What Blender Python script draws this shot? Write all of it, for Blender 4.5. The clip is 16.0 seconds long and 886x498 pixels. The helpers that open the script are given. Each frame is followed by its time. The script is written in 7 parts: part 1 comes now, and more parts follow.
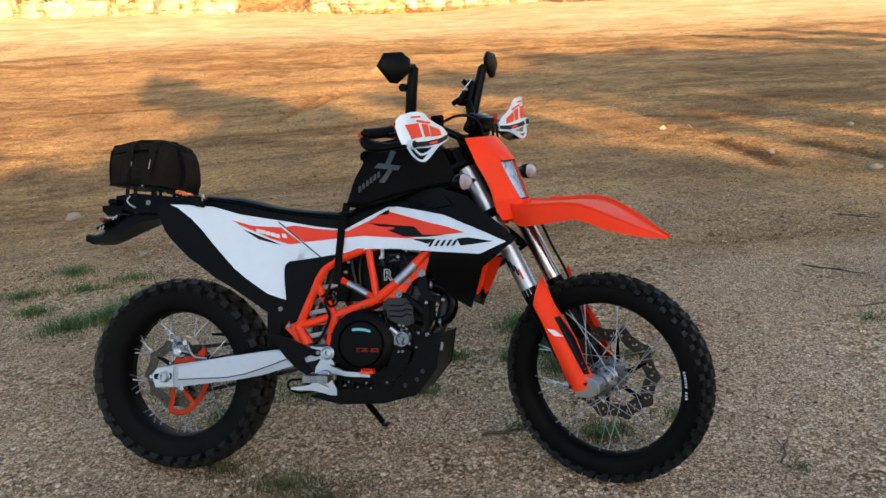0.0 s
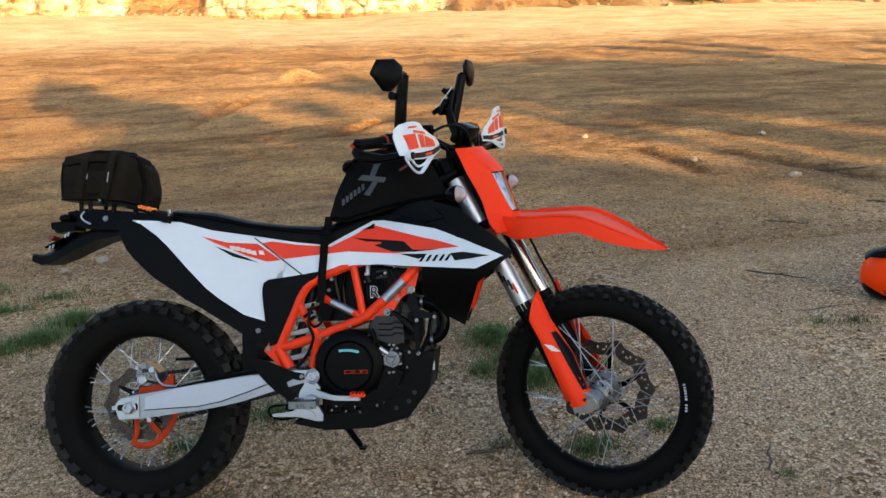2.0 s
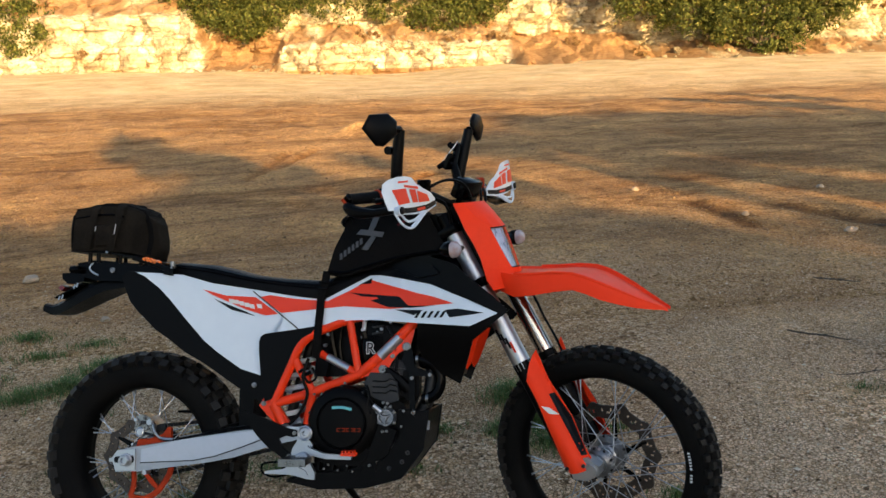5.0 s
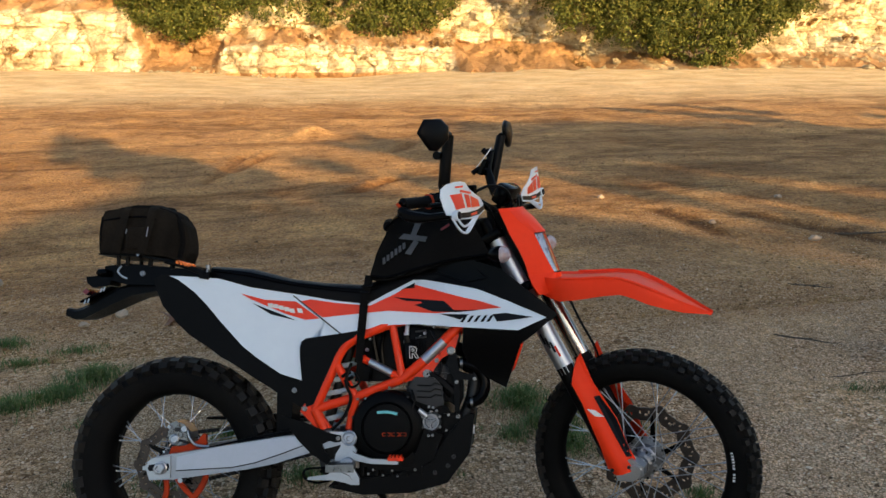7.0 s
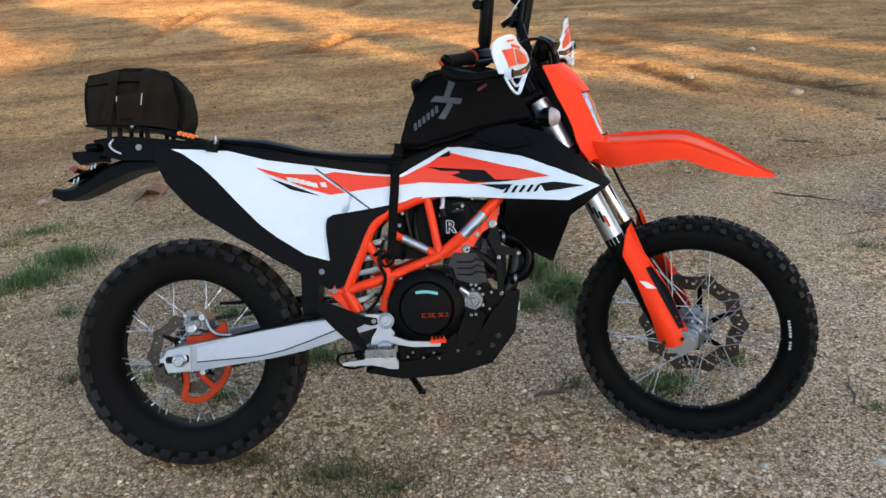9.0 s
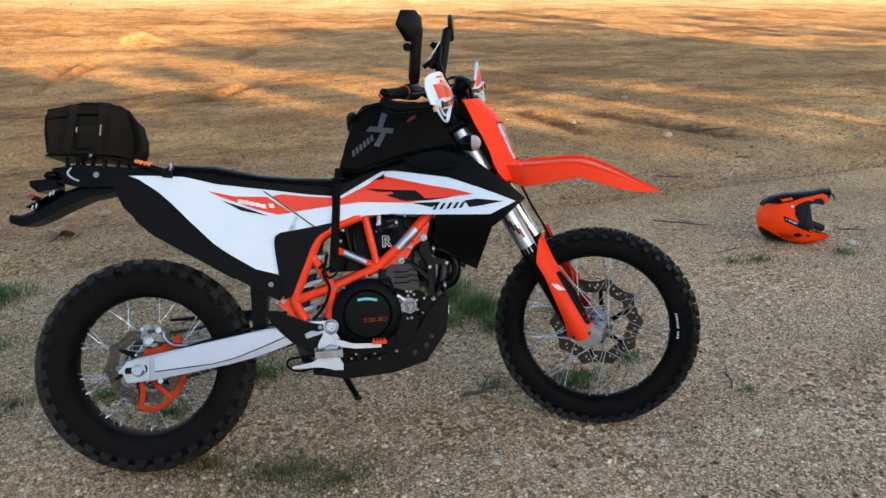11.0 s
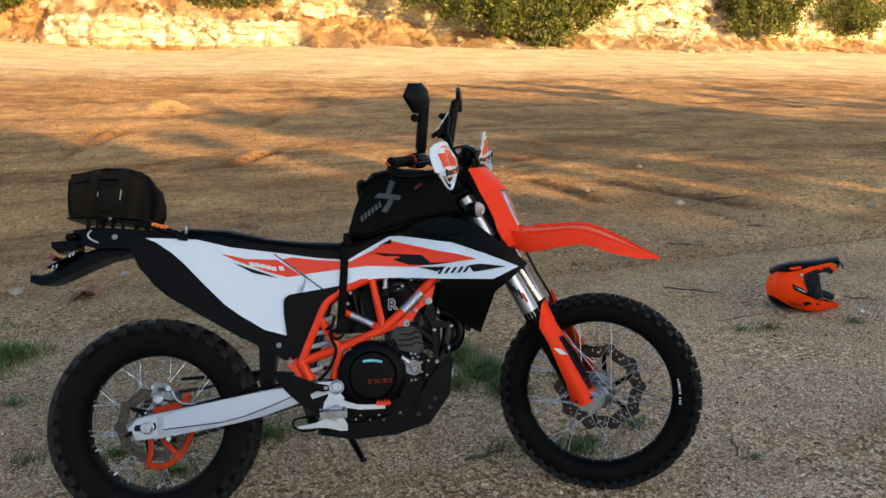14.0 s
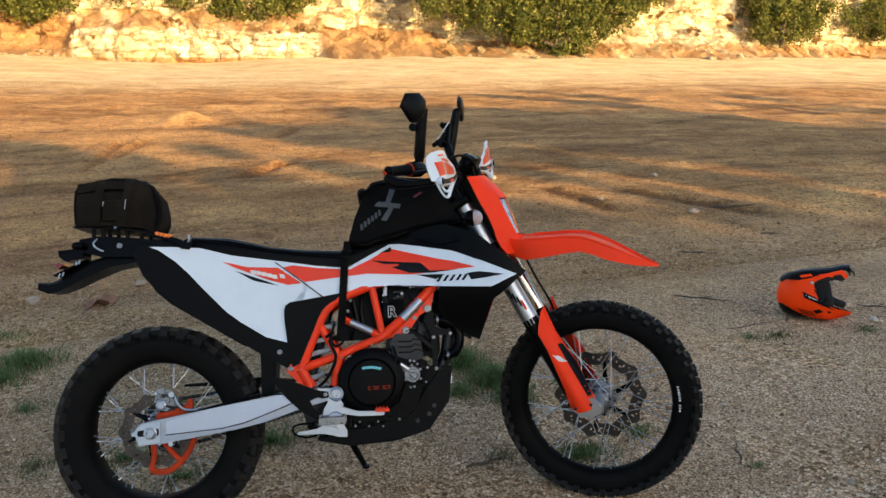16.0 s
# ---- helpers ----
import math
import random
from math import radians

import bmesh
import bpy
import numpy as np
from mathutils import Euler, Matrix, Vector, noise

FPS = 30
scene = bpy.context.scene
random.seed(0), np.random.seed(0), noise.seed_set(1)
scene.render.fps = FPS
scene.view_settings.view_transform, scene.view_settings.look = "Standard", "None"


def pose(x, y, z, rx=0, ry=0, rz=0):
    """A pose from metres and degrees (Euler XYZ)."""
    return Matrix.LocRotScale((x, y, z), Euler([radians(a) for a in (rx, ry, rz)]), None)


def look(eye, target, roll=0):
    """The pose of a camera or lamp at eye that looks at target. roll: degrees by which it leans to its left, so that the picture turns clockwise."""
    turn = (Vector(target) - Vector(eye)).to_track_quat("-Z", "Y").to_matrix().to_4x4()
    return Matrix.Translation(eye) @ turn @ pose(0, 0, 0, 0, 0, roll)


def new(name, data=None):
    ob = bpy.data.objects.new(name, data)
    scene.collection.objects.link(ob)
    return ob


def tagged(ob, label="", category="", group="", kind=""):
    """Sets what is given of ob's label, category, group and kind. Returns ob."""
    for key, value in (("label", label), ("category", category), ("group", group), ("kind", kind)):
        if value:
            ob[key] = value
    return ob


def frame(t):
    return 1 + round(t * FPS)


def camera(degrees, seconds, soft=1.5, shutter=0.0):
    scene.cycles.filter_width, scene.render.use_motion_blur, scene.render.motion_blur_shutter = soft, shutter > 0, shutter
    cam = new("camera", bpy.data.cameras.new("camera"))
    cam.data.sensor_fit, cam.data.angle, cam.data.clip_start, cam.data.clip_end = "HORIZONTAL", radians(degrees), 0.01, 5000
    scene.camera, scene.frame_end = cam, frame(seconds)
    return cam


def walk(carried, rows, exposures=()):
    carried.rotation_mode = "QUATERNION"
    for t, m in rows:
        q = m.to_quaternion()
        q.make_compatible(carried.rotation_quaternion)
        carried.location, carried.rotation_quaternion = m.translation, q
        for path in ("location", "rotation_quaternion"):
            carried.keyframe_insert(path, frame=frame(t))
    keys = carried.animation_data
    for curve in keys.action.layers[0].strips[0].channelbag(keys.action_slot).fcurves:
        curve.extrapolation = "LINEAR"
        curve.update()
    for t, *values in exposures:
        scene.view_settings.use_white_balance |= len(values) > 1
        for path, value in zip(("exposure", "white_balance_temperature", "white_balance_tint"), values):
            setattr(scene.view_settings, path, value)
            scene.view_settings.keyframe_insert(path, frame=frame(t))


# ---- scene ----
cam = camera(56.3, 16.0)
METRES, EYE, TILT, LEAN, TURN = 2.2685, 1.6291, -18.5, 2.2, 0.0
ROWS = [
    (0.0, 0.0, 0.0, 0.0, -0.0, 0.0, 0.0),
    (0.5, -0.0171, 0.0079, 0.0006, -1.49, 0.05, -0.25),
    (1.0, -0.0478, 0.0224, 0.0051, -3.66, 0.25, 0.18),
    (1.5, -0.0936, 0.0403, 0.0088, -5.6, 0.21, 1.05),
    (2.0, -0.1304, 0.0543, 0.0118, -7.14, 0.44, 0.94),
    (2.5, -0.1179, 0.0614, 0.0131, -6.72, 1.15, 0.51),
    (3.0, -0.0858, 0.0709, 0.02, -4.04, 1.49, -0.26),
    (3.5, -0.0501, 0.0778, 0.0232, -2.2, 1.21, -0.2),
    (4.0, -0.0249, 0.0743, 0.0238, -2.07, 2.18, 0.54),
    (4.5, -0.0153, 0.0674, 0.0191, -1.81, 3.67, 0.11),
    (7.0, -0.1819, 0.0725, 0.0169, -6.97, 4.39, 0.06),
    (7.5, -0.1927, 0.1152, 0.028, -6.75, 3.78, -0.8),
    (8.0, -0.1936, 0.1777, 0.0349, -6.62, 0.44, -2.01),
    (8.5, -0.2245, 0.1991, 0.0371, -7.92, -3.99, -1.08),
    (9.0, -0.2972, 0.1936, 0.0298, -11.32, -5.21, 1.57),
    (9.5, -0.3274, 0.1635, 0.0176, -16.2, -5.06, 1.89),
    (12.0, -0.4378, 0.0358, -0.0247, -19.31, 0.71, 3.16),
    (12.5, -0.4461, 0.0274, -0.0256, -18.95, 1.63, 3.18),
    (13.0, -0.4257, 0.0381, -0.0199, -18.87, 2.33, 2.12),
    (13.5, -0.3976, 0.0403, -0.0168, -19.15, 2.74, 1.82),
    (14.0, -0.3863, 0.0369, -0.0169, -17.86, 2.69, 2.09),
    (14.5, -0.3828, 0.0337, -0.0169, -16.13, 2.85, 1.8),
    (15.0, -0.3754, 0.0305, -0.018, -15.19, 3.2, 1.48),
    (15.5, -0.363, 0.0255, -0.0197, -15.64, 3.3, 1.88),
    (16.0, -0.3555, 0.0166, -0.0211, -16.27, 3.4, 2.15),
]
walk(cam, [(t, pose(0, 0, EYE, TILT, LEAN, TURN) @ pose(METRES * x, METRES * y, METRES * z, 90 + pitch, roll, yaw)) for t, x, y, z, yaw, pitch, roll in ROWS],
     exposures=[(0.0, 1.95), (2.5, 1.85), (4.5, 1.65), (7.0, 1.45), (8.0, 1.52), (8.5, 2.05), (9.0, 2.32), (9.7, 2.32), (11.8, 2.02), (12.5, 1.88), (14.5, 1.78), (16.0, 1.76)])

# ---- world, sun, exposure ----
scene.view_settings.exposure = 1.6
SUN_AZ, SUN_EL = 158.0, 13.0      # compass degrees from +y clockwise, elevation
world = bpy.data.worlds.new("evening_sky")
scene.world = world
world.use_nodes = True
wn = world.node_tree.nodes
sky = wn.new("ShaderNodeTexSky")
sky.sky_type, sky.sun_disc = "NISHITA", False
sky.sun_elevation, sky.sun_rotation = radians(SUN_EL), radians(SUN_AZ)
sky.air_density, sky.dust_density, sky.ozone_density = 1.0, 1.5, 1.0
wn["Background"].inputs["Strength"].default_value = 0.119
world.node_tree.links.new(sky.outputs["Color"], wn["Background"].inputs["Color"])
sun = new("sun", bpy.data.lights.new("sun", "SUN"))
sun.data.energy, sun.data.angle, sun.data.color = 4.3, radians(0.53), (1.0, 0.64, 0.27)
sun_dir = Vector((math.sin(radians(SUN_AZ)) * math.cos(radians(SUN_EL)), math.cos(radians(SUN_AZ)) * math.cos(radians(SUN_EL)), math.sin(radians(SUN_EL))))
sun.matrix_world = look(sun_dir * 60, (0, 0, 0))

# ---- helpers for materials and meshes ----
def material(name, base, rough=0.5, metal=0.0, vary=0.15, scale=12.0, bump=0.0, bump_scale=200.0, coat=0.0, tint=None, spec=0.5):
    """A surface with two scales of colour variation, roughness wear and fine relief."""
    m = bpy.data.materials.new(name)
    m.use_nodes = True
    nt = m.node_tree
    n, link = nt.nodes, nt.links.new
    b = n["Principled BSDF"]
    b.inputs["Metallic"].default_value = metal
    b.inputs["Coat Weight"].default_value = coat
    b.inputs["Specular IOR Level"].default_value = spec
    tc = n.new("ShaderNodeTexCoord")
    big, fine = n.new("ShaderNodeTexNoise"), n.new("ShaderNodeTexNoise")
    big.inputs["Scale"].default_value, big.inputs["Detail"].default_value = scale, 5
    fine.inputs["Scale"].default_value, fine.inputs["Detail"].default_value = scale * 14, 4
    for x in (big, fine):
        link(tc.outputs["Object"], x.inputs["Vector"])
    mix = n.new("ShaderNodeMath")
    mix.operation = "MULTIPLY_ADD"
    link(fine.outputs["Fac"], mix.inputs[0])
    mix.inputs[1].default_value = 0.5
    link(big.outputs["Fac"], mix.inputs[2])
    ramp = n.new("ShaderNodeValToRGB")
    other = tint or tuple(c * (1 - 2 * vary) for c in base)
    ramp.color_ramp.elements[0].position, ramp.color_ramp.elements[1].position = 0.5, 1.0
    ramp.color_ramp.elements[0].color = (*other, 1)
    ramp.color_ramp.elements[1].color = (*base, 1)
    link(mix.outputs[0], ramp.inputs["Fac"])
    link(ramp.outputs["Color"], b.inputs["Base Color"])
    rr = n.new("ShaderNodeMapRange")
    rr.inputs["To Min"].default_value, rr.inputs["To Max"].default_value = max(0.02, rough - 0.12), min(1, rough + 0.12)
    link(big.outputs["Fac"], rr.inputs["Value"])
    link(rr.outputs["Result"], b.inputs["Roughness"])
    if bump:
        bn, bt = n.new("ShaderNodeBump"), n.new("ShaderNodeTexNoise")
        bt.inputs["Scale"].default_value, bt.inputs["Detail"].default_value = bump_scale, 3
        link(tc.outputs["Object"], bt.inputs["Vector"])
        bn.inputs["Strength"].default_value, bn.inputs["Distance"].default_value = bump, 0.004
        link(bt.outputs["Fac"], bn.inputs["Height"])
        link(bn.outputs["Normal"], b.inputs["Normal"])
    return m


def part(name, bm, mat, parent=None, label="", smooth=35, thick=0.0, bevel=0.0):
    """One mesh object from bm, under a thing or a part."""
    me = bpy.data.meshes.new(name)
    bmesh.ops.recalc_face_normals(bm, faces=bm.faces)
    if smooth:
        for f in bm.faces:
            f.smooth = True
        for e in bm.edges:
            if len(e.link_faces) == 2 and e.calc_face_angle(0) > radians(smooth):
                e.smooth = False
    bm.to_mesh(me)
    bm.free()
    if mat:
        me.materials.append(mat)
    ob = new(name, me)
    if thick:
        sm = ob.modifiers.new("thickness", "SOLIDIFY")
        sm.thickness, sm.offset = thick, 0
        if smooth:
            es = ob.modifiers.new("crisp_rim", "EDGE_SPLIT")
            es.split_angle = radians(max(smooth, 30))
    if bevel:
        bv = ob.modifiers.new("edge", "BEVEL")
        bv.width, bv.segments, bv.limit_method = bevel, 2, "ANGLE"
    if parent:
        ob.parent = parent
    if label:
        tagged(ob, label)
    return ob


def spline(pts, steps=6, closed=False):
    """A smooth line through pts (Catmull-Rom)."""
    P = [Vector(q) for q in pts]
    n, out = len(P), []
    for i in range(n if closed else n - 1):
        if closed:
            a, b, c, d = P[i - 1], P[i], P[(i + 1) % n], P[(i + 2) % n]
        else:
            a, b, c, d = P[max(i - 1, 0)], P[i], P[i + 1], P[min(i + 2, n - 1)]
        for k in range(steps):
            t = k / steps
            out.append(0.5 * (2 * b + (c - a) * t + (2 * a - 5 * b + 4 * c - d) * t * t + (3 * b - a - 3 * c + d) * t ** 3))
    if not closed:
        out.append(P[-1])
    return out


def sweep(bm, pts, radius, seg=10, closed=False, flat=1.0, up=(0, 1, 0)):
    """A tube along pts; radius a number or a list; flat squeezes it along the second axis."""
    P = [Vector(q) for q in pts]
    n, rings = len(P), []
    u = Vector(up)
    for i, q in enumerate(P):
        t = (P[(i + 1) % n] - P[i - 1]) if closed else (P[min(i + 1, n - 1)] - P[max(i - 1, 0)])
        t = t.normalized() if t.length > 1e-9 else Vector((0, 0, 1))
        u = u - t * u.dot(t)
        if u.length < 1e-4:
            u = t.orthogonal()
        u.normalize()
        v = t.cross(u)
        r = radius[min(i, len(radius) - 1)] if isinstance(radius, (list, tuple)) else radius
        rings.append([bm.verts.new(q + r * (math.cos(a) * v + flat * math.sin(a) * u)) for a in (2 * math.pi * k / seg for k in range(seg))])
    for i in range(n if closed else n - 1):
        a, b = rings[i], rings[(i + 1) % n]
        for k in range(seg):
            bm.faces.new((a[k], a[(k + 1) % seg], b[(k + 1) % seg], b[k]))
    if not closed:
        bm.faces.new(rings[0][::-1])
        bm.faces.new(rings[-1])
    return bm


def tube(pts, radius, seg=10, closed=False, flat=1.0, up=(0, 1, 0)):
    return sweep(bmesh.new(), pts, radius, seg, closed, flat, up)


def lathe(bm, prof, seg=32, centre=(0, 0, 0), axis="y", closed=False):
    """Turns (along, radius) points about an axis through centre."""
    c, rings = Vector(centre), []
    for a, r in prof:
        ring = []
        for k in range(seg):
            w = 2 * math.pi * k / seg
            d = {"y": (r * math.cos(w), a, r * math.sin(w)), "x": (a, r * math.cos(w), r * math.sin(w)), "z": (r * math.cos(w), r * math.sin(w), a)}[axis]
            ring.append(bm.verts.new(c + Vector(d)))
        rings.append(ring)
    n = len(rings)
    for i in range(n if closed else n - 1):
        a, b = rings[i], rings[(i + 1) % n]
        for k in range(seg):
            bm.faces.new((a[k], a[(k + 1) % seg], b[(k + 1) % seg], b[k]))
    if not closed:
        bm.faces.new(rings[0][::-1])
        bm.faces.new(rings[-1])
    return bm


def prism(bm, outline, y0, y1):
    """An outline in x, z drawn out from y0 to y1."""
    a = [bm.verts.new((x, y0, z)) for x, z in outline]
    b = [bm.verts.new((x, y1, z)) for x, z in outline]
    bm.faces.new(a)
    bm.faces.new(b[::-1])
    n = len(a)
    for i in range(n):
        bm.faces.new((a[i], b[i], b[(i + 1) % n], a[(i + 1) % n]))
    return bm


def rounded(bm, width, segments=2):
    """Bevels the sharp edges of bm."""
    es = [e for e in bm.edges if len(e.link_faces) == 2 and e.calc_face_angle(0) > radians(30)]
    bmesh.ops.bevel(bm, geom=es, offset=width, segments=segments, affect="EDGES", profile=0.5)
    return bm


def block(bm, centre, size, turn=(0, 0, 0)):
    m = pose(*centre, *turn) @ Matrix.Diagonal((*size, 1))
    bmesh.ops.create_cube(bm, size=1, matrix=m)
    return bm


def skin(outline, depth, cuts=2):
    """A sheet with an outline in x, z whose y comes from depth(x, z)."""
    bm = bmesh.new()
    vs = [bm.verts.new((x, 0, z)) for x, z in outline]
    f = bm.faces.new(vs)
    bmesh.ops.triangulate(bm, faces=[f], ngon_method="BEAUTY")
    for _ in range(cuts):
        long = [e for e in bm.edges if e.calc_length() > 0.025]
        bmesh.ops.subdivide_edges(bm, edges=long, cuts=1, use_grid_fill=True)
        bmesh.ops.triangulate(bm, faces=[q for q in bm.faces if len(q.verts) > 3])
    for v in bm.verts:
        v.co.y = depth(v.co.x, v.co.z)
    return bm


def bolt(bm, at, r=0.007, h=0.006, axis="y"):
    """A flanged bolt head with a hex socket rim."""
    s = -1 if axis == "y" else 1
    lathe(bm, [(0, r * 1.25), (s * h * 0.35, r * 1.25), (s * h * 0.4, r), (s * h, r * 0.9), (s * h, r * 0.5), (s * h * 0.5, r * 0.45)], 10, at, axis)

# ---- materials ----
M = {
    "white": material("white_plastic", (0.66, 0.74, 0.83), 0.26, 0, 0.02, 2, 0.015, 60, tint=(0.60, 0.68, 0.78)),
    "orange": material("orange_plastic", (0.92, 0.046, 0.010), 0.45, 0, 0.04, 5, 0.03, 90, spec=0.12),
    "frame": material("orange_powder_coat", (0.84, 0.045, 0.008), 0.42, 0, 0.06, 9, 0.05, 300, coat=0.1, spec=0.18),
    "decal": material("orange_film", (0.78, 0.042, 0.012), 0.35, 0, 0.03, 6, spec=0.3),
    "ink": material("black_film", (0.005, 0.0055, 0.008), 0.4, 0, 0.1, 8, spec=0.10),
    "black": material("black_plastic", (0.0022, 0.0022, 0.0026), 0.36, 0, 0.2, 7, 0.12, 900, spec=0.075),
    "gloss": material("gloss_black", (0.0016, 0.0016, 0.002), 0.2, 0, 0.1, 9, spec=0.065),
    "rubber": material("tyre_rubber", (0.0028, 0.0028, 0.0032), 0.6, 0, 0.25, 9, 0.15, 400, tint=(0.007, 0.0066, 0.006), spec=0.06),
    "vinyl": material("seat_vinyl", (0.0024, 0.0024, 0.003), 0.42, 0, 0.2, 10, 0.25, 700, spec=0.08),
    "cloth": material("black_nylon", (0.0075, 0.007, 0.0068), 0.85, 0, 0.25, 9, 0.5, 1200, spec=0.06),
    "cordura": material("worn_black_cordura", (0.022, 0.018, 0.014), 0.9, 0, 0.3, 8, 0.6, 1500, spec=0.05),
    "alu": material("brushed_aluminium", (0.46, 0.48, 0.52), 0.36, 0.9, 0.08, 14, 0.05, 700),
    "swing": material("cast_aluminium_swingarm", (0.37, 0.395, 0.445), 0.4, 0.7, 0.10, 8, 0.05, 500),
    "panel": material("satin_silver_face", (0.46, 0.49, 0.57), 0.38, 0.55, 0.05, 6, 0.03, 500),
    "steel": material("zinc_steel", (0.26, 0.255, 0.25), 0.3, 1.0, 0.25, 30),
    "chrome": material("fork_tube", (0.48, 0.44, 0.40), 0.2, 1.0, 0.08, 12),
    "engine": material("engine_black", (0.0018, 0.0018, 0.0021), 0.34, 0.0, 0.2, 12, 0.3, 500, spec=0.075),
    "grey": material("cast_grey_metal", (0.020, 0.020, 0.022), 0.42, 0.4, 0.2, 14, 0.25, 500),
    "cast": material("cast_silver_metal", (0.26, 0.27, 0.29), 0.38, 0.85, 0.25, 30, 0.2, 400),
    "disc": material("brake_disc_steel", (0.08, 0.062, 0.052), 0.45, 0.7, 0.3, 20),
    "tread": material("dusty_tread_rubber", (0.012, 0.0115, 0.011), 0.55, 0, 0.3, 14, 0.2, 300, tint=(0.009, 0.0085, 0.008), spec=0.18),
    "rim": material("black_anodised_rim", (0.003, 0.003, 0.0035), 0.5, 0.0, 0.2, 12, spec=0.05),
    # orange with the swingarm's shade put into it; also used for darker trim
    "shaded": material("shaded_orange_plastic", (0.46, 0.045, 0.012), 0.6, 0, 0.2, 14, 0.1, 300, spec=0.1),
    "cyan": material("cyan_print", (0.15, 0.55, 0.60), 0.4, 0, 0.05, 9),
    "print": material("white_print", (0.7, 0.7, 0.7), 0.5, 0, 0.1, 20),
    "greyprint": material("grey_print", (0.068, 0.072, 0.080), 0.6, 0, 0.2, 30),
    "amber": material("amber_anodised", (0.85, 0.17, 0.02), 0.25, 0.5, 0.1, 20),
    "red": material("red_lens", (0.16, 0.012, 0.016), 0.2, 0, 0.1, 20),
    "reflector": material("lamp_reflector", (0.50, 0.49, 0.57), 0.3, 0.35, 0.25, 60),
    "helmet": material("neon_orange_shell", (0.98, 0.058, 0.004), 0.38, 0, 0.03, 6, spec=0.1),
    "lens": material("moulded_clear_lens", (0.42, 0.42, 0.45), 0.12, 0, 0.25, 60, 0.4, 300, tint=(0.35, 0.22, 0.22)),
    "foam": material("helmet_lining", (0.007, 0.007, 0.008), 0.95, 0, 0.2, 30, 0.5, 300),
}


M["mirror"] = material("mirror_glass", (0.85, 0.87, 0.9), 0.05, 1.0, 0.01, 5)


def clear_material(name):
    """A thin clear plastic cover: most light passes, some is mirrored."""
    m = bpy.data.materials.new(name)
    m.use_nodes = True
    n, link = m.node_tree.nodes, m.node_tree.links.new
    a, g, x = n.new("ShaderNodeBsdfTransparent"), n.new("ShaderNodeBsdfGlossy"), n.new("ShaderNodeMixShader")
    a.inputs["Color"].default_value, g.inputs["Roughness"].default_value, x.inputs[0].default_value = (0.94, 0.93, 0.97, 1), 0.06, 0.16
    link(a.outputs[0], x.inputs[1]), link(g.outputs[0], x.inputs[2])
    link(x.outputs[0], n["Material Output"].inputs["Surface"])
    return m


M["clear"] = clear_material("clear_lamp_cover")

# ---- ground ----
def smooth(a, b, x):
    t = min(1, max(0, (x - a) / (b - a)))
    return t * t * (3 - 2 * t)


# furrows left by wheels: from, to, half width
RUTS = ((2.42, 7.6, 2.62, 6.25, 0.09), (3.0, 7.25, 3.75, 5.6, 0.10), (-2.15, 10.3, -1.85, 13.0, 0.09), (-1.95, 11.0, -1.5, 13.2, 0.08), (-0.45, 9.2, 0.35, 10.2, 0.09), (0.2, 12.2, 0.75, 13.6, 0.10))


def ground_z(x, y):
    """The yard: a slight fall across it where the motorcycle stands, level and uneven further off."""
    r = math.hypot(x, y - 3.5)
    near = 0.0013 + (x - 0.065) * 0.0392
    far = 0.10 * noise.noise((x * 0.16, y * 0.16, 2.0)) + 0.06 * noise.noise((x * 0.45, y * 0.45, 7.0)) + 0.055 * noise.noise((x * 1.3, y * 1.3, 4.0)) + 0.028 * noise.noise((x * 2.9, y * 2.9, 14.0))
    far *= 1 - 0.7 * smooth(18, 28, y)
    k = smooth(5, 16, r)
    fine = (0.014 * noise.noise((x * 2.2, y * 2.2, 1.0)) + 0.010 * noise.noise((x * 5, y * 5, 1.5))) * smooth(2.4, 6, r)
    # old wheel ruts and a low heap of spoil
    rut = 0.0
    for x0, y0, x1, y1, w in RUTS:
        ln = math.hypot(x1 - x0, y1 - y0)
        dx, dy = (x1 - x0) / ln, (y1 - y0) / ln
        a, b = (x - x0) * dx + (y - y0) * dy, -(x - x0) * dy + (y - y0) * dx
        if -0.1 < a < ln + 0.1 and abs(b) < 1:
            b += 0.06 * noise.noise((a * 2.5, x0, 5))
            rut += (0.55 if y0 < 8 else 1.0) * (-0.055 * math.exp(-(b / w) ** 2) + 0.04 * math.exp(-((b - 2 * w) / (1.2 * w)) ** 2)) * smooth(-0.1, 0.3, a) * smooth(ln + 0.1, ln - 0.3, a) * (0.7 + 0.8 * noise.noise((x * 4, y * 4, 3)))
    heap = 0.17 * math.exp(-((x + 1.05) / 0.34) ** 2 - ((y - 15.0) / 0.4) ** 2)
    bank = 0.42 * smooth(19, 36, y) * (1 - 0.9 * math.exp(-((x + 1.5) / 5.5) ** 2)) + 0.10 * smooth(26, 36, y) * noise.noise((x * 0.25, y * 0.3, 12.0))
    return near * (1 - k) + far * k + fine + rut + heap + bank


def axis_steps(lo, hi, fine_lo, fine_hi, step, grow):
    out = [fine_lo]
    while out[-1] < fine_hi:
        out.append(out[-1] + step)
    s = step
    while out[-1] < hi:
        s *= grow
        out.append(out[-1] + s)
    s = step
    while out[0] > lo:
        s *= grow
        out.insert(0, out[0] - s)
    return out


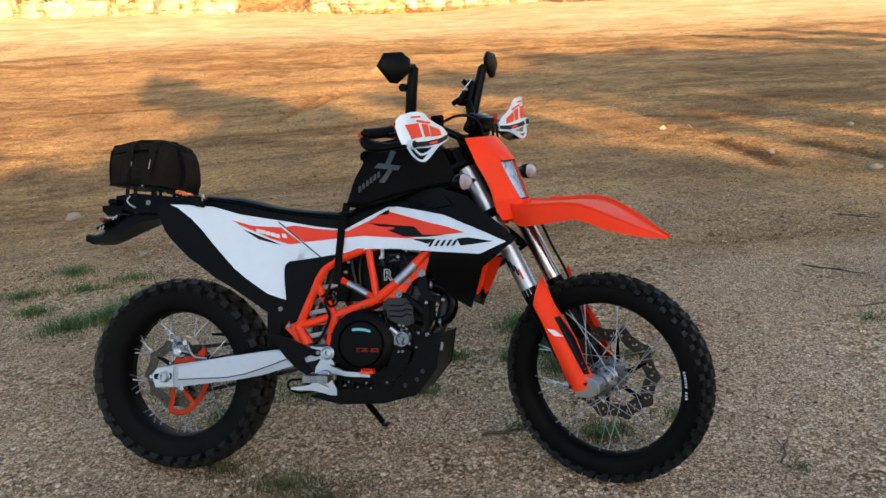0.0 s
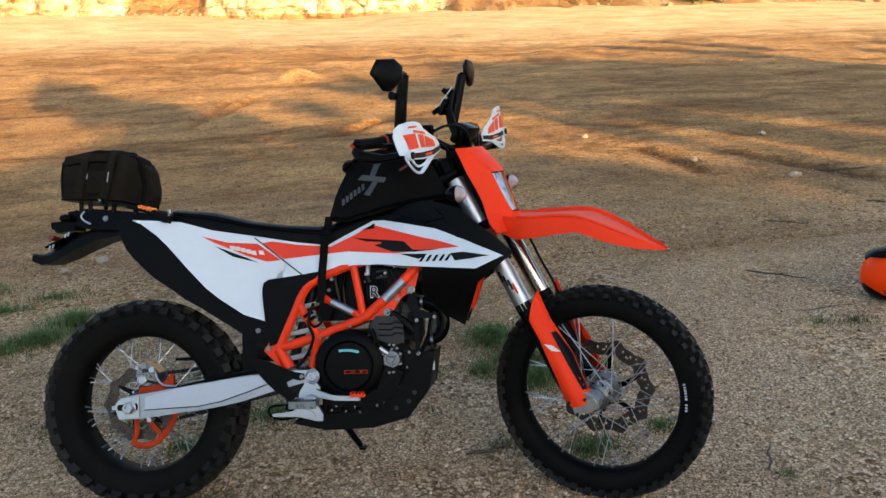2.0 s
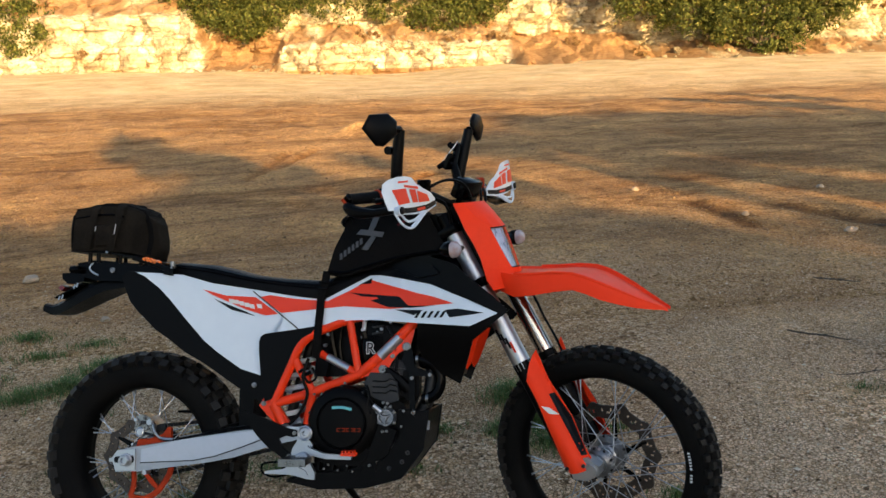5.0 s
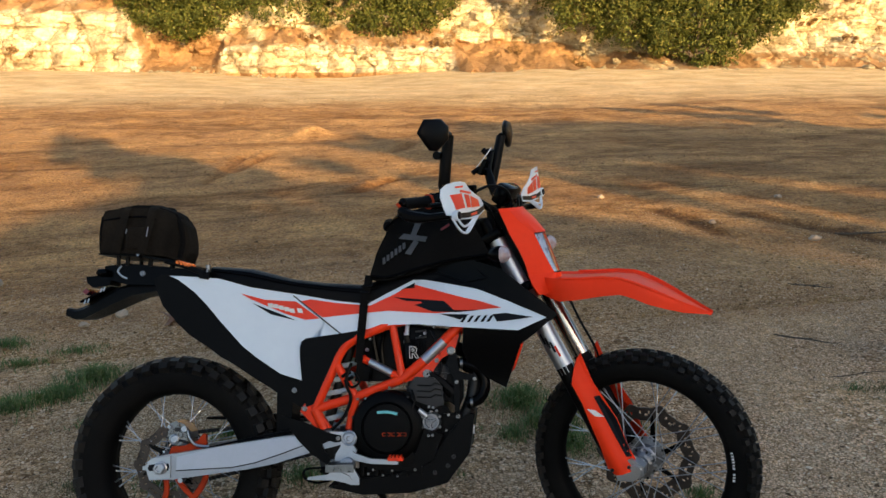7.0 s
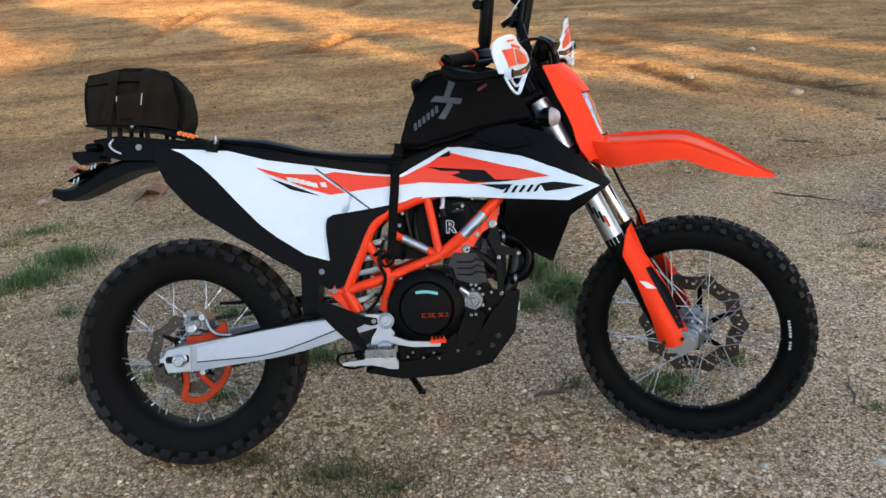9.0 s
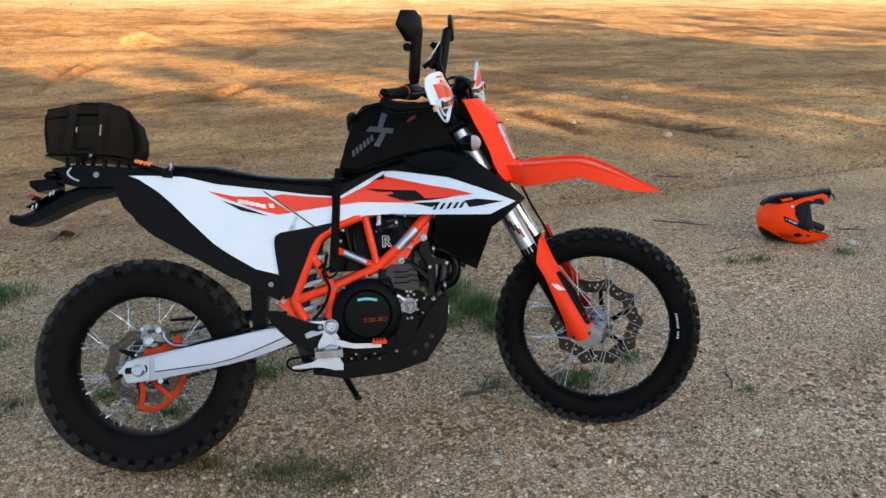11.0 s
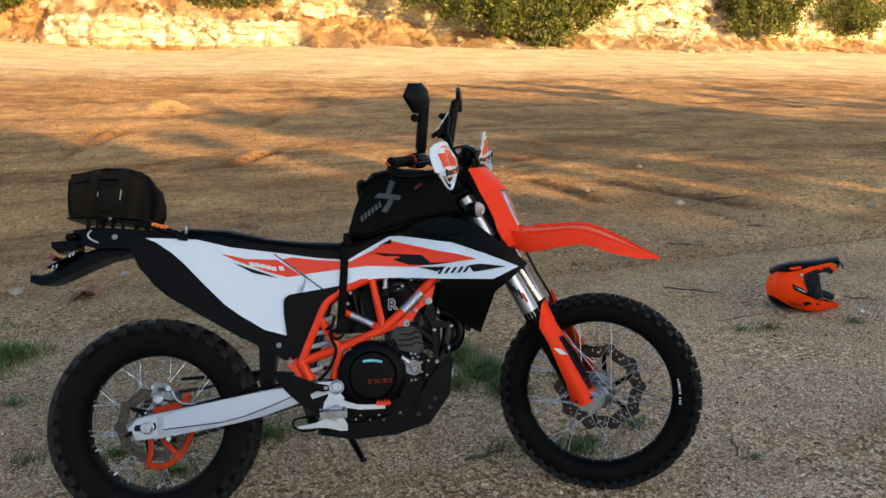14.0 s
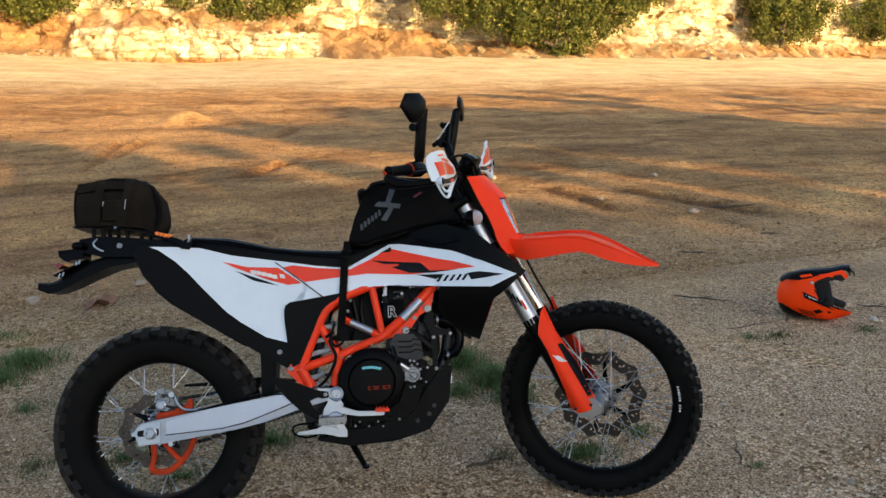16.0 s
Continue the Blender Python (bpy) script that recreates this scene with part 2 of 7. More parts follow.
def ground_material():
    m = bpy.data.materials.new("gravel_and_dirt")
    m.use_nodes = True
    n, link = m.node_tree.nodes, m.node_tree.links.new
    b = n["Principled BSDF"]
    b.inputs["Roughness"].default_value, b.inputs["Specular IOR Level"].default_value = 0.95, 0.15
    tc = n.new("ShaderNodeTexCoord")

    def noise_node(scale, detail=6, rough=0.6):
        x = n.new("ShaderNodeTexNoise")
        x.inputs["Scale"].default_value, x.inputs["Detail"].default_value, x.inputs["Roughness"].default_value = scale, detail, rough
        link(tc.outputs["Object"], x.inputs["Vector"])
        return x

    def ramp(src, *stops):
        r = n.new("ShaderNodeValToRGB")
        e = r.color_ramp.elements
        while len(e) < len(stops):
            e.new(0.5)
        for k, (pos, col) in enumerate(stops):
            e[k].position, e[k].color = pos, (*col, 1)
        link(src, r.inputs["Fac"])
        return r

    def mix(fac, a, c, kind="MIX"):
        x = n.new("ShaderNodeMix")
        x.data_type, x.blend_type = "RGBA", kind
        if isinstance(fac, float):
            x.inputs[0].default_value = fac
        else:
            link(fac, x.inputs[0])
        link(a, x.inputs[6]), link(c, x.inputs[7])
        return x.outputs[2]
    stones = n.new("ShaderNodeTexVoronoi")
    stones.inputs["Scale"].default_value = 62
    link(tc.outputs["Object"], stones.inputs["Vector"])
    small = n.new("ShaderNodeTexVoronoi")
    small.inputs["Scale"].default_value = 150
    link(tc.outputs["Object"], small.inputs["Vector"])
    sep = n.new("ShaderNodeSeparateColor")
    link(stones.outputs["Color"], sep.inputs["Color"])
    gravel = ramp(sep.outputs[0], (0.0, (0.13, 0.08, 0.043)), (0.3, (0.50, 0.325, 0.185)), (0.7, (0.80, 0.57, 0.36)), (1.0, (0.95, 0.77, 0.56)))
    sep2 = n.new("ShaderNodeSeparateColor")
    link(small.outputs["Color"], sep2.inputs["Color"])
    grit = ramp(sep2.outputs[0], (0.0, (0.14, 0.09, 0.05)), (0.5, (0.60, 0.41, 0.25)), (1.0, (0.95, 0.76, 0.55)))
    # shade between the pebbles, put into the colour along cell edges
    gap_shade = n.new("ShaderNodeTexVoronoi")
    gap_shade.feature = "DISTANCE_TO_EDGE"
    gap_shade.inputs["Scale"].default_value = 62
    link(tc.outputs["Object"], gap_shade.inputs["Vector"])
    patch = noise_node(1.7)
    coarse = mix(ramp(patch.outputs["Fac"], (0.42, (0, 0, 0)), (0.58, (1, 1, 1))).outputs["Color"], gravel.outputs["Color"], grit.outputs["Color"])
    coarse = mix(1.0, coarse, ramp(gap_shade.outputs["Distance"], (0.02, (0.34, 0.29, 0.25)), (0.12, (1.1, 1.1, 1.1))).outputs["Color"], "MULTIPLY")
    dust_n = noise_node(0.9, 8, 0.65)
    dust = ramp(dust_n.outputs["Fac"], (0.3, (0.27, 0.135, 0.048)), (0.5, (0.50, 0.27, 0.097)), (0.7, (0.70, 0.415, 0.16)))
    # packed orange dirt further out, loose gravel where the motorcycle stands
    sx = n.new("ShaderNodeSeparateXYZ")
    link(tc.outputs["Object"], sx.inputs[0])
    far = n.new("ShaderNodeMapRange")
    far.inputs["From Min"].default_value, far.inputs["From Max"].default_value = 3.0, 8.5
    link(sx.outputs["Y"], far.inputs["Value"])
    big = noise_node(0.35, 5)
    add = n.new("ShaderNodeMath")
    add.operation = "MULTIPLY_ADD"
    link(big.outputs["Fac"], add.inputs[0])
    add.inputs[1].default_value = 1.2
    sub = n.new("ShaderNodeMath")
    sub.operation = "SUBTRACT"
    link(far.outputs["Result"], sub.inputs[0])
    sub.inputs[1].default_value = 0.6
    right = n.new("ShaderNodeMapRange")
    right.inputs["From Min"].default_value, right.inputs["From Max"].default_value, right.inputs["To Max"].default_value = 1.5, 7.0, 0.5
    link(sx.outputs["X"], right.inputs["Value"])
    plus = n.new("ShaderNodeMath")
    plus.operation = "ADD"
    link(sub.outputs[0], plus.inputs[0]), link(right.outputs["Result"], plus.inputs[1])
    link(plus.outputs[0], add.inputs[2])
    # dirt paler with distance, the glare of sunlit ground put into its colour
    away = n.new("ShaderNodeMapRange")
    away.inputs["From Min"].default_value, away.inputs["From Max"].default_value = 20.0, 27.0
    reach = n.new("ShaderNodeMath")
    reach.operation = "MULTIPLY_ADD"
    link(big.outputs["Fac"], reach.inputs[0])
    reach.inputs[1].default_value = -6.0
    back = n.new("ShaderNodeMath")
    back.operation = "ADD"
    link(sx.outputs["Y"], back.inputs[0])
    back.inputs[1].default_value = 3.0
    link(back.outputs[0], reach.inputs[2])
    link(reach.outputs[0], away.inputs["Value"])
    pale_sunlit_dirt = ramp(dust_n.outputs["Fac"], (0.3, (0.64, 0.45, 0.22)), (0.5, (0.84, 0.645, 0.36)), (0.7, (0.93, 0.77, 0.49)))
    dirt = mix(away.outputs["Result"], dust.outputs["Color"], pale_sunlit_dirt.outputs["Color"])
    grain = n.new("ShaderNodeTexVoronoi")
    grain.inputs["Scale"].default_value = 48
    link(tc.outputs["Object"], grain.inputs["Vector"])
    gsep = n.new("ShaderNodeSeparateColor")
    link(grain.outputs["Color"], gsep.inputs["Color"])
    dirt = mix(1.0, dirt, ramp(gsep.outputs[1], (0.0, (0.48, 0.42, 0.36)), (0.3, (0.92, 0.91, 0.9)), (0.8, (1.1, 1.1, 1.08)), (1.0, (1.45, 1.45, 1.45))).outputs["Color"], "MULTIPLY")
    clamp = ramp(add.outputs[0], (0.05, (0.12, 0.12, 0.12)), (0.75, (0.82, 0.82, 0.82)))
    col = mix(clamp.outputs["Color"], coarse, dirt)
    # damp and trodden streaks along the drive
    st = n.new("ShaderNodeTexNoise")
    mp = n.new("ShaderNodeMapping")
    mp.inputs["Scale"].default_value = (0.4, 0.9, 1)
    mp.inputs["Rotation"].default_value = (0, 0, radians(12))
    link(tc.outputs["Object"], mp.inputs["Vector"])
    link(mp.outputs["Vector"], st.inputs["Vector"])
    st.inputs["Scale"].default_value, st.inputs["Detail"].default_value = 1.0, 8
    tracks = ramp(st.outputs["Fac"], (0.35, (0.74, 0.68, 0.62)), (0.5, (1, 1, 1)), (0.68, (1.12, 1.1, 1.06)))
    col = mix(1.0, col, tracks.outputs["Color"], "MULTIPLY")
    mott = noise_node(4.5, 7, 0.75)
    col = mix(clamp.outputs["Color"], col, mix(1.0, col, ramp(mott.outputs["Fac"], (0.34, (0.50, 0.44, 0.38)), (0.48, (0.95, 0.95, 0.95)), (0.66, (1.22, 1.2, 1.15))).outputs["Color"], "MULTIPLY"))
    for ang, scale, seed in ((14, (0.07, 0.42, 1), 3.0), (-30, (0.09, 0.40, 1), 9.0)):
        tn, tm = n.new("ShaderNodeTexNoise"), n.new("ShaderNodeMapping")
        tm.inputs["Scale"].default_value, tm.inputs["Rotation"].default_value, tm.inputs["Location"].default_value = scale, (0, 0, radians(ang)), (seed, seed, seed)
        link(tc.outputs["Object"], tm.inputs["Vector"])
        link(tm.outputs["Vector"], tn.inputs["Vector"])
        tn.inputs["Scale"].default_value, tn.inputs["Detail"].default_value, tn.inputs["Roughness"].default_value = 1.0, 5, 0.45
        line = ramp(tn.outputs["Fac"], (0.478, (1, 1, 1)), (0.489, (0.55, 0.49, 0.43)), (0.499, (0.95, 0.95, 0.95)), (0.509, (0.58, 0.52, 0.46)), (0.52, (1, 1, 1)))
        col = mix(clamp.outputs["Color"], col, mix(1.0, col, line.outputs["Color"], "MULTIPLY"))
    pale_sunlit_far = n.new("ShaderNodeMath")
    pale_sunlit_far.operation = "MULTIPLY"
    link(away.outputs["Result"], pale_sunlit_far.inputs[0])
    pale_sunlit_far.inputs[1].default_value = 0.6
    col = mix(pale_sunlit_far.outputs[0], col, pale_sunlit_dirt.outputs["Color"])
    # shade inside the furrows, put into the colour along each rut
    def vmath(op, a, c):
        x = n.new("ShaderNodeVectorMath")
        x.operation = op
        link(a, x.inputs[0])
        x.inputs[1].default_value = c
        return x
    wv = n.new("ShaderNodeVectorMath")
    wv.operation = "MULTIPLY_ADD"
    link(mott.outputs["Color"], wv.inputs[0])
    wv.inputs[1].default_value = (0.30, 0.30, 0)
    link(tc.outputs["Object"], wv.inputs[2])
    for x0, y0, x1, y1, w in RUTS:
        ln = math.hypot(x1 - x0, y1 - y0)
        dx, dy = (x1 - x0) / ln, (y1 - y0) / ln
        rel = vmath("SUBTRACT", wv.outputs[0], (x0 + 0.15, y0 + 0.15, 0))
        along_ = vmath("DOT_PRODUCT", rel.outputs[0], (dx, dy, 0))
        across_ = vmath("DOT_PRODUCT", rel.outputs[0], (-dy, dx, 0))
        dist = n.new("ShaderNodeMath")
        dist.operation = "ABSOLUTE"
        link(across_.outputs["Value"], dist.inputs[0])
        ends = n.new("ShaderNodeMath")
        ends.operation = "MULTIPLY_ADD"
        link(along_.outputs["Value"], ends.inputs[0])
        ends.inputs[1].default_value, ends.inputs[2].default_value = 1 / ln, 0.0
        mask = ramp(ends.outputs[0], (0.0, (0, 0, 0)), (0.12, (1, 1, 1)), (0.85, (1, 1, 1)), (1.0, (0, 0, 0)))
        shade_lift = 1.0 if y0 < 9 else 1.6
        soil_tone = ramp(dist.outputs[0], (0.0, (0.38 * shade_lift, 0.33 * shade_lift, 0.29 * shade_lift)), (w * 0.7, (0.5 * shade_lift, 0.45 * shade_lift, 0.4 * shade_lift)), (w * 1.5, (1, 1, 1)))
        col = mix(mask.outputs["Color"], col, mix(1.0, col, soil_tone.outputs["Color"], "MULTIPLY"))
    # near strip of paler gravel, raised further with open-sky light in the colour
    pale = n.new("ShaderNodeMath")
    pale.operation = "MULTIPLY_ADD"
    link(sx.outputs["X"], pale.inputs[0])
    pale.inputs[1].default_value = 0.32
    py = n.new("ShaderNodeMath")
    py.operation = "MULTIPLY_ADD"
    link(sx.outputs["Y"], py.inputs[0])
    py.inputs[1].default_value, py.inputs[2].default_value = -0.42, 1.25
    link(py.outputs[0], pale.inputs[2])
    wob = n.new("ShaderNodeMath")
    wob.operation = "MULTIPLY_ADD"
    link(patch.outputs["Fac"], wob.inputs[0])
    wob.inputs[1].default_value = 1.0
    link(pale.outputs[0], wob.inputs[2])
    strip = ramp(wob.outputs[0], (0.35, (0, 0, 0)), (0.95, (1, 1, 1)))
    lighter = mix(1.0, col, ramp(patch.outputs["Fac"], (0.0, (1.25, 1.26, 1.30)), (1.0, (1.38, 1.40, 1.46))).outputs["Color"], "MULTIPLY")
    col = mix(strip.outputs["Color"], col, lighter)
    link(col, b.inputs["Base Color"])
    bump, bump2 = n.new("ShaderNodeBump"), n.new("ShaderNodeBump")
    bump.inputs["Strength"].default_value, bump.inputs["Distance"].default_value = 1.0, 0.014
    link(stones.outputs["Distance"], bump.inputs["Height"])
    bump.invert = True
    bump2.inputs["Strength"].default_value, bump2.inputs["Distance"].default_value = 1.0, 0.10
    rough = noise_node(7.0, 8, 0.7)
    link(rough.outputs["Fac"], bump2.inputs["Height"])
    link(bump.outputs["Normal"], bump2.inputs["Normal"])
    link(bump2.outputs["Normal"], b.inputs["Normal"])
    return m


XS, YS = axis_steps(-900, 900, -3.5, 5.0, 0.07, 1.05), axis_steps(-900, 900, 0.5, 17.0, 0.07, 1.05)
gv = [(x, y, ground_z(x, y)) for y in YS for x in XS]
nx = len(XS)
gf = [(j * nx + i, j * nx + i + 1, (j + 1) * nx + i + 1, (j + 1) * nx + i) for j in range(len(YS) - 1) for i in range(nx - 1)]
gm = bpy.data.meshes.new("ground")
gm.from_pydata(gv, [], gf)
for f in gm.polygons:
    f.use_smooth = True
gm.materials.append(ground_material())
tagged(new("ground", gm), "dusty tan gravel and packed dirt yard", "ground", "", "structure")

# ---- motorcycle ----
# local axes: x forward from the rear axle, y to its left, z up from the tyres' contact line
BIKE = pose(0, 0, EYE) @ pose(0, 0, 0, 0, -2.2479, 0) @ pose(0, 0, -EYE) @ pose(-1.0689, 2.6074, 0, 0, 0, -10.5443) @ pose(0, 0, 0, -21.03, 0, 0)
RAKE, WHEELBASE, STEER = 27.0, 1.51, -23.3
FRONT_R, REAR_R = 0.348, 0.341
bike = new("motorcycle")
bike.matrix_world = BIKE
tagged(bike, "orange, white and black enduro motorcycle leaning on its side stand", "motorcycle")
FRONT = Vector((WHEELBASE, 0, FRONT_R))
REAR = Vector((0, 0, REAR_R))
HEAD = Vector((-math.sin(radians(RAKE)), 0, math.cos(radians(RAKE))))
PIVOT = FRONT - 0.028 * Vector((math.cos(radians(RAKE)), 0, math.sin(radians(RAKE))))
STEERED = Matrix.Translation(PIVOT) @ Matrix.Rotation(radians(STEER), 4, HEAD) @ Matrix.Translation(-PIVOT)


def fixed(name, bm, mat, label="", parent=None, **k):
    return part(name, bm, M[mat], parent or bike, label, **k)


def turning(name, bm, mat, label="", parent=None, **k):
    """A part of the front end, which turns with the handlebar."""
    ob = part(name, bm, M[mat], parent or bike, label, **k)
    if not parent:
        ob.matrix_local = STEERED
    return ob


def width(x, z):
    """Half width of the bodywork, as the y of its right side."""
    return -(0.118 + 0.092 * smooth(0.78, 1.2, x) - 0.03 * smooth(0.84, 0.95, z) * smooth(0.35, 0.6, x) * (1 - smooth(0.9, 1.1, x)))


def panel(outline, out=0.0, depth=width, side=-1):
    bm = skin(outline, lambda x, z: -side * (depth(x, z) - out), 6)
    return bm


# wheels
def tread_blocks(parent, centre, radius, half, pitch, rows, scale):
    """Rubber blocks round a tyre, each on its own; rows of (across 0..1, tilt, phase, size)."""
    c = Vector(centre)
    for across, tilt, phase, size in rows:
        a, b, bm = size[0] * 0.5 * scale, size[1] * 0.5 * scale, bmesh.new()
        low = [bm.verts.new((a * i * 1.12, b * j * 1.12, -0.007)) for i, j in ((-1, -1), (1, -1), (1, 1), (-1, 1))]
        top = [bm.verts.new((a * i * 0.88, b * j * 0.88, 0.0155)) for i, j in ((-1, -1), (1, -1), (1, 1), (-1, 1))]
        bm.faces.new(top)
        for i in range(4):
            bm.faces.new((low[i], low[(i + 1) % 4], top[(i + 1) % 4], top[i]))
        me = bpy.data.meshes.new("tread_block")
        bm.to_mesh(me)
        bm.free()
        me.materials.append(M["tread"])
        for k in range(pitch):
            for s in (-1, 1):
                w = 2 * math.pi * (k + phase + (0.25 if s > 0 else 0)) / pitch
                rad, tan = Vector((math.cos(w), 0, math.sin(w))), Vector((-math.sin(w), 0, math.cos(w)))
                n = (rad * math.cos(tilt) + Vector((0, s, 0)) * math.sin(tilt)).normalized()
                lat = n.cross(tan)
                p = c + rad * (radius - 0.012 - 0.315 * half * across ** 2.2) + Vector((0, s * half * across, 0))
                ob = new("tread_block", me)
                ob.parent = parent
                ob.matrix_local = Matrix.Translation(p) @ Matrix((tan, lat, n)).transposed().to_4x4()


def spoke_mesh(start, end):
    me = bpy.data.meshes.new("spoke")
    bm = tube([start, end], 0.0016, 5)
    d = (Vector(end) - Vector(start)).normalized()
    sweep(bm, [Vector(end) - d * 0.018, Vector(end) + d * 0.004], 0.003, 6)
    bm.to_mesh(me)
    bm.free()
    me.materials.append(M["alu"])
    return me


def disc_mesh(centre, radius, y, inner):
    """A wavy, drilled brake disc."""
    bm, rows, n = bmesh.new(), [], 150
    for k in range(n):
        w = 2 * math.pi * k / n
        wave = 0.045 * math.cos(w * 10) * radius + 0.016 * math.cos(w * 20) * radius
        rs = [inner + 0.6 * wave, inner + 0.012, (inner + radius) / 2 - 0.004, (inner + radius) / 2 + 0.006, radius - 0.012, radius - 0.022 * radius + wave]
        rows.append([bm.verts.new(Vector(centre) + Vector((r * math.cos(w), y, r * math.sin(w)))) for r in rs])
    for k in range(n):
        a, b = rows[k], rows[(k + 1) % n]
        for i in range(5):
            if (i == 2 and k % 5 == 0) or (i == 1 and k % 15 in (6, 7)) or (i == 3 and k % 15 in (2,)):
                continue
            bm.faces.new((a[i], a[i + 1], b[i + 1], b[i]))
    return bm


def wheel(name, add, centre, rim_r, rim_half, prof, radius, half, pitch, rows, block_size, disc_r, disc_y, hub_half, label):
    rim_prof = [(-rim_half, rim_r + 0.012), (-rim_half, rim_r - 0.002), (-rim_half + 0.006, rim_r - 0.006), (-rim_half * 0.5, rim_r - 0.012), (0, rim_r - 0.016),
                (rim_half * 0.5, rim_r - 0.012), (rim_half - 0.006, rim_r - 0.006), (rim_half, rim_r - 0.002), (rim_half, rim_r + 0.012), (0, rim_r + 0.004)]
    w = add(name, lathe(bmesh.new(), rim_prof, 72, centre, closed=True), "rim", label, smooth=50)
    part("tyre", lathe(bmesh.new(), prof, 96, centre, closed=True), M["rubber"], w, "knobbly black off-road tyre", smooth=60)
    tread_blocks(w, centre, radius, half, pitch, rows, block_size)
    hb = bmesh.new()
    lathe(hb, [(-hub_half, 0.02), (-hub_half, 0.034), (-hub_half * 0.8, 0.05), (-hub_half * 0.7, 0.052), (-hub_half * 0.62, 0.036), (0, 0.031), (hub_half * 0.62, 0.04), (hub_half * 0.7, 0.062), (hub_half * 0.85, 0.062), (hub_half * 0.9, 0.03), (hub_half, 0.02)], 40, centre)
    bmesh.ops.scale(hb, vec=(0.95, 1, 0.95), space=Matrix.Translation(-centre), verts=hb.verts)
    part("hub", hb, M["cast"], w, "cast aluminium hub")
    for off in (-0.45, -0.2, 0.2):
        part("hub_ring", lathe(bmesh.new(), [(hub_half * off - 0.004, 0.034), (hub_half * off, 0.038), (hub_half * off + 0.004, 0.034)], 32, centre), M["alu"], w)
    for side, hr in ((-1, 0.046), (1, 0.056)):
        for k in range(18):
            a = 2 * math.pi * k / 18
            me_ = tube([centre + Vector((hr * math.cos(a), side * hub_half * 0.9, hr * math.sin(a))), centre + Vector((hr * math.cos(a), side * hub_half * 0.66, hr * math.sin(a)))], 0.0042, 6)
            part("spoke_boss", me_, M["grey"] if k % 2 else M["alu"], w)
    part("brake_disc", disc_mesh(centre, disc_r, disc_y, disc_r * 0.70), M["disc"], w, "wavy drilled steel brake disc", thick=0.0045, smooth=30)
    for k in range(6):
        a = 2 * math.pi * k / 6
        part("carrier_arm", tube([centre + Vector((0.04 * math.cos(a), disc_y, 0.04 * math.sin(a))), centre + Vector((disc_r * 0.8 * math.cos(a + 0.35), disc_y, disc_r * 0.8 * math.sin(a + 0.35)))], [0.009, 0.006], 6, flat=0.5), M["gloss"], w)
    for side in (-1, 1):
        hr, hy = (0.048, -hub_half * 0.74) if side < 0 else (0.058, hub_half * 0.76)
        me = {}
        for lead in (-1, 1):
            a = lead * radians(62)
            me[lead] = spoke_mesh((hr * math.cos(a), hy, hr * math.sin(a)), (rim_r - 0.012, side * 0.007, 0))
        for k in range(18):
            ob = new("spoke", me[1 if k % 2 else -1])
            ob.parent = w
            ang = 2 * math.pi * (k + (0.25 if side > 0 else 0)) / 18 + (0.05 if k % 2 else -0.05)
            ob.matrix_local = Matrix.Translation(centre) @ Matrix.Rotation(-ang, 4, "Y")
    return w


F_PROF = [(-.030, .262), (-.040, .275), (-.045, .300), (-.041, .322), (-.024, .334), (0, .338), (.024, .334), (.041, .322), (.045, .3), (.040, .275), (.030, .262)]
R_PROF = [(-.046, .224), (-.060, .245), (-.069, .285), (-.064, .310), (-.038, .325), (0, .330), (.038, .325), (.064, .310), (.069, .285), (.060, .245), (.046, .224)]
rear_wheel = wheel("rear_wheel", fixed, REAR, 0.234, 0.046, R_PROF, REAR_R, 0.068, 34,
                   [(0.22, 0.1, 0.0, (0.032, 0.027)), (0.62, 0.42, 0.5, (0.032, 0.028)), (0.95, 0.95, 0.0, (0.030, 0.026))], 1.06, 0.12, -0.062, 0.075, "spoked rear wheel with a black rim")
front_wheel = wheel("front_wheel", turning, FRONT, 0.266, 0.030, F_PROF, FRONT_R, 0.044, 44,
                    [(0.25, 0.12, 0.0, (0.024, 0.017)), (0.66, 0.5, 0.5, (0.024, 0.017)), (0.95, 1.0, 0.0, (0.020, 0.016))], 1.0, 0.158, 0.062, 0.062, "spoked front wheel with a black rim")
# lettering on the front rim, as plain bars
lb = bmesh.new()
for k in range(9):
    a = radians(-6 + 1.9 * k + (2 if k > 2 else 0))
    c = FRONT + Vector((0.276 * math.cos(a), -0.0432, 0.276 * math.sin(a)))
    block(lb, c, (0.007, 0.0012, 0.0045 if k % 3 else 0.0065), (0, -math.degrees(a), 0))
part("rim_lettering", lb, M["print"], front_wheel, "white lettering bars")

# swingarm, axle, brake
def rounded_bar(outline, y0, y1, r):
    return rounded(prism(bmesh.new(), outline, y0, y1), r)


ARM = [(-0.055, 0.345), (-0.035, 0.37), (0.005, 0.378), (0.2, 0.408), (0.39, 0.436), (0.50, 0.442), (0.60, 0.45), (0.61, 0.42), (0.47, 0.385), (0.36, 0.352), (0.27, 0.335), (0.04, 0.305), (-0.04, 0.302)]
swingarm = fixed("swingarm", rounded_bar(ARM, -0.135, -0.100, 0.013), "swing", "silver cast aluminium swingarm")
part("far_arm", rounded_bar(ARM, 0.100, 0.135, 0.008), M["swing"], swingarm)
part("cross_member", rounded_bar([(0.42, 0.44), (0.54, 0.45), (0.54, 0.40), (0.44, 0.385)], -0.1, 0.1, 0.01), M["swing"], swingarm)
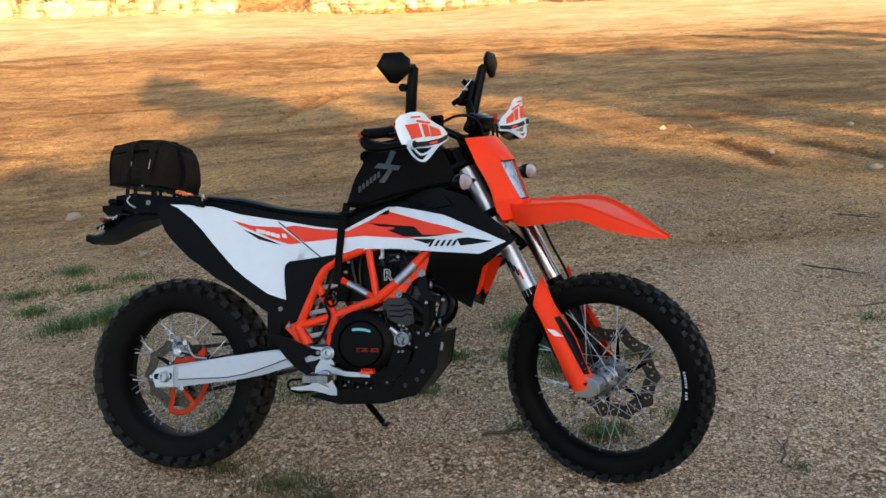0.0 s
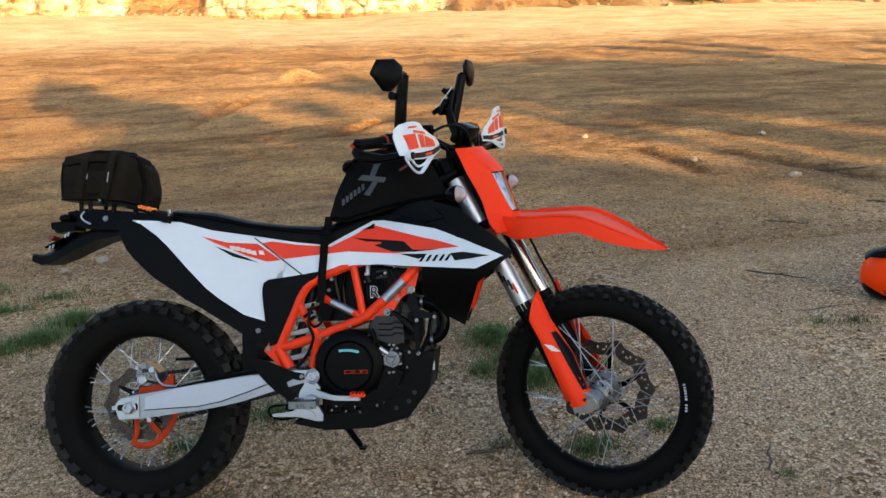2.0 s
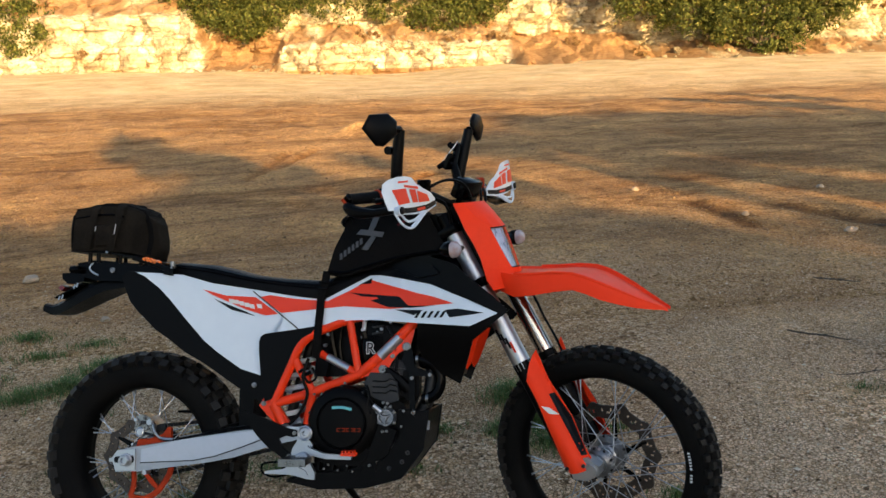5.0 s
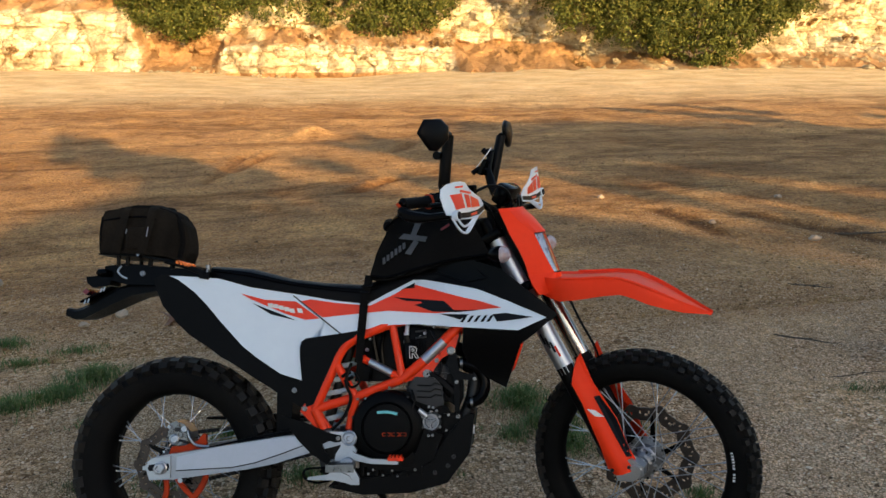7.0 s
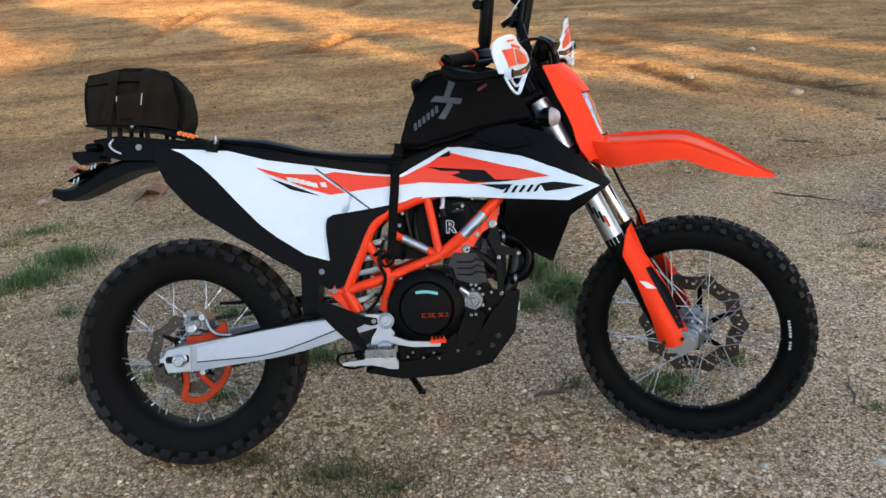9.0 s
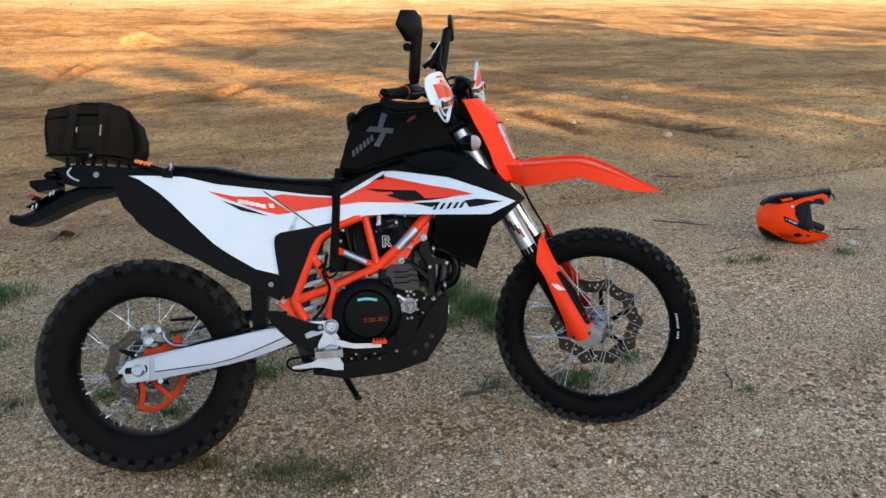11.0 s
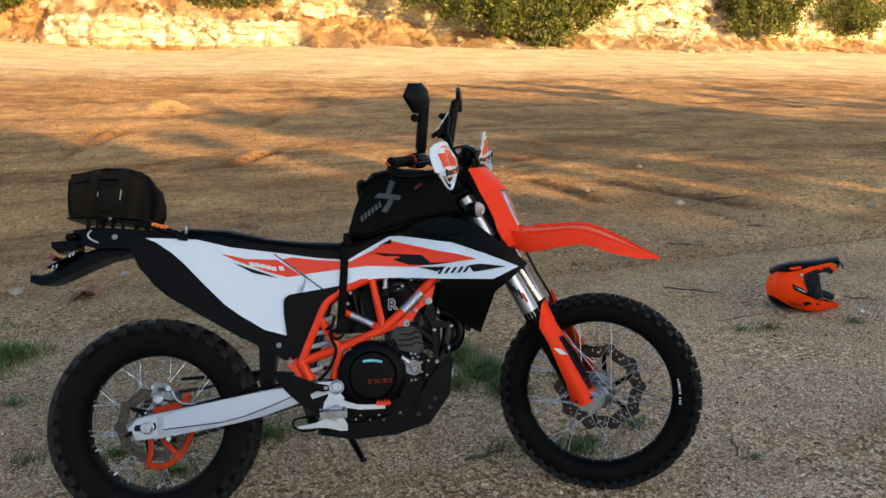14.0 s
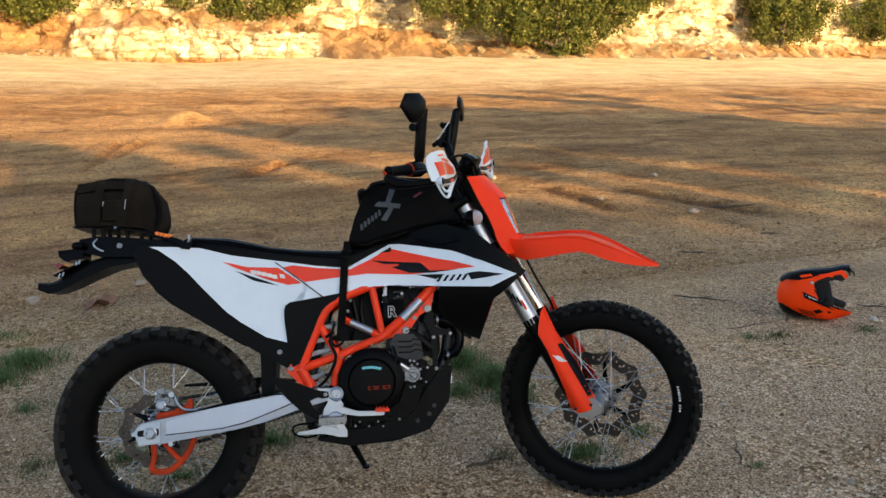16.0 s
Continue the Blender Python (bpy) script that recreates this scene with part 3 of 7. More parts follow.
part("face_panel", rounded_bar([(0.049, 0.374), (0.17, 0.402), (0.30, 0.423), (0.425, 0.434), (0.457, 0.414), (0.386, 0.387), (0.298, 0.358), (0.226, 0.344), (0.048, 0.334)], -0.1385, -0.134, 0.0015), M["panel"], swingarm, "pale smooth outer face")
part("seam", tube([(0.046, -0.1365, 0.3315), (0.226, -0.1365, 0.3412), (0.298, -0.1365, 0.355), (0.386, -0.1365, 0.3838), (0.462, -0.1365, 0.4115)], 0.0014, 6), M["ink"], swingarm, "dark seam line")
ab = rounded(prism(bmesh.new(), [(-0.052, 0.345), (-0.032, 0.37), (0.03, 0.376), (0.03, 0.31), (-0.035, 0.306)], -0.142, -0.134), 0.003)
block(ab, (-0.045, -0.13, 0.34), (0.03, 0.02, 0.012))
part("axle_block", ab, M["alu"], swingarm, "machined chain adjuster block")
nb = lathe(bmesh.new(), [(-0.136, 0.021), (-0.146, 0.021), (-0.147, 0.019)], 24, (0, 0, REAR_R))
lathe(nb, [(-0.146, 0.0185), (-0.160, 0.0185), (-0.163, 0.015), (-0.163, 0.010), (-0.155, 0.009)], 6, (0, 0, REAR_R))
part("axle_nut", nb, M["alu"], swingarm, "zinc plated axle nut", smooth=25)
ax = lathe(bmesh.new(), [(-0.15, 0.01), (0.15, 0.01)], 16, (0, 0, REAR_R))
part("rear_axle", ax, M["steel"], swingarm)
caliper = fixed("rear_caliper", rounded(prism(bmesh.new(), [(0.003, 0.432), (0.012, 0.475), (0.03, 0.482), (0.058, 0.472), (0.082, 0.448), (0.078, 0.425), (0.04, 0.405), (0.015, 0.410)], -0.104, -0.045), 0.007), "steel", "silver rear brake caliper")
pb_ = lathe(bmesh.new(), [(-0.104, 0.017), (-0.113, 0.016), (-0.115, 0.012), (-0.112, 0.010)], 20, (0.027, 0, 0.425))
lathe(pb_, [(-0.1, 0.009), (-0.118, 0.009)], 12, (0.062, 0, 0.458))
lathe(pb_, [(-0.1, 0.006), (-0.115, 0.006)], 6, (0.012, 0, 0.465))
part("piston_cap", pb_, M["alu"], caliper)
for x, z, r in ((0.020, 0.452, 0.007), (0.046, 0.440, 0.010), (0.066, 0.432, 0.006), (0.040, 0.470, 0.005)):
    cb = bmesh.new()
    bolt(cb, (x, -0.104, z), r, 0.008)
    part("caliper_bolt", cb, M["steel"], caliper)
part("caliper_bridge", rounded(prism(bmesh.new(), [(0.008, 0.440), (0.030, 0.462), (0.060, 0.458), (0.076, 0.440), (0.060, 0.446), (0.034, 0.450)], -0.107, -0.10), 0.002), M["grey"], caliper, "dark cast recess")
part("pad_pin", tube([(0.005, -0.106, 0.43), (0.07, -0.106, 0.415)], 0.004, 8), M["grey"], caliper)
part("brake_hose", tube(spline([(0.07, -0.11, 0.45), (0.09, -0.118, 0.415), (0.13, -0.115, 0.40), (0.2, -0.12, 0.412), (0.34, -0.12, 0.44), (0.46, -0.13, 0.455)]), 0.0035, 8), M["black"], caliper)
part("banjo_pipe", tube(spline([(0.072, -0.111, 0.452), (0.085, -0.119, 0.425), (0.105, -0.119, 0.408), (0.145, -0.117, 0.404)]), 0.004, 8), M["alu"], caliper, "silver hose end")
bk = rounded(prism(bmesh.new(), [(0.0, 0.375), (0.01, 0.40), (0.05, 0.402), (0.095, 0.418), (0.112, 0.44), (0.122, 0.436), (0.122, 0.392), (0.06, 0.382)], -0.085, -0.07), 0.004)
fixed("caliper_bracket", bk, "shaded", "orange caliper bracket with shade put into its colour")
part("adjuster_slot", rounded_bar([(-0.038, 0.332), (-0.042, 0.341), (-0.038, 0.351), (0.024, 0.355), (0.027, 0.344), (0.024, 0.333)], -0.1435, -0.1415, 0.0008), M["ink"], swingarm)
gb = bmesh.new()
for pts, r in (([(-0.01, 0.31), (-0.006, 0.26), (-0.018, 0.215)], 0.011), ([(-0.018, 0.214), (0.03, 0.208), (0.075, 0.232), (0.112, 0.28), (0.125, 0.32)], 0.012),
               ([(0.02, 0.31), (0.05, 0.27), (0.078, 0.242)], 0.010)):
    sweep(gb, spline([(x, -0.078, z) for x, z in pts], 5), r * 0.85, 8, flat=0.5)
fixed("disc_guard", gb, "shaded", "orange rear brake disc guard with shade put into its colour")
fixed("caliper_hanger", lathe(bmesh.new(), [(-0.14, 0.008), (-0.11, 0.008)], 12, (0.062, 0, 0.302)), "alu")
fixed("chain_guard", rounded_bar([(0.06, 0.47), (0.06, 0.478), (0.33, 0.488), (0.44, 0.475), (0.44, 0.46)], 0.085, 0.12, 0.003), "black")
chain = fixed("drive_chain", tube([(0.0, 0.07, REAR_R + 0.085), (0.62, 0.07, 0.49)], 0.003, 6), "grey", "dark drive chain")
part("lower_run", tube([(0.0, 0.07, REAR_R - 0.085), (0.62, 0.07, 0.40)], 0.003, 6), M["grey"], chain)
lk = bmesh.new()
block(lk, (0, 0, 0), (0.013, 0.017, 0.012))
link_me = bpy.data.meshes.new("chain_link")
lk.to_mesh(link_me)
lk.free()
link_me.materials.append(M["grey"])
for k in range(40):
    t = k / 39
    for z0, z1 in ((REAR_R + 0.085, 0.49), (REAR_R - 0.085, 0.40)):
        ob = new("chain_link", link_me)
        ob.parent, ob.matrix_local = chain, pose(0.62 * t, 0.07, z0 + (z1 - z0) * t, 0, -6, 0)
sb = bmesh.new()
lathe(sb, [(0.066, 0.06), (0.066, 0.088), (0.073, 0.088), (0.073, 0.06)], 42, REAR, closed=True)
fixed("rear_sprocket", sb, "grey")

# trellis frame
J0, J1, J2 = (0.483, -0.115, 0.517), (0.611, -0.112, 0.553), (0.759, -0.108, 0.608)


def frame_tubes(s):
    def f(p):
        return (p[0], p[1] * s, p[2])
    first = fixed("frame", tube([f(q) for q in spline([J0, (0.51, -0.115, 0.577), (0.537, -0.115, 0.635), (0.560, -0.115, 0.686), (0.582, -0.114, 0.716), (0.618, -0.112, 0.741), (0.666, -0.108, 0.760), (0.714, -0.105, 0.778), (0.80, -0.09, 0.80)], 3)], 0.0155, 12), "frame", "orange tubular trellis frame")
    for pts, r in (([(0.546, -0.115, 0.665), J1], 0.0135), ([J0, J1, J2], 0.0145), ([J1, (0.592, -0.105, 0.455)], 0.015), ([J0, (0.513, -0.11, 0.455)], 0.017),
                   ([J2, (0.822, -0.108, 0.659), (0.946, -0.105, 0.778), (1.02, -0.07, 0.85)], 0.0165), ([J2, (0.727, -0.105, 0.785)], 0.0125), ([J2, (0.73, -0.1, 0.623), (0.63, -0.09, 0.674)], 0.0125)):
        part("frame_tube", tube([f(q) for q in pts], r, 12), M["frame"], first)
    for a, b, r in (((0.828, -0.108, 0.664), (0.892, -0.107, 0.724), 0.0172), ((0.725, -0.0995, 0.6255), (0.653, -0.0925, 0.6625), 0.0131)):
        part("sleeve", tube([f(a), f(b)], r, 14), M["alu"], first, "bare silver tube sleeve")
    return first


frame_r = frame_tubes(1)
frame_l = frame_tubes(-1)
gs = rounded(prism(bmesh.new(), [(0.765, 0.598), (0.80, 0.630), (0.86, 0.682), (0.905, 0.735), (0.938, 0.765), (0.938, 0.74), (0.922, 0.688), (0.902, 0.682), (0.885, 0.672), (0.865, 0.645), (0.848, 0.618), (0.825, 0.612)], -0.112, -0.106), 0.002)
part("gusset", gs, M["frame"], frame_r, "orange engine mount plate")
part("lower_lug", rounded(prism(bmesh.new(), [(0.435, 0.512), (0.45, 0.535), (0.485, 0.53), (0.535, 0.46), (0.49, 0.455)], -0.118, -0.1), 0.004), M["frame"], frame_r)
for at, r in (((0.837, -0.112, 0.624), 0.011), ((0.913, -0.112, 0.694), 0.011), ((0.451, -0.118, 0.519), 0.007), ((0.868, -0.112, 0.665), 0.006)):
    b = bmesh.new()
    bolt(b, at, r, 0.010)
    part("frame_bolt", b, M["steel"], frame_r)
part("head_tube", tube([Vector((1.175, 0, 0.86)), Vector((1.175, 0, 0.86)) + HEAD * 0.22], 0.035, 16), M["frame"], frame_l)

# engine
engine = fixed("engine", rounded_bar([(0.565, 0.30), (0.555, 0.42), (0.60, 0.50), (0.66, 0.56), (0.79, 0.57), (0.90, 0.52), (0.955, 0.43), (0.94, 0.36), (0.88, 0.30), (0.70, 0.275)], -0.105, 0.105, 0.02), "engine", "black single-cylinder engine with bolted covers")
cl = lathe(bmesh.new(), [(-0.10, 0.114), (-0.132, 0.113), (-0.143, 0.106), (-0.150, 0.090), (-0.152, 0.080), (-0.149, 0.077), (-0.153, 0.073), (-0.155, 0.05), (-0.155, 0.01)], 56, (0.715, 0, 0.461))
part("clutch_cover", cl, M["engine"], engine, "round black clutch cover")
tb = bmesh.new()
for k in range(7):
    block(tb, (0.690 + 0.0090 * k, -0.1562, 0.509 - 0.0006 * k + 0.003 * math.sin(k * 0.55)), (0.0088, 0.0014, 0.008))
part("cover_badge", tb, M["cyan"], engine, "cyan lettering bar")
tb = bmesh.new()
for k, (x, w) in enumerate(((0.707, 0.012), (0.722, 0.010), (0.735, 0.010), (0.750, 0.008), (0.760, 0.008), (0.771, 0.009))):
    for dz in (-0.0045, 0.0045):
        block(tb, (x, -0.1562, 0.4425 + dz), (w * 0.9, 0.0014, 0.0016))
    block(tb, (x + w * 0.4 * (1 if k % 2 else -1), -0.1562, 0.4425), (0.0016, 0.0014, 0.009))
part("cover_lettering", tb, M["shaded"], engine, "thin orange lettering bars")
part("lower_case", rounded_bar([(0.62, 0.36), (0.66, 0.335), (0.80, 0.33), (0.86, 0.37), (0.885, 0.44), (0.83, 0.46), (0.80, 0.38)], -0.14, -0.1, 0.012), M["engine"], engine)
pm = lathe(bmesh.new(), [(-0.10, 0.029), (-0.134, 0.028), (-0.140, 0.025), (-0.140, 0.019), (-0.131, 0.017), (-0.131, 0.008), (-0.142, 0.006)], 28, (0.850, 0, 0.478))
for k in range(3):
    a = 2 * math.pi * k / 3 + 0.5
    sweep(pm, [(0.850, -0.138, 0.478), (0.850 + 0.022 * math.cos(a), -0.138, 0.478 + 0.022 * math.sin(a))], 0.0032, 6)
part("water_pump", pm, M["cast"], engine, "silver water pump cover")
for k in range(6):
    a = radians(30 + 60 * k)
    pbt = bmesh.new()
    bolt(pbt, (0.850 + 0.031 * math.cos(a), -0.132, 0.478 + 0.031 * math.sin(a)), 0.0040, 0.007)
    part("pump_bolt", pbt, M["steel"], engine)
part("pump_spigot", tube([(0.836, -0.135, 0.495), (0.812, -0.14, 0.515)], [0.010, 0.008], 12), M["alu"], engine)
cy = bmesh.new()
block(cy, (0.845, 0, 0.60), (0.145, 0.17, 0.12), (0, 8, 0))
cy = rounded(cy, 0.01)
part("cylinder", cy, M["grey"], engine, "dark grey cylinder")
for k in range(5):
    fb = bmesh.new()
    block(fb, (0.845 + 0.004 * k, 0, 0.552 + 0.019 * k), (0.165, 0.19, 0.004), (0, 8, 0))
    part("cooling_rib", fb, M["grey"], engine)
hd = bmesh.new()
block(hd, (0.85, 0, 0.715), (0.16, 0.19, 0.11), (0, 8, 0))
part("cylinder_head", rounded(hd, 0.014), M["engine"], engine, "black cylinder head")
hc = bmesh.new()
block(hc, (0.80, -0.075, 0.69), (0.085, 0.04, 0.10), (0, 6, 0))
part("ignition_cover", rounded(hc, 0.01), M["gloss"], engine)
curve = bpy.data.curves.new("badge_letter", "FONT")
curve.body, curve.size, curve.fill_mode, curve.bevel_depth, curve.bevel_resolution, curve.offset = "R", 0.048, "NONE", 0.0012, 1, 0.0015
letter = bpy.data.objects.new("badge_letter", curve)
scene.collection.objects.link(letter)
lm = bpy.data.meshes.new_from_object(letter)
bpy.data.objects.remove(letter)
lm.materials.append(M["print"])
lo = new("badge_letter", lm)
lo.parent, lo.matrix_local = engine, pose(0.779, -0.0975, 0.674, 90, 0, 0)
for x, y, z, r in ((0.929, -0.112, 0.597, 0.0075), (0.986, -0.112, 0.607, 0.0075), (0.903, -0.115, 0.497, 0.006), (0.932, -0.112, 0.492, 0.009), (0.93, -0.112, 0.466, 0.007), (0.865, -0.118, 0.39, 0.006),
                   (0.845, -0.143, 0.524, 0.0055), (0.858, -0.143, 0.522, 0.0055), (0.868, -0.143, 0.512, 0.0055), (0.842, -0.143, 0.437, 0.0055), (0.855, -0.143, 0.438, 0.0055), (0.62, -0.125, 0.548, 0.005),
                   (0.72, -0.13, 0.583, 0.005), (0.60, -0.12, 0.35, 0.005), (0.67, -0.136, 0.335, 0.005), (0.73, -0.136, 0.332, 0.005), (0.80, -0.135, 0.335, 0.0065), (0.70, -0.136, 0.318, 0.0045), (0.77, -0.05, 0.70, 0.005)):
    b = bmesh.new()
    bolt(b, (x, y, z), r * 0.66, 0.008)
    part("engine_bolt", b, M["steel"], engine)
part("engine_hanger", tube([(0.837, -0.110, 0.624), (0.885, -0.108, 0.592), (0.918, -0.106, 0.560)], 0.016, 10, flat=0.5), M["gloss"], engine, "black engine hanger bar")
part("hanger_plate", rounded_bar([(0.897, 0.655), (0.912, 0.692), (0.930, 0.685), (0.938, 0.632), (0.985, 0.616), (0.985, 0.602), (0.938, 0.604), (0.938, 0.50), (0.936, 0.455), (0.920, 0.458), (0.922, 0.52), (0.920, 0.61)], -0.114, -0.104, 0.003), M["gloss"], engine, "black engine hanger plate")
part("front_bracket", rounded_bar([(0.940, 0.470), (0.955, 0.482), (0.968, 0.470), (0.962, 0.446), (0.944, 0.446)], -0.118, -0.106, 0.002), M["alu"], engine, "silver mounting bracket")
for x, y, z, r in ((0.896, -0.12, 0.45, 0.003), (0.655, -0.136, 0.322, 0.003), (0.745, -0.136, 0.315, 0.003), (0.82, -0.133, 0.345, 0.003), (0.765, -0.09, 0.725, 0.004), (0.815, -0.09, 0.74, 0.004)):
    b = bmesh.new()
    bolt(b, (x, y, z), r, 0.006)
    part("engine_bolt", b, M["steel"], engine)
for z in (0.735, 0.755, 0.775):
    part("rail_clip", tube([(0.80, -0.098, z), (0.835, -0.098, z + 0.004)], 0.003, 6), M["grey"], engine)
part("injector_rail", tube([(0.772, -0.095, 0.745), (0.776, -0.095, 0.79)], 0.008, 10), M["alu"], engine)
part("spark_lead", tube(spline([(0.85, -0.10, 0.76), (0.87, -0.11, 0.72), (0.88, -0.105, 0.66), (0.875, -0.1, 0.62)], 5), 0.005, 8), M["ink"], engine)
part("overflow_hose", tube(spline([(0.79, -0.13, 0.575), (0.80, -0.14, 0.545), (0.795, -0.145, 0.51), (0.81, -0.145, 0.49)], 5), 0.0035, 8), M["black"], engine)
part("case_cover", rounded_bar([(0.79, 0.545), (0.782, 0.585), (0.80, 0.615), (0.86, 0.612), (0.885, 0.585), (0.89, 0.53), (0.86, 0.52)], -0.125, -0.10, 0.008), M["grey"], engine, "dark grey ribbed side cover")
for k in range(3):
    part("cover_groove", tube([(0.808, -0.126, 0.553 + 0.018 * k), (0.85, -0.127, 0.551 + 0.018 * k), (0.862, -0.127, 0.560 + 0.018 * k), (0.885, -0.126, 0.556 + 0.016 * k)], 0.0022, 6), M["engine"], engine)
part("inner_ring", lathe(bmesh.new(), [(-0.1545, 0.0745), (-0.1575, 0.0735), (-0.1545, 0.0725)], 48, (0.715, 0, 0.461), closed=True), M["engine"], engine)
part("filter_cap", lathe(bmesh.new(), [(-0.10, 0.034), (-0.137, 0.033), (-0.141, 0.028), (-0.141, 0.006)], 26, (0.768, 0, 0.372)), M["engine"], engine)
part("oil_boss", rounded_bar([(0.885, 0.50), (0.888, 0.432), (0.935, 0.41), (0.945, 0.44), (0.93, 0.505)], -0.118, -0.09, 0.008), M["engine"], engine)
fixed("coolant_elbow", tube(spline([(0.925, -0.09, 0.655), (0.965, -0.10, 0.652), (1.005, -0.10, 0.628), (1.018, -0.10, 0.585), (1.000, -0.10, 0.545), (0.960, -0.095, 0.530)], 6), 0.0165, 14), "gloss", "black curved rubber coolant elbow")
for x, z in ((0.945, 0.655), (0.975, 0.533)):
    fixed("hose_clamp", tube([(x - 0.004, -0.098, z), (x + 0.004, -0.098, z)], 0.0185, 14), "steel")
part("cam_drive_case", rounded_bar([(0.885, 0.55), (0.90, 0.62), (0.935, 0.635), (0.950, 0.60), (0.950, 0.55), (0.935, 0.515)], -0.100, -0.06, 0.010), M["engine"], engine)
fixed("header_pipe", tube(spline([(0.93, -0.02, 0.70), (0.97, -0.05, 0.68), (0.985, -0.06, 0.62), (0.97, -0.06, 0.53), (0.92, -0.05, 0.44), (0.86, 0.0, 0.33)], 6), 0.022, 14), "grey", "heat-stained exhaust header")
fixed("airbox", rounded_bar([(0.60, 0.60), (0.62, 0.76), (0.80, 0.79), (0.80, 0.62), (0.70, 0.60)], -0.07, 0.07, 0.015), "engine")
th = bmesh.new()
for pts, r in (([(0.66, -0.08, 0.78), (0.665, -0.085, 0.72), (0.68, -0.08, 0.64)], 0.009), ([(0.70, -0.085, 0.77), (0.69, -0.085, 0.70), (0.70, -0.085, 0.63)], 0.006), ([(0.78, -0.085, 0.79), (0.77, -0.09, 0.75), (0.775, -0.09, 0.72)], 0.012),
               ([(0.63, -0.09, 0.70), (0.66, -0.095, 0.66), (0.65, -0.09, 0.60)], 0.005)):
    sweep(th, spline(pts, 5), r, 8)
fixed("hose", th, "gloss")
for x, z in ((0.768, 0.748), (0.775, 0.77), (0.645, 0.70), (0.655, 0.735), (0.83, 0.75), (0.86, 0.77)):
    fixed("fitting", lathe(bmesh.new(), [(-0.09, 0.006), (-0.104, 0.005), (-0.106, 0.003)], 10, (x, 0, z)), "alu")
fixed("wiring", tube(spline([(0.60, -0.125, 0.66), (0.585, -0.135, 0.60), (0.60, -0.135, 0.55), (0.575, -0.135, 0.49), (0.54, -0.13, 0.455)], 6), 0.005, 8), "black")
fixed("wiring", tube(spline([(0.79, -0.13, 0.57), (0.80, -0.14, 0.54), (0.815, -0.14, 0.52)], 5), 0.0035, 8), "black")
fixed("wiring", tube(spline([(0.61, -0.12, 0.63), (0.625, -0.125, 0.60), (0.60, -0.125, 0.585), (0.585, -0.13, 0.61)], 5), 0.004, 8), "black")
hs = bmesh.new()
for x, z in ((0.583, 0.625), (0.592, 0.61)):
    sweep(hs, [(x - 0.014, -0.125, z - 0.008), (x + 0.014, -0.125, z + 0.008)], 0.006, 8)
fixed("cable_clip", hs, "black")
# ribs, hoses and bolts round the cases
for k in range(10):
    a = radians(20 + 36 * k)
    b = bmesh.new()
    bolt(b, (0.715 + 0.1125 * math.cos(a), -0.130, 0.461 + 0.1125 * math.sin(a)), 0.0036, 0.008)
    part("cover_bolt", b, M["grey"] if k % 3 else M["steel"], engine)
for k in range(5):
    part("case_rib", rounded_bar([(0.63 + 0.045 * k, 0.318), (0.637 + 0.045 * k, 0.35), (0.643 + 0.045 * k, 0.35), (0.64 + 0.045 * k, 0.316)], -0.138, -0.10, 0.001), M["engine"], engine)
for a, b_ in (((0.80, 0.56), (0.875, 0.60)), ((0.80, 0.60), (0.875, 0.56))):
    part("cylinder_rib", tube([(a[0], -0.088, a[1]), (b_[0], -0.088, b_[1])], 0.004, 6), M["grey"], engine)
part("cylinder_face", rounded_bar([(0.795, 0.545), (0.805, 0.62), (0.885, 0.615), (0.880, 0.535)], -0.090, -0.08, 0.004), M["grey"], engine)
fixed("coolant_hose", tube(spline([(0.945, -0.085, 0.66), (0.965, -0.09, 0.64), (0.985, -0.09, 0.65), (1.0, -0.085, 0.69)], 5), 0.016, 12), "gloss", "black coolant hose")
for at in ((0.955, -0.108, 0.472), (0.968, -0.108, 0.452)):
    fixed("mount_lug", rounded_bar([(at[0] - 0.014, at[2] - 0.012), (at[0] - 0.008, at[2] + 0.018), (at[0] + 0.016, at[2] + 0.014), (at[0] + 0.014, at[2] - 0.012)], at[1] - 0.006, at[1] + 0.006, 0.002), "alu")
fixed("mud_flap", rounded_bar([(0.345, 0.575), (0.352, 0.58), (0.40, 0.55), (0.385, 0.43), (0.345, 0.43)], -0.06, 0.06, 0.006), "black", "black rubber mud flap")
fixed("linkage", rounded_bar([(0.47, 0.40), (0.50, 0.30), (0.56, 0.29), (0.60, 0.35), (0.56, 0.40)], -0.06, 0.06, 0.01), "grey")
fixed("lower_frame_rail", tube([(0.50, -0.09, 0.33), (0.56, -0.10, 0.30), (0.75, -0.09, 0.285)], 0.012, 10), "engine")
# rear shock
sp = []
for k in range(120):
    a = k * 0.29
    c = Vector((0.50, -0.02, 0.45)).lerp(Vector((0.565, -0.02, 0.68)), k / 119)
    sp.append(c + Vector((0.036 * math.cos(a), 0.036 * math.sin(a), 0)))
shock = fixed("rear_shock", tube([(0.485, -0.02, 0.40), (0.58, -0.02, 0.72)], 0.017, 14), "grey", "rear shock absorber with a white coil spring")
part("coil_spring", tube(sp, 0.0085, 8), M["white"], shock, "white coil spring")

# skid plate, foot controls, stand
SKID = [(0.53, 0.281), (0.636, 0.258), (0.785, 0.264), (0.898, 0.294), (0.968, 0.384), (0.985, 0.50), (0.955, 0.50), (0.906, 0.445), (0.845, 0.352), (0.713, 0.314), (0.6, 0.305)]
skid = fixed("skid_plate", rounded_bar(SKID, -0.132, -0.122, 0.003), "black", "black plastic engine skid plate")
part("skid_side", rounded_bar(SKID, 0.122, 0.132, 0.003), M["black"], skid)
sk = bmesh.new()
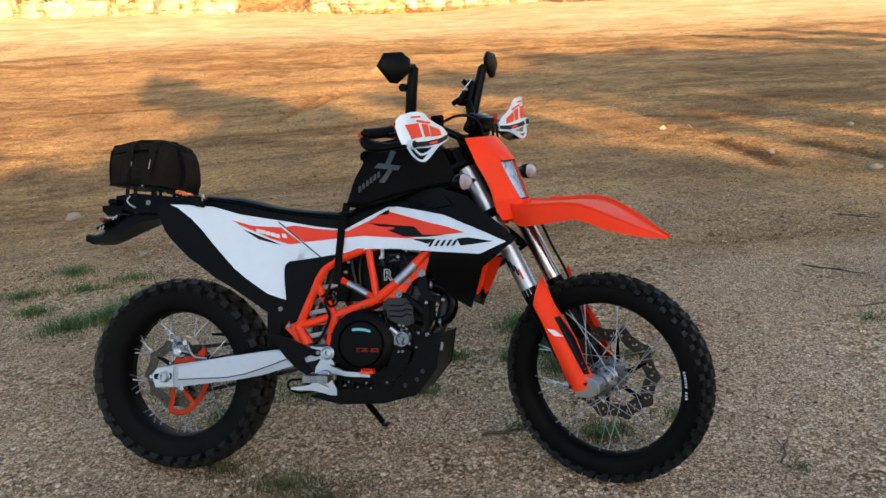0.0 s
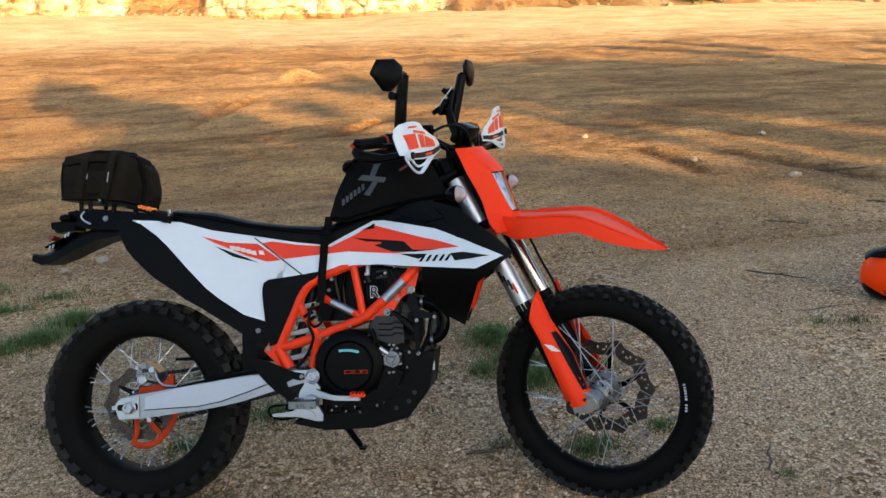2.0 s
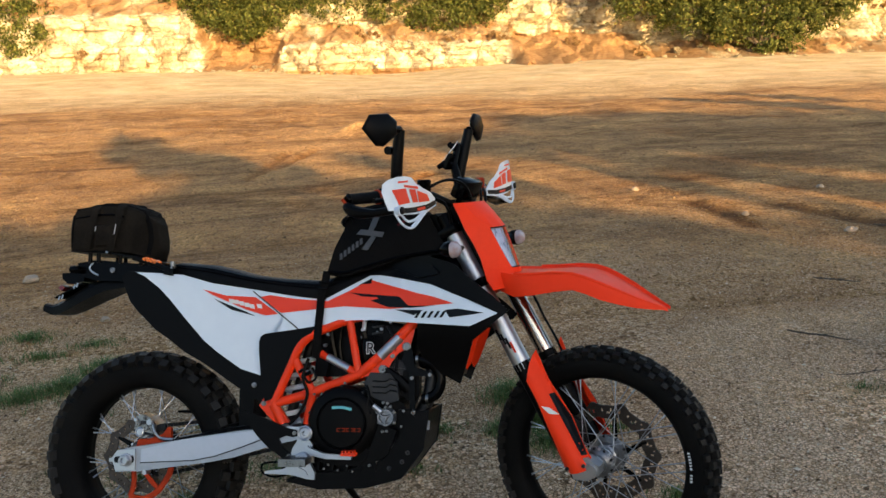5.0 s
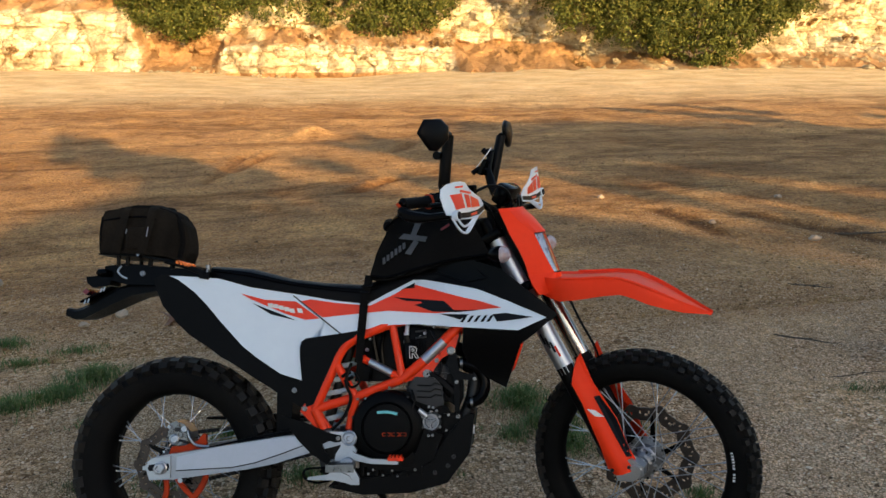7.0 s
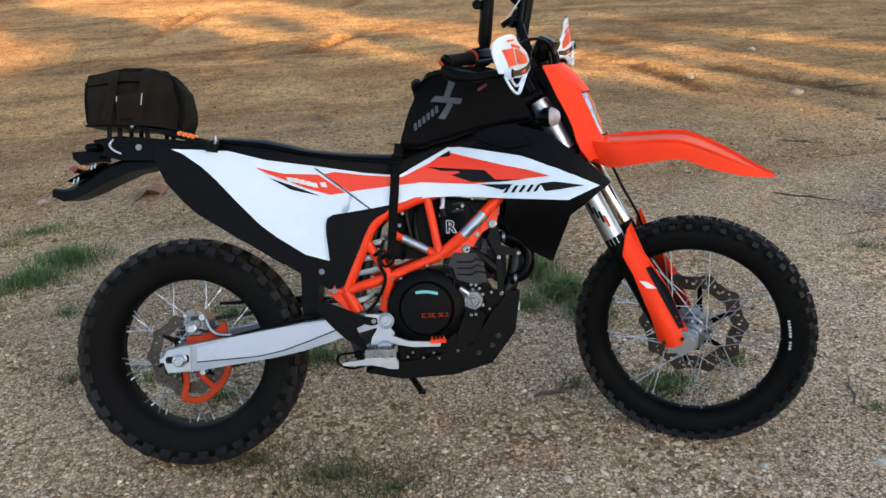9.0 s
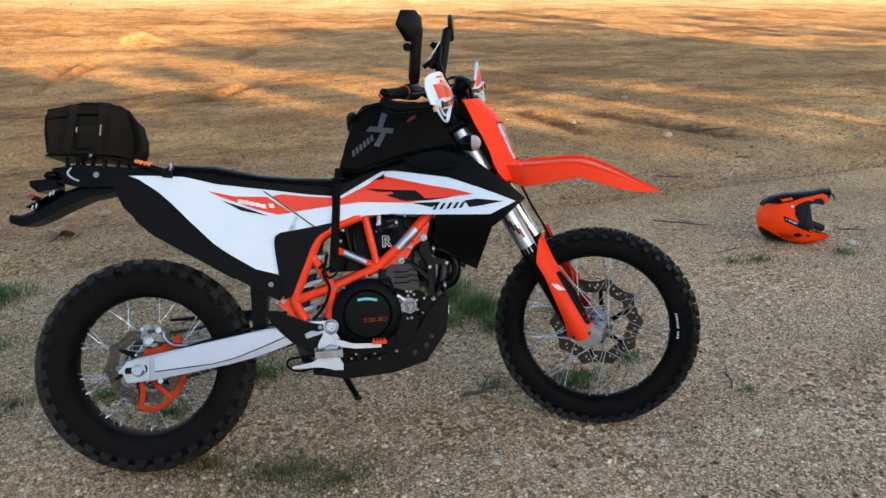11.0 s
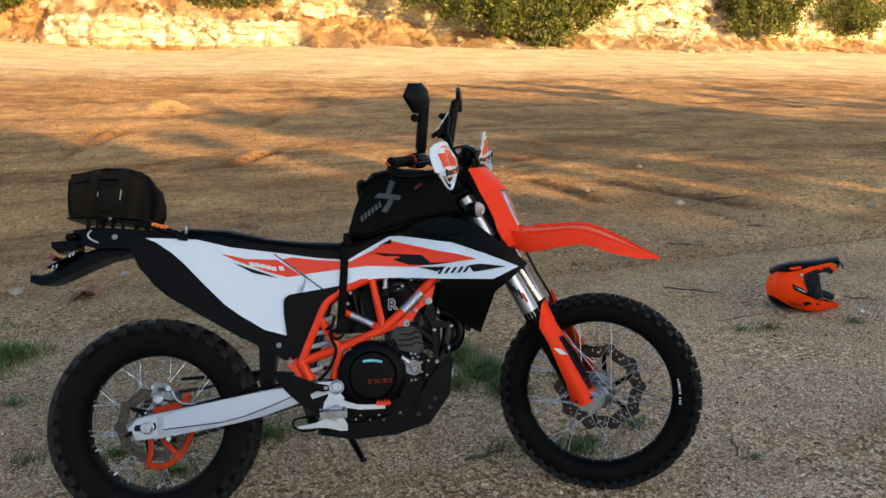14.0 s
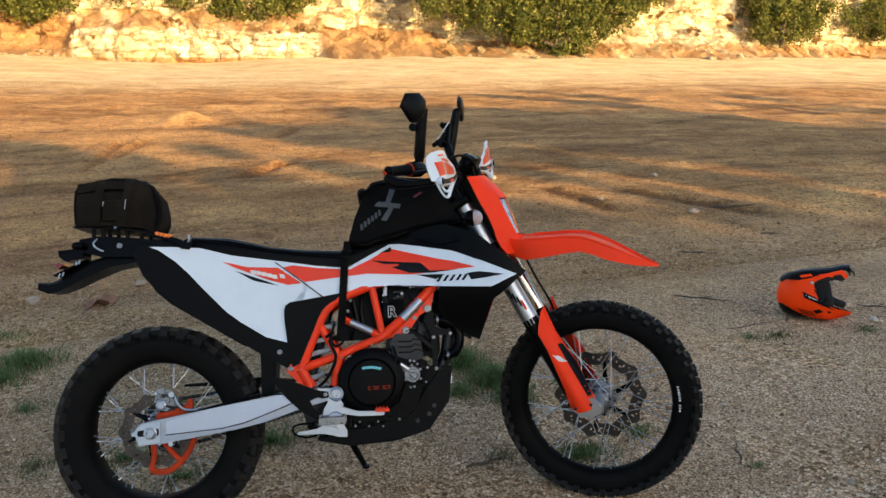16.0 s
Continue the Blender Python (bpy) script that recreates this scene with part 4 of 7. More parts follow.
path = [(0.53, 0.283), (0.636, 0.262), (0.785, 0.268), (0.895, 0.298), (0.963, 0.386), (0.98, 0.50)]
rows = [[sk.verts.new((x, y, z)) for y in (-0.123, 0.123)] for x, z in path]
for a, b in zip(rows, rows[1:]):
    sk.faces.new((a[0], a[1], b[1], b[0]))
part("skid_floor", sk, M["black"], skid, thick=0.006)
for x, z in ((0.918, 0.372), (0.90, 0.345), (0.86, 0.325)):
    b = bmesh.new()
    bolt(b, (x, -0.132, z), 0.006, 0.006)
    part("skid_bolt", b, M["grey"], skid)
bracket = fixed("footrest_bracket", rounded_bar([(0.536, 0.450), (0.582, 0.449), (0.597, 0.455), (0.614, 0.442), (0.617, 0.424), (0.608, 0.412), (0.620, 0.394), (0.615, 0.374), (0.617, 0.357), (0.613, 0.336), (0.628, 0.309), (0.627, 0.289), (0.601, 0.290), (0.577, 0.298), (0.557, 0.322), (0.558, 0.343), (0.551, 0.366), (0.555, 0.383), (0.570, 0.406), (0.568, 0.420), (0.541, 0.442)], -0.142, -0.126, 0.004), "alu", "machined aluminium footrest bracket")
pv = lathe(bmesh.new(), [(-0.13, 0.024), (-0.150, 0.024), (-0.152, 0.021), (-0.149, 0.017), (-0.152, 0.013), (-0.152, 0.008), (-0.144, 0.006)], 28, (0.597, 0, 0.430))
part("pivot_bolt", pv, M["alu"], bracket)
lathe_b = lathe(bmesh.new(), [(-0.14, 0.022), (-0.165, 0.022), (-0.168, 0.018)], 24, (0.592, 0, 0.352))
part("peg_mount", lathe_b, M["alu"], bracket)
peg = fixed("foot_peg", rounded_bar([(0.543, 0.341), (0.543, 0.363), (0.628, 0.363), (0.628, 0.341)], -0.151, -0.145, 0.002), "steel", "toothed steel foot peg")
part("peg_end", rounded_bar([(0.543, 0.341), (0.543, 0.363), (0.628, 0.363), (0.628, 0.341)], -0.237, -0.231, 0.002), M["steel"], peg)
for k in range(9):
    tb2 = bmesh.new()
    block(tb2, (0.548 + k * 0.009, -0.19, 0.353), (0.003, 0.09, 0.018))
    part("peg_tooth", tb2, M["steel"], peg, smooth=0)
pg = rounded(prism(bmesh.new(), [(0.468, 0.306), (0.469, 0.314), (0.528, 0.321), (0.548, 0.331), (0.566, 0.330), (0.598, 0.318), (0.606, 0.304), (0.590, 0.296), (0.552, 0.304)], -0.150, -0.141), 0.003)
part("pedal_arm", pg, M["alu"], bracket)
fixed("brake_pedal", rounded_bar([(0.612, 0.395), (0.618, 0.388), (0.638, 0.381), (0.665, 0.372), (0.730, 0.368), (0.752, 0.362), (0.750, 0.354), (0.670, 0.356), (0.625, 0.365), (0.608, 0.376)], -0.168, -0.154, 0.004), "alu", "aluminium brake pedal")
pt = bmesh.new()
block(pt, (0.745, -0.175, 0.372), (0.045, 0.03, 0.009))
for k in range(4):
    block(pt, (0.728 + k * 0.011, -0.175, 0.379), (0.004, 0.03, 0.008))
fixed("pedal_tip", pt, "frame", "orange anodised pedal tip", smooth=0)
fixed("heel_guard", rounded_bar([(0.385, 0.500), (0.456, 0.479), (0.531, 0.447), (0.571, 0.439), (0.573, 0.421), (0.556, 0.417), (0.535, 0.422), (0.511, 0.412), (0.521, 0.389), (0.547, 0.367), (0.556, 0.352), (0.529, 0.350), (0.479, 0.382), (0.441, 0.419), (0.412, 0.455)], -0.143, -0.134, 0.003), "black", "black plastic heel guard with two arms")
for x, z in ((0.562, 0.430), (0.545, 0.360)):
    b = bmesh.new()
    bolt(b, (x, -0.143, z), 0.0055, 0.006)
    fixed("guard_bolt", b, "steel")
mc = bmesh.new()
sweep(mc, [(0.53, -0.13, 0.345), (0.53, -0.13, 0.30)], 0.013, 12)
sweep(mc, spline([(0.53, -0.13, 0.30), (0.49, -0.135, 0.295), (0.455, -0.135, 0.31), (0.46, -0.135, 0.335), (0.52, -0.135, 0.34)], 5), 0.0035, 8)
fixed("brake_cylinder", mc, "gloss")
rs = bmesh.new()
hel = [Vector((0.53 + 0.0016 * k, -0.148 + 0.006 * math.sin(k * 0.9), 0.332 + 0.0004 * k + 0.006 * math.cos(k * 0.9))) for k in range(44)]
fixed("return_spring", sweep(rs, hel, 0.0012, 5), "steel")
stand = fixed("side_stand", tube([(0.60, 0.12, 0.30), (0.62, 0.16, 0.25), (0.67, 0.27, 0.135)], [0.014, 0.013, 0.011], 12), "black", "black steel side stand")
ft = bmesh.new()
block(ft, (0.676, 0.287, 0.122), (0.026, 0.024, 0.008), (21, 0, 0))
part("stand_foot", rounded(ft, 0.003), M["black"], stand)

# bodywork
WHITE = [(0.003, 0.946), (0.07, 0.942), (0.167, 0.934), (0.271, 0.904), (0.437, 0.876), (0.548, 0.856), (0.651, 0.844), (0.719, 0.880), (0.803, 0.924), (0.891, 0.907), (1.0, 0.883), (1.052, 0.856), (1.115, 0.833), (1.208, 0.791),
         (1.123, 0.754), (0.957, 0.766), (0.809, 0.778), (0.733, 0.778), (0.638, 0.763), (0.563, 0.750), (0.469, 0.739), (0.441, 0.733), (0.431, 0.718), (0.439, 0.671), (0.444, 0.606), (0.373, 0.628), (0.292, 0.682), (0.247, 0.718), (0.176, 0.795), (0.126, 0.853), (0.087, 0.892), (0.034, 0.932)]
body = fixed("rear_tank", rounded_bar([(-0.055, 0.935), (-0.03, 0.952), (0.17, 0.928), (0.44, 0.868), (0.65, 0.835), (0.72, 0.87), (0.80, 0.91), (0.80, 0.785), (0.64, 0.77), (0.55, 0.745), (0.50, 0.60), (0.47, 0.53), (0.435, 0.523), (0.352, 0.573), (0.244, 0.644), (0.172, 0.684), (0.078, 0.755), (0.008, 0.815), (-0.022, 0.850), (-0.040, 0.892)], -0.108, 0.03, 0.012), "black", "black plastic rear tank and subframe")
part("recess_panel", rounded_bar([(0.436, 0.712), (0.441, 0.729), (0.456, 0.739), (0.563, 0.752), (0.628, 0.762), (0.57, 0.693), (0.521, 0.612), (0.492, 0.537), (0.457, 0.525), (0.443, 0.606), (0.436, 0.68)], -0.1275, -0.107, 0.003), M["black"], body)
lw = rounded_bar([(-0.01, 0.875), (-0.005, 0.83), (0.012, 0.80), (0.06, 0.755), (0.16, 0.69), (0.30, 0.60), (0.34, 0.62), (0.18, 0.72), (0.03, 0.83)], -0.085, 0.06, 0.02)
fixed("muffler", lw, "engine", "black exhaust silencer tucked under the tail")
for x, z, r in ((0.415, 0.576, 0.0068), (-0.102, 0.958, 0.0075)):
    b = bmesh.new()
    bolt(b, (x, -0.110 if x > 0 else -0.085, z), r, 0.006)
    part("panel_bolt", b, M["cast"], body)
for side, nm in ((-1, "side_panel"), (1, "side_panel")):
    sp_ = fixed(nm, panel(WHITE, 0, width if side < 0 else (lambda x, z: width(x, z) + 0.06 * (1 - smooth(0.1, 0.6, x))), side), "white", "white plastic side panel with orange and black graphics" if side < 0 else "white plastic side panel", thick=0.004)
    if side > 0:
        continue
    for nm2, outl, mt in (("orange_graphic", [(0.239, 0.885), (0.321, 0.863), (0.421, 0.856), (0.497, 0.801), (0.452, 0.797), (0.388, 0.817), (0.275, 0.865)], "decal"),
                          ("orange_graphic", [(0.433, 0.856), (0.468, 0.862), (0.55, 0.849), (0.66, 0.839), (0.732, 0.872), (0.793, 0.906), (0.953, 0.859), (0.841, 0.861), (0.906, 0.851), (1.016, 0.843), (1.074, 0.823), (0.867, 0.811), (0.716, 0.822), (0.64, 0.816), (0.507, 0.804)], "decal"),
                          ("black_graphic", [(0.279, 0.853), (0.34, 0.816), (0.423, 0.795), (0.384, 0.812)], "ink"),
                          ("black_graphic", [(0.882, 0.809), (0.974, 0.805), (0.944, 0.790)], "ink"),
                          ("black_graphic", [(1.046, 0.804), (1.086, 0.807), (1.167, 0.793), (1.103, 0.785), (1.060, 0.781)], "ink")):
        part(nm2, panel(outl, 0.0034), M[mt], sp_, thick=0.0008)
    part("black_graphic", panel([(0.733, 0.865), (0.812, 0.857), (0.896, 0.849), (0.822, 0.841), (0.868, 0.824), (0.95, 0.819), (1.014, 0.818), (0.932, 0.813), (0.858, 0.817), (0.800, 0.839), (0.845, 0.848), (0.774, 0.852)], 0.0046), M["ink"], sp_, thick=0.0008)
    for k, (x, z) in enumerate(((0.335, 0.846), (0.352, 0.843), (0.370, 0.838), (0.388, 0.833), (0.405, 0.828), (0.43, 0.828))):
        part("graphic_lettering", panel([(x - 0.006, z + 0.006), (x + 0.010, z + 0.005), (x + 0.014, z - 0.009), (x - 0.002, z - 0.007)], 0.0046), M["print"], sp_, thick=0.0008)
    for x in (0.960, 0.981, 1.002, 1.023, 1.042):
        q = [(x - 0.001, 0.801), (x + 0.008, 0.801), (x - 0.006, 0.781), (x - 0.015, 0.782)]
        part("graphic_bar", panel(q, 0.0034), M["ink"], sp_, thick=0.0008)
    part("panel_seam", tube([(0.412 + 0.16 * t, width(0.412 + 0.16 * t, 0.875 - 0.129 * t) - 0.0042, 0.875 - 0.129 * t) for t in (0, 0.25, 0.5, 0.75, 1)], 0.0022, 6), M["greyprint"], sp_)
BLACK_TOP = [(0.80, 0.926), (0.857, 0.956), (0.92, 0.972), (0.988, 0.974), (1.075, 0.943), (1.145, 0.882), (1.200, 0.838), (1.240, 0.800), (1.22, 0.780), (1.205, 0.793), (1.115, 0.835), (1.052, 0.858), (1.0, 0.885), (0.891, 0.909)]
RAD = [(0.955, 0.768), (1.123, 0.756), (1.205, 0.790), (1.235, 0.797), (1.170, 0.742), (1.130, 0.713), (1.105, 0.64), (1.083, 0.58), (1.023, 0.612), (0.968, 0.643), (0.95, 0.70)]
for side in (-1, 1):
    sh = fixed("tank_shroud", panel(BLACK_TOP, -0.003, side=side), "black", "black plastic tank shroud", thick=0.006)
    part("shroud_step", panel([(0.86, 0.945), (0.93, 0.955), (1.0, 0.945), (1.03, 0.915), (0.96, 0.905)], 0.004, side=side), M["black"], sh, thick=0.006)
    rd = fixed("radiator_guard", panel(RAD, -0.004, lambda x, z: width(x, z) + 0.10 * smooth(0.78, 0.58, z) * 0.6, side), "black", "black plastic radiator guard", thick=0.005)
    fixed("radiator_wing", panel([(1.10, 0.757), (1.150, 0.752), (1.130, 0.69), (1.112, 0.640), (1.098, 0.622), (1.085, 0.65)], 0, lambda x, z: -0.085 - 0.06 * smooth(0.6, 0.75, z), side), "orange", "orange plastic radiator wing", thick=0.004)
rdx = bmesh.new()
block(rdx, (1.07, 0, 0.70), (0.03, 0.24, 0.20), (0, 8, 0))
fixed("radiator", rounded(rdx, 0.004), "grey")
TOPS = [(0.085, 0.955, 0.945, 0.055), (0.095, 0.972, 0.940, 0.075), (0.133, 0.981, 0.936, 0.098), (0.264, 0.968, 0.906, 0.118), (0.396, 0.933, 0.884, 0.118), (0.51, 0.918, 0.864, 0.112), (0.624, 0.911, 0.848, 0.10), (0.68, 0.925, 0.862, 0.095), (0.76, 0.948, 0.902, 0.092), (0.90, 0.985, 0.905, 0.105), (1.0, 0.985, 0.885, 0.12), (1.08, 0.94, 0.85, 0.125), (1.15, 0.88, 0.82, 0.11)]


def saddle(stations, sag=0.006):
    bm, rings = bmesh.new(), []
    for x, top, low, w in stations:
        h = top - low
        sec = [(-w, low), (-w * 1.01, low + h * 0.35), (-w * 0.96, low + h * 0.7), (-w * 0.78, top - sag * 0.8), (-w * 0.4, top), (0, top - sag * 0.3), (w * 0.4, top), (w * 0.78, top - sag * 0.8), (w * 0.96, low + h * 0.7), (w * 1.01, low + h * 0.35), (w, low)]
        rings.append([bm.verts.new((x, y, z)) for y, z in sec])
    n = len(rings[0])
    for a, b in zip(rings, rings[1:]):
        for i in range(n):
            bm.faces.new((a[i], a[(i + 1) % n], b[(i + 1) % n], b[i]))
    bm.faces.new(rings[0][::-1]), bm.faces.new(rings[-1])
    return bm


seat = fixed("seat", saddle(TOPS[:9]), "vinyl", "long black ribbed seat", smooth=60)
for off in (0.0, 0.012):
    pts = [(x, -w * (0.99 - off * 1.5), low + (top - low) * (0.55 + off * 14)) for x, top, low, w in TOPS[2:8]]
    part("seat_seam", tube(spline(pts, 4), 0.0016, 5), M["gloss"], seat)
fixed("tank_cover", saddle(TOPS[8:]), "black", "black plastic tank cover", smooth=60)

# tail
tail = fixed("tail_unit", rounded_bar([(-0.234, 0.985), (-0.161, 0.994), (0.004, 0.976), (0.115, 0.962), (0.10, 0.94), (0.003, 0.925), (-0.034, 0.905), (-0.062, 0.919), (-0.162, 0.924), (-0.217, 0.94), (-0.232, 0.965)], -0.082, 0.082, 0.014), "gloss", "black tail unit")
part("tail_badge", tube(spline([(-0.175, -0.0835, 0.985), (-0.188, -0.0835, 0.968), (-0.175, -0.0835, 0.952), (-0.155, -0.0835, 0.942)], 4), 0.003, 6, flat=0.4), M["alu"], tail)
tf = []
for x, z, w, up, dn in ((-0.045, 0.915, 0.070, 0.012, 0.012), (-0.142, 0.906, 0.070, 0.030, 0.018), (-0.216, 0.878, 0.066, 0.036, 0.020), (-0.272, 0.852, 0.060, 0.030, 0.020), (-0.318, 0.838, 0.05, 0.022, 0.024), (-0.350, 0.832, 0.042, 0.018, 0.020), (-0.384, 0.838, 0.040, 0.016, 0.012)):
    tf.append((x, z + up, z - dn, w))
fender = fixed("tail_fender", saddle(tf[::-1], 0.004), "black", "black plastic number plate carrier", smooth=30)
pl = bmesh.new()
block(pl, (-0.268, 0, 0.893), (0.115, 0.15, 0.006), (0, -25, 0))
plate = fixed("number_plate", rounded(pl, 0.002), "gloss", "dark number plate seen edge on")
for x, z in ((-0.30, 0.868), (-0.288, 0.872), (-0.235, 0.91), (-0.245, 0.906)):
    pbm = bmesh.new()
    block(pbm, (x, -0.078, z), (0.004, 0.003, 0.014), (0, 20, 0))
    part("plate_bolt", pbm, M["alu"], plate)
fixed("tail_lamp", rounded_bar([(-0.318, 0.955), (-0.233, 0.96), (-0.235, 0.925), (-0.295, 0.918), (-0.315, 0.935)], -0.04, 0.04, 0.008), "gloss", "tail lamp housing")
fixed("tail_lens", rounded_bar([(-0.325, 0.905), (-0.312, 0.915), (-0.30, 0.905), (-0.312, 0.893)], -0.05, 0.05, 0.004), "red")
for s in (-1, 1):
    ind = fixed("rear_indicator", tube([(-0.21, 0.05 * s, 0.955), (-0.215, 0.085 * s, 0.958), (-0.22, 0.095 * s, 0.96)], [0.007, 0.009, 0.012], 12), "gloss", "rear turn signal")
    part("indicator_lens", lathe(bmesh.new(), [(-0.252, 0.006), (-0.246, 0.012), (-0.232, 0.014), (-0.215, 0.010)], 16, (0, 0.098 * s, 0.962), "x"), M["gloss"], ind)

# luggage rack
rack = fixed("luggage_rack", rounded_bar([(-0.245, 1.022), (-0.245, 1.027), (-0.115, 1.020), (0.0, 1.000), (0.065, 0.982), (0.065, 0.976), (0.0, 0.992), (-0.115, 1.013)], -0.105, 0.105, 0.002), "black", "black metal luggage rack")
for s in (-1, 1):
    for x, z0, z1 in ((-0.185, 0.985, 1.018), (-0.154, 0.985, 1.016), (-0.075, 0.98, 1.01), (0.0, 0.97, 0.998)):
        part("rack_post", tube([(x, 0.085 * s, z0), (x, 0.085 * s, z1)], 0.007, 10), M["black"], rack)
    part("rack_arm", tube([(-0.02, 0.1 * s, 0.997), (0.05, 0.11 * s, 0.978), (0.125, 0.128 * s, 0.948)], 0.009, 10, flat=0.5), M["black"], rack)
    part("rack_clamp", rounded_bar([(0.105, 0.935), (0.105, 0.955), (0.13, 0.968), (0.14, 0.96), (0.135, 0.93)], 0.118 * s - 0.012, 0.118 * s + 0.012, 0.003), M["black"], rack)
    b = lathe(bmesh.new(), [(0.955, 0.009), (0.978, 0.008)], 12, (0.132, 0.122 * s, 0), "z")
    part("rack_bolt", b, M["steel"], rack)
# amber lens catching the sun, its glint put into the colour of four knobs
am = bmesh.new()
for k in range(4):
    lathe(am, [(-0.118, 0.006), (-0.096, 0.009), (-0.085, 0.009)], 10, (0.028 + 0.013 * k, 0, 0.990 - 0.004 * k))
part("amber_lens", am, M["amber"], rack, "amber lens pieces, sun glint put into their colour")
lathe_c = lathe(bmesh.new(), [(-0.12, 0.005), (-0.1, 0.011)], 12, (-0.105, 0, 1.016))
part("rack_bolt", lathe_c, M["steel"], rack)

# front fork
def leg(z):
    """The fork leg's centre line, by height."""
    return 1.459 + (0.348 - z) * math.tan(radians(RAKE))


for s in (-1, 1):
    y = 0.097 * s
    fk = turning("fork_leg", tube([(leg(0.36), y, 0.36), (leg(0.66), y, 0.66)], 0.030, 18), "black", "silver upside-down fork leg")
    part("outer_tube", tube([(leg(z), y, z) for z in (0.60, 0.615, 0.80, 0.94, 1.09)], [0.026, 0.029, 0.029, 0.028, 0.028], 22), M["alu"] if s < 0 else M["chrome"], fk, "satin metal outer tube")
    part("fork_cap", tube([(leg(1.06), y, 1.06), (leg(1.125), y, 1.125)], [0.031, 0.027], 18), M["gloss"], fk)
    part("fork_ring", tube([(leg(1.075), y, 1.075), (leg(1.083), y, 1.083)], 0.033, 18), M["alu"], fk)
    sk_ = bmesh.new()
    rows = []
    for z in (0.64, 0.68, 0.74, 0.795):
        c, ring = Vector((leg(z), y, z)), []
        for k in range(9):
            a = radians(-100 + 25 * k)
            ring.append(sk_.verts.new(c + 0.0298 * Vector((math.sin(a) * math.cos(radians(RAKE)), s * math.cos(a), math.sin(a) * math.sin(radians(RAKE))))))
        rows.append(ring)
    for a, b in zip(rows, rows[1:]):
        for k in range(8):
            sk_.faces.new((a[k], a[k + 1], b[k + 1], b[k]))
    part("fork_sticker", sk_, M["alu"], fk, "silver fork sticker")
    for k, mt in enumerate(("ink", "ink", "ink", "decal")):
        z = 0.748 - 0.012 * k
        b = bmesh.new()
        block(b, (leg(z) - 0.013 + 0.0092 * k, y + 0.0300 * s, z), (0.036, 0.0022, 0.0066), (0, 63, 0))
        part("sticker_bar", b, M[mt], fk)
    part("axle_clamp", rounded_bar([(1.44, 0.37), (1.455, 0.315), (1.50, 0.315), (1.535, 0.335), (1.537, 0.362), (1.50, 0.385)], y - 0.022, y + 0.022, 0.008), M["alu"], fk)
    gd = skin([(1.332, 0.612), (1.341, 0.682), (1.353, 0.703), (1.370, 0.66), (1.390, 0.612), (1.458, 0.504), (1.491, 0.415), (1.508, 0.385), (1.514, 0.362), (1.496, 0.348), (1.455, 0.336), (1.424, 0.346), (1.412, 0.417), (1.362, 0.554)],
              lambda x, z, s=s: s * (0.139 - 18 * min(0.045, abs(x - leg(z) - 0.012)) ** 2), 6)
    gd_o = turning("fork_guard", gd, "orange", "orange plastic fork guard", thick=0.004)
    dc = skin([(1.394, 0.572), (1.408, 0.575), (1.456, 0.508), (1.490, 0.420), (1.500, 0.392), (1.486, 0.392), (1.456, 0.45)], lambda x, z, s=s: s * (0.1455 - 18 * min(0.045, abs(x - leg(z) - 0.012)) ** 2), 6)
    part("guard_graphic", dc, M["ink"], gd_o, thick=0.0008)
    dc = skin([(1.378, 0.540), (1.40, 0.535), (1.425, 0.512), (1.40, 0.518)], lambda x, z, s=s: s * (0.1475 - 18 * min(0.045, abs(x - leg(z) - 0.012)) ** 2), 5)
    part("guard_lettering", dc, M["print"], gd_o, thick=0.0008)
    for x, z in ((1.444, 0.352), (1.496, 0.366)):
        part("guard_bolt", lathe(bmesh.new(), [(0.136 * s, 0.006), (0.141 * s, 0.005)], 10, (x, 0, z)), M["grey"], gd_o)
ax = lathe(bmesh.new(), [(-0.125, 0.010), (-0.125, 0.019), (-0.118, 0.021), (-0.10, 0.021), (-0.10, 0.016), (0.11, 0.016), (0.12, 0.012)], 20, FRONT)
turning("front_axle", ax, "alu", "aluminium front axle")
turning("wheel_spacer", lathe(bmesh.new(), [(-0.098, 0.020), (-0.085, 0.024), (-0.078, 0.024), (-0.074, 0.030), (-0.058, 0.032)], 22, FRONT), "cast")
fc = rounded_bar([(1.375, 0.36), (1.36, 0.42), (1.39, 0.46), (1.43, 0.44), (1.44, 0.38), (1.41, 0.345)], 0.045, 0.10, 0.008)
turning("front_caliper", fc, "grey", "front brake caliper behind the fork leg")
turning("front_brake_hose", tube(spline([(1.39, 0.11, 0.46), (1.375, 0.115, 0.55), (1.352, 0.103, 0.665), (1.30, 0.10, 0.77), (1.262, 0.10, 0.85), (1.18, 0.08, 1.0), (1.12, 0.06, 1.14)], 6), 0.0045, 8), "black", "black brake hose")
for z, nm in ((1.07, "upper_triple_clamp"), (0.90, "lower_triple_clamp")):
    c = bmesh.new()
    block(c, (leg(z) - 0.01, 0, z), (0.085, 0.27, 0.03), (0, -27, 0))
    turning(nm, rounded(c, 0.008), "gloss", "black triple clamp")

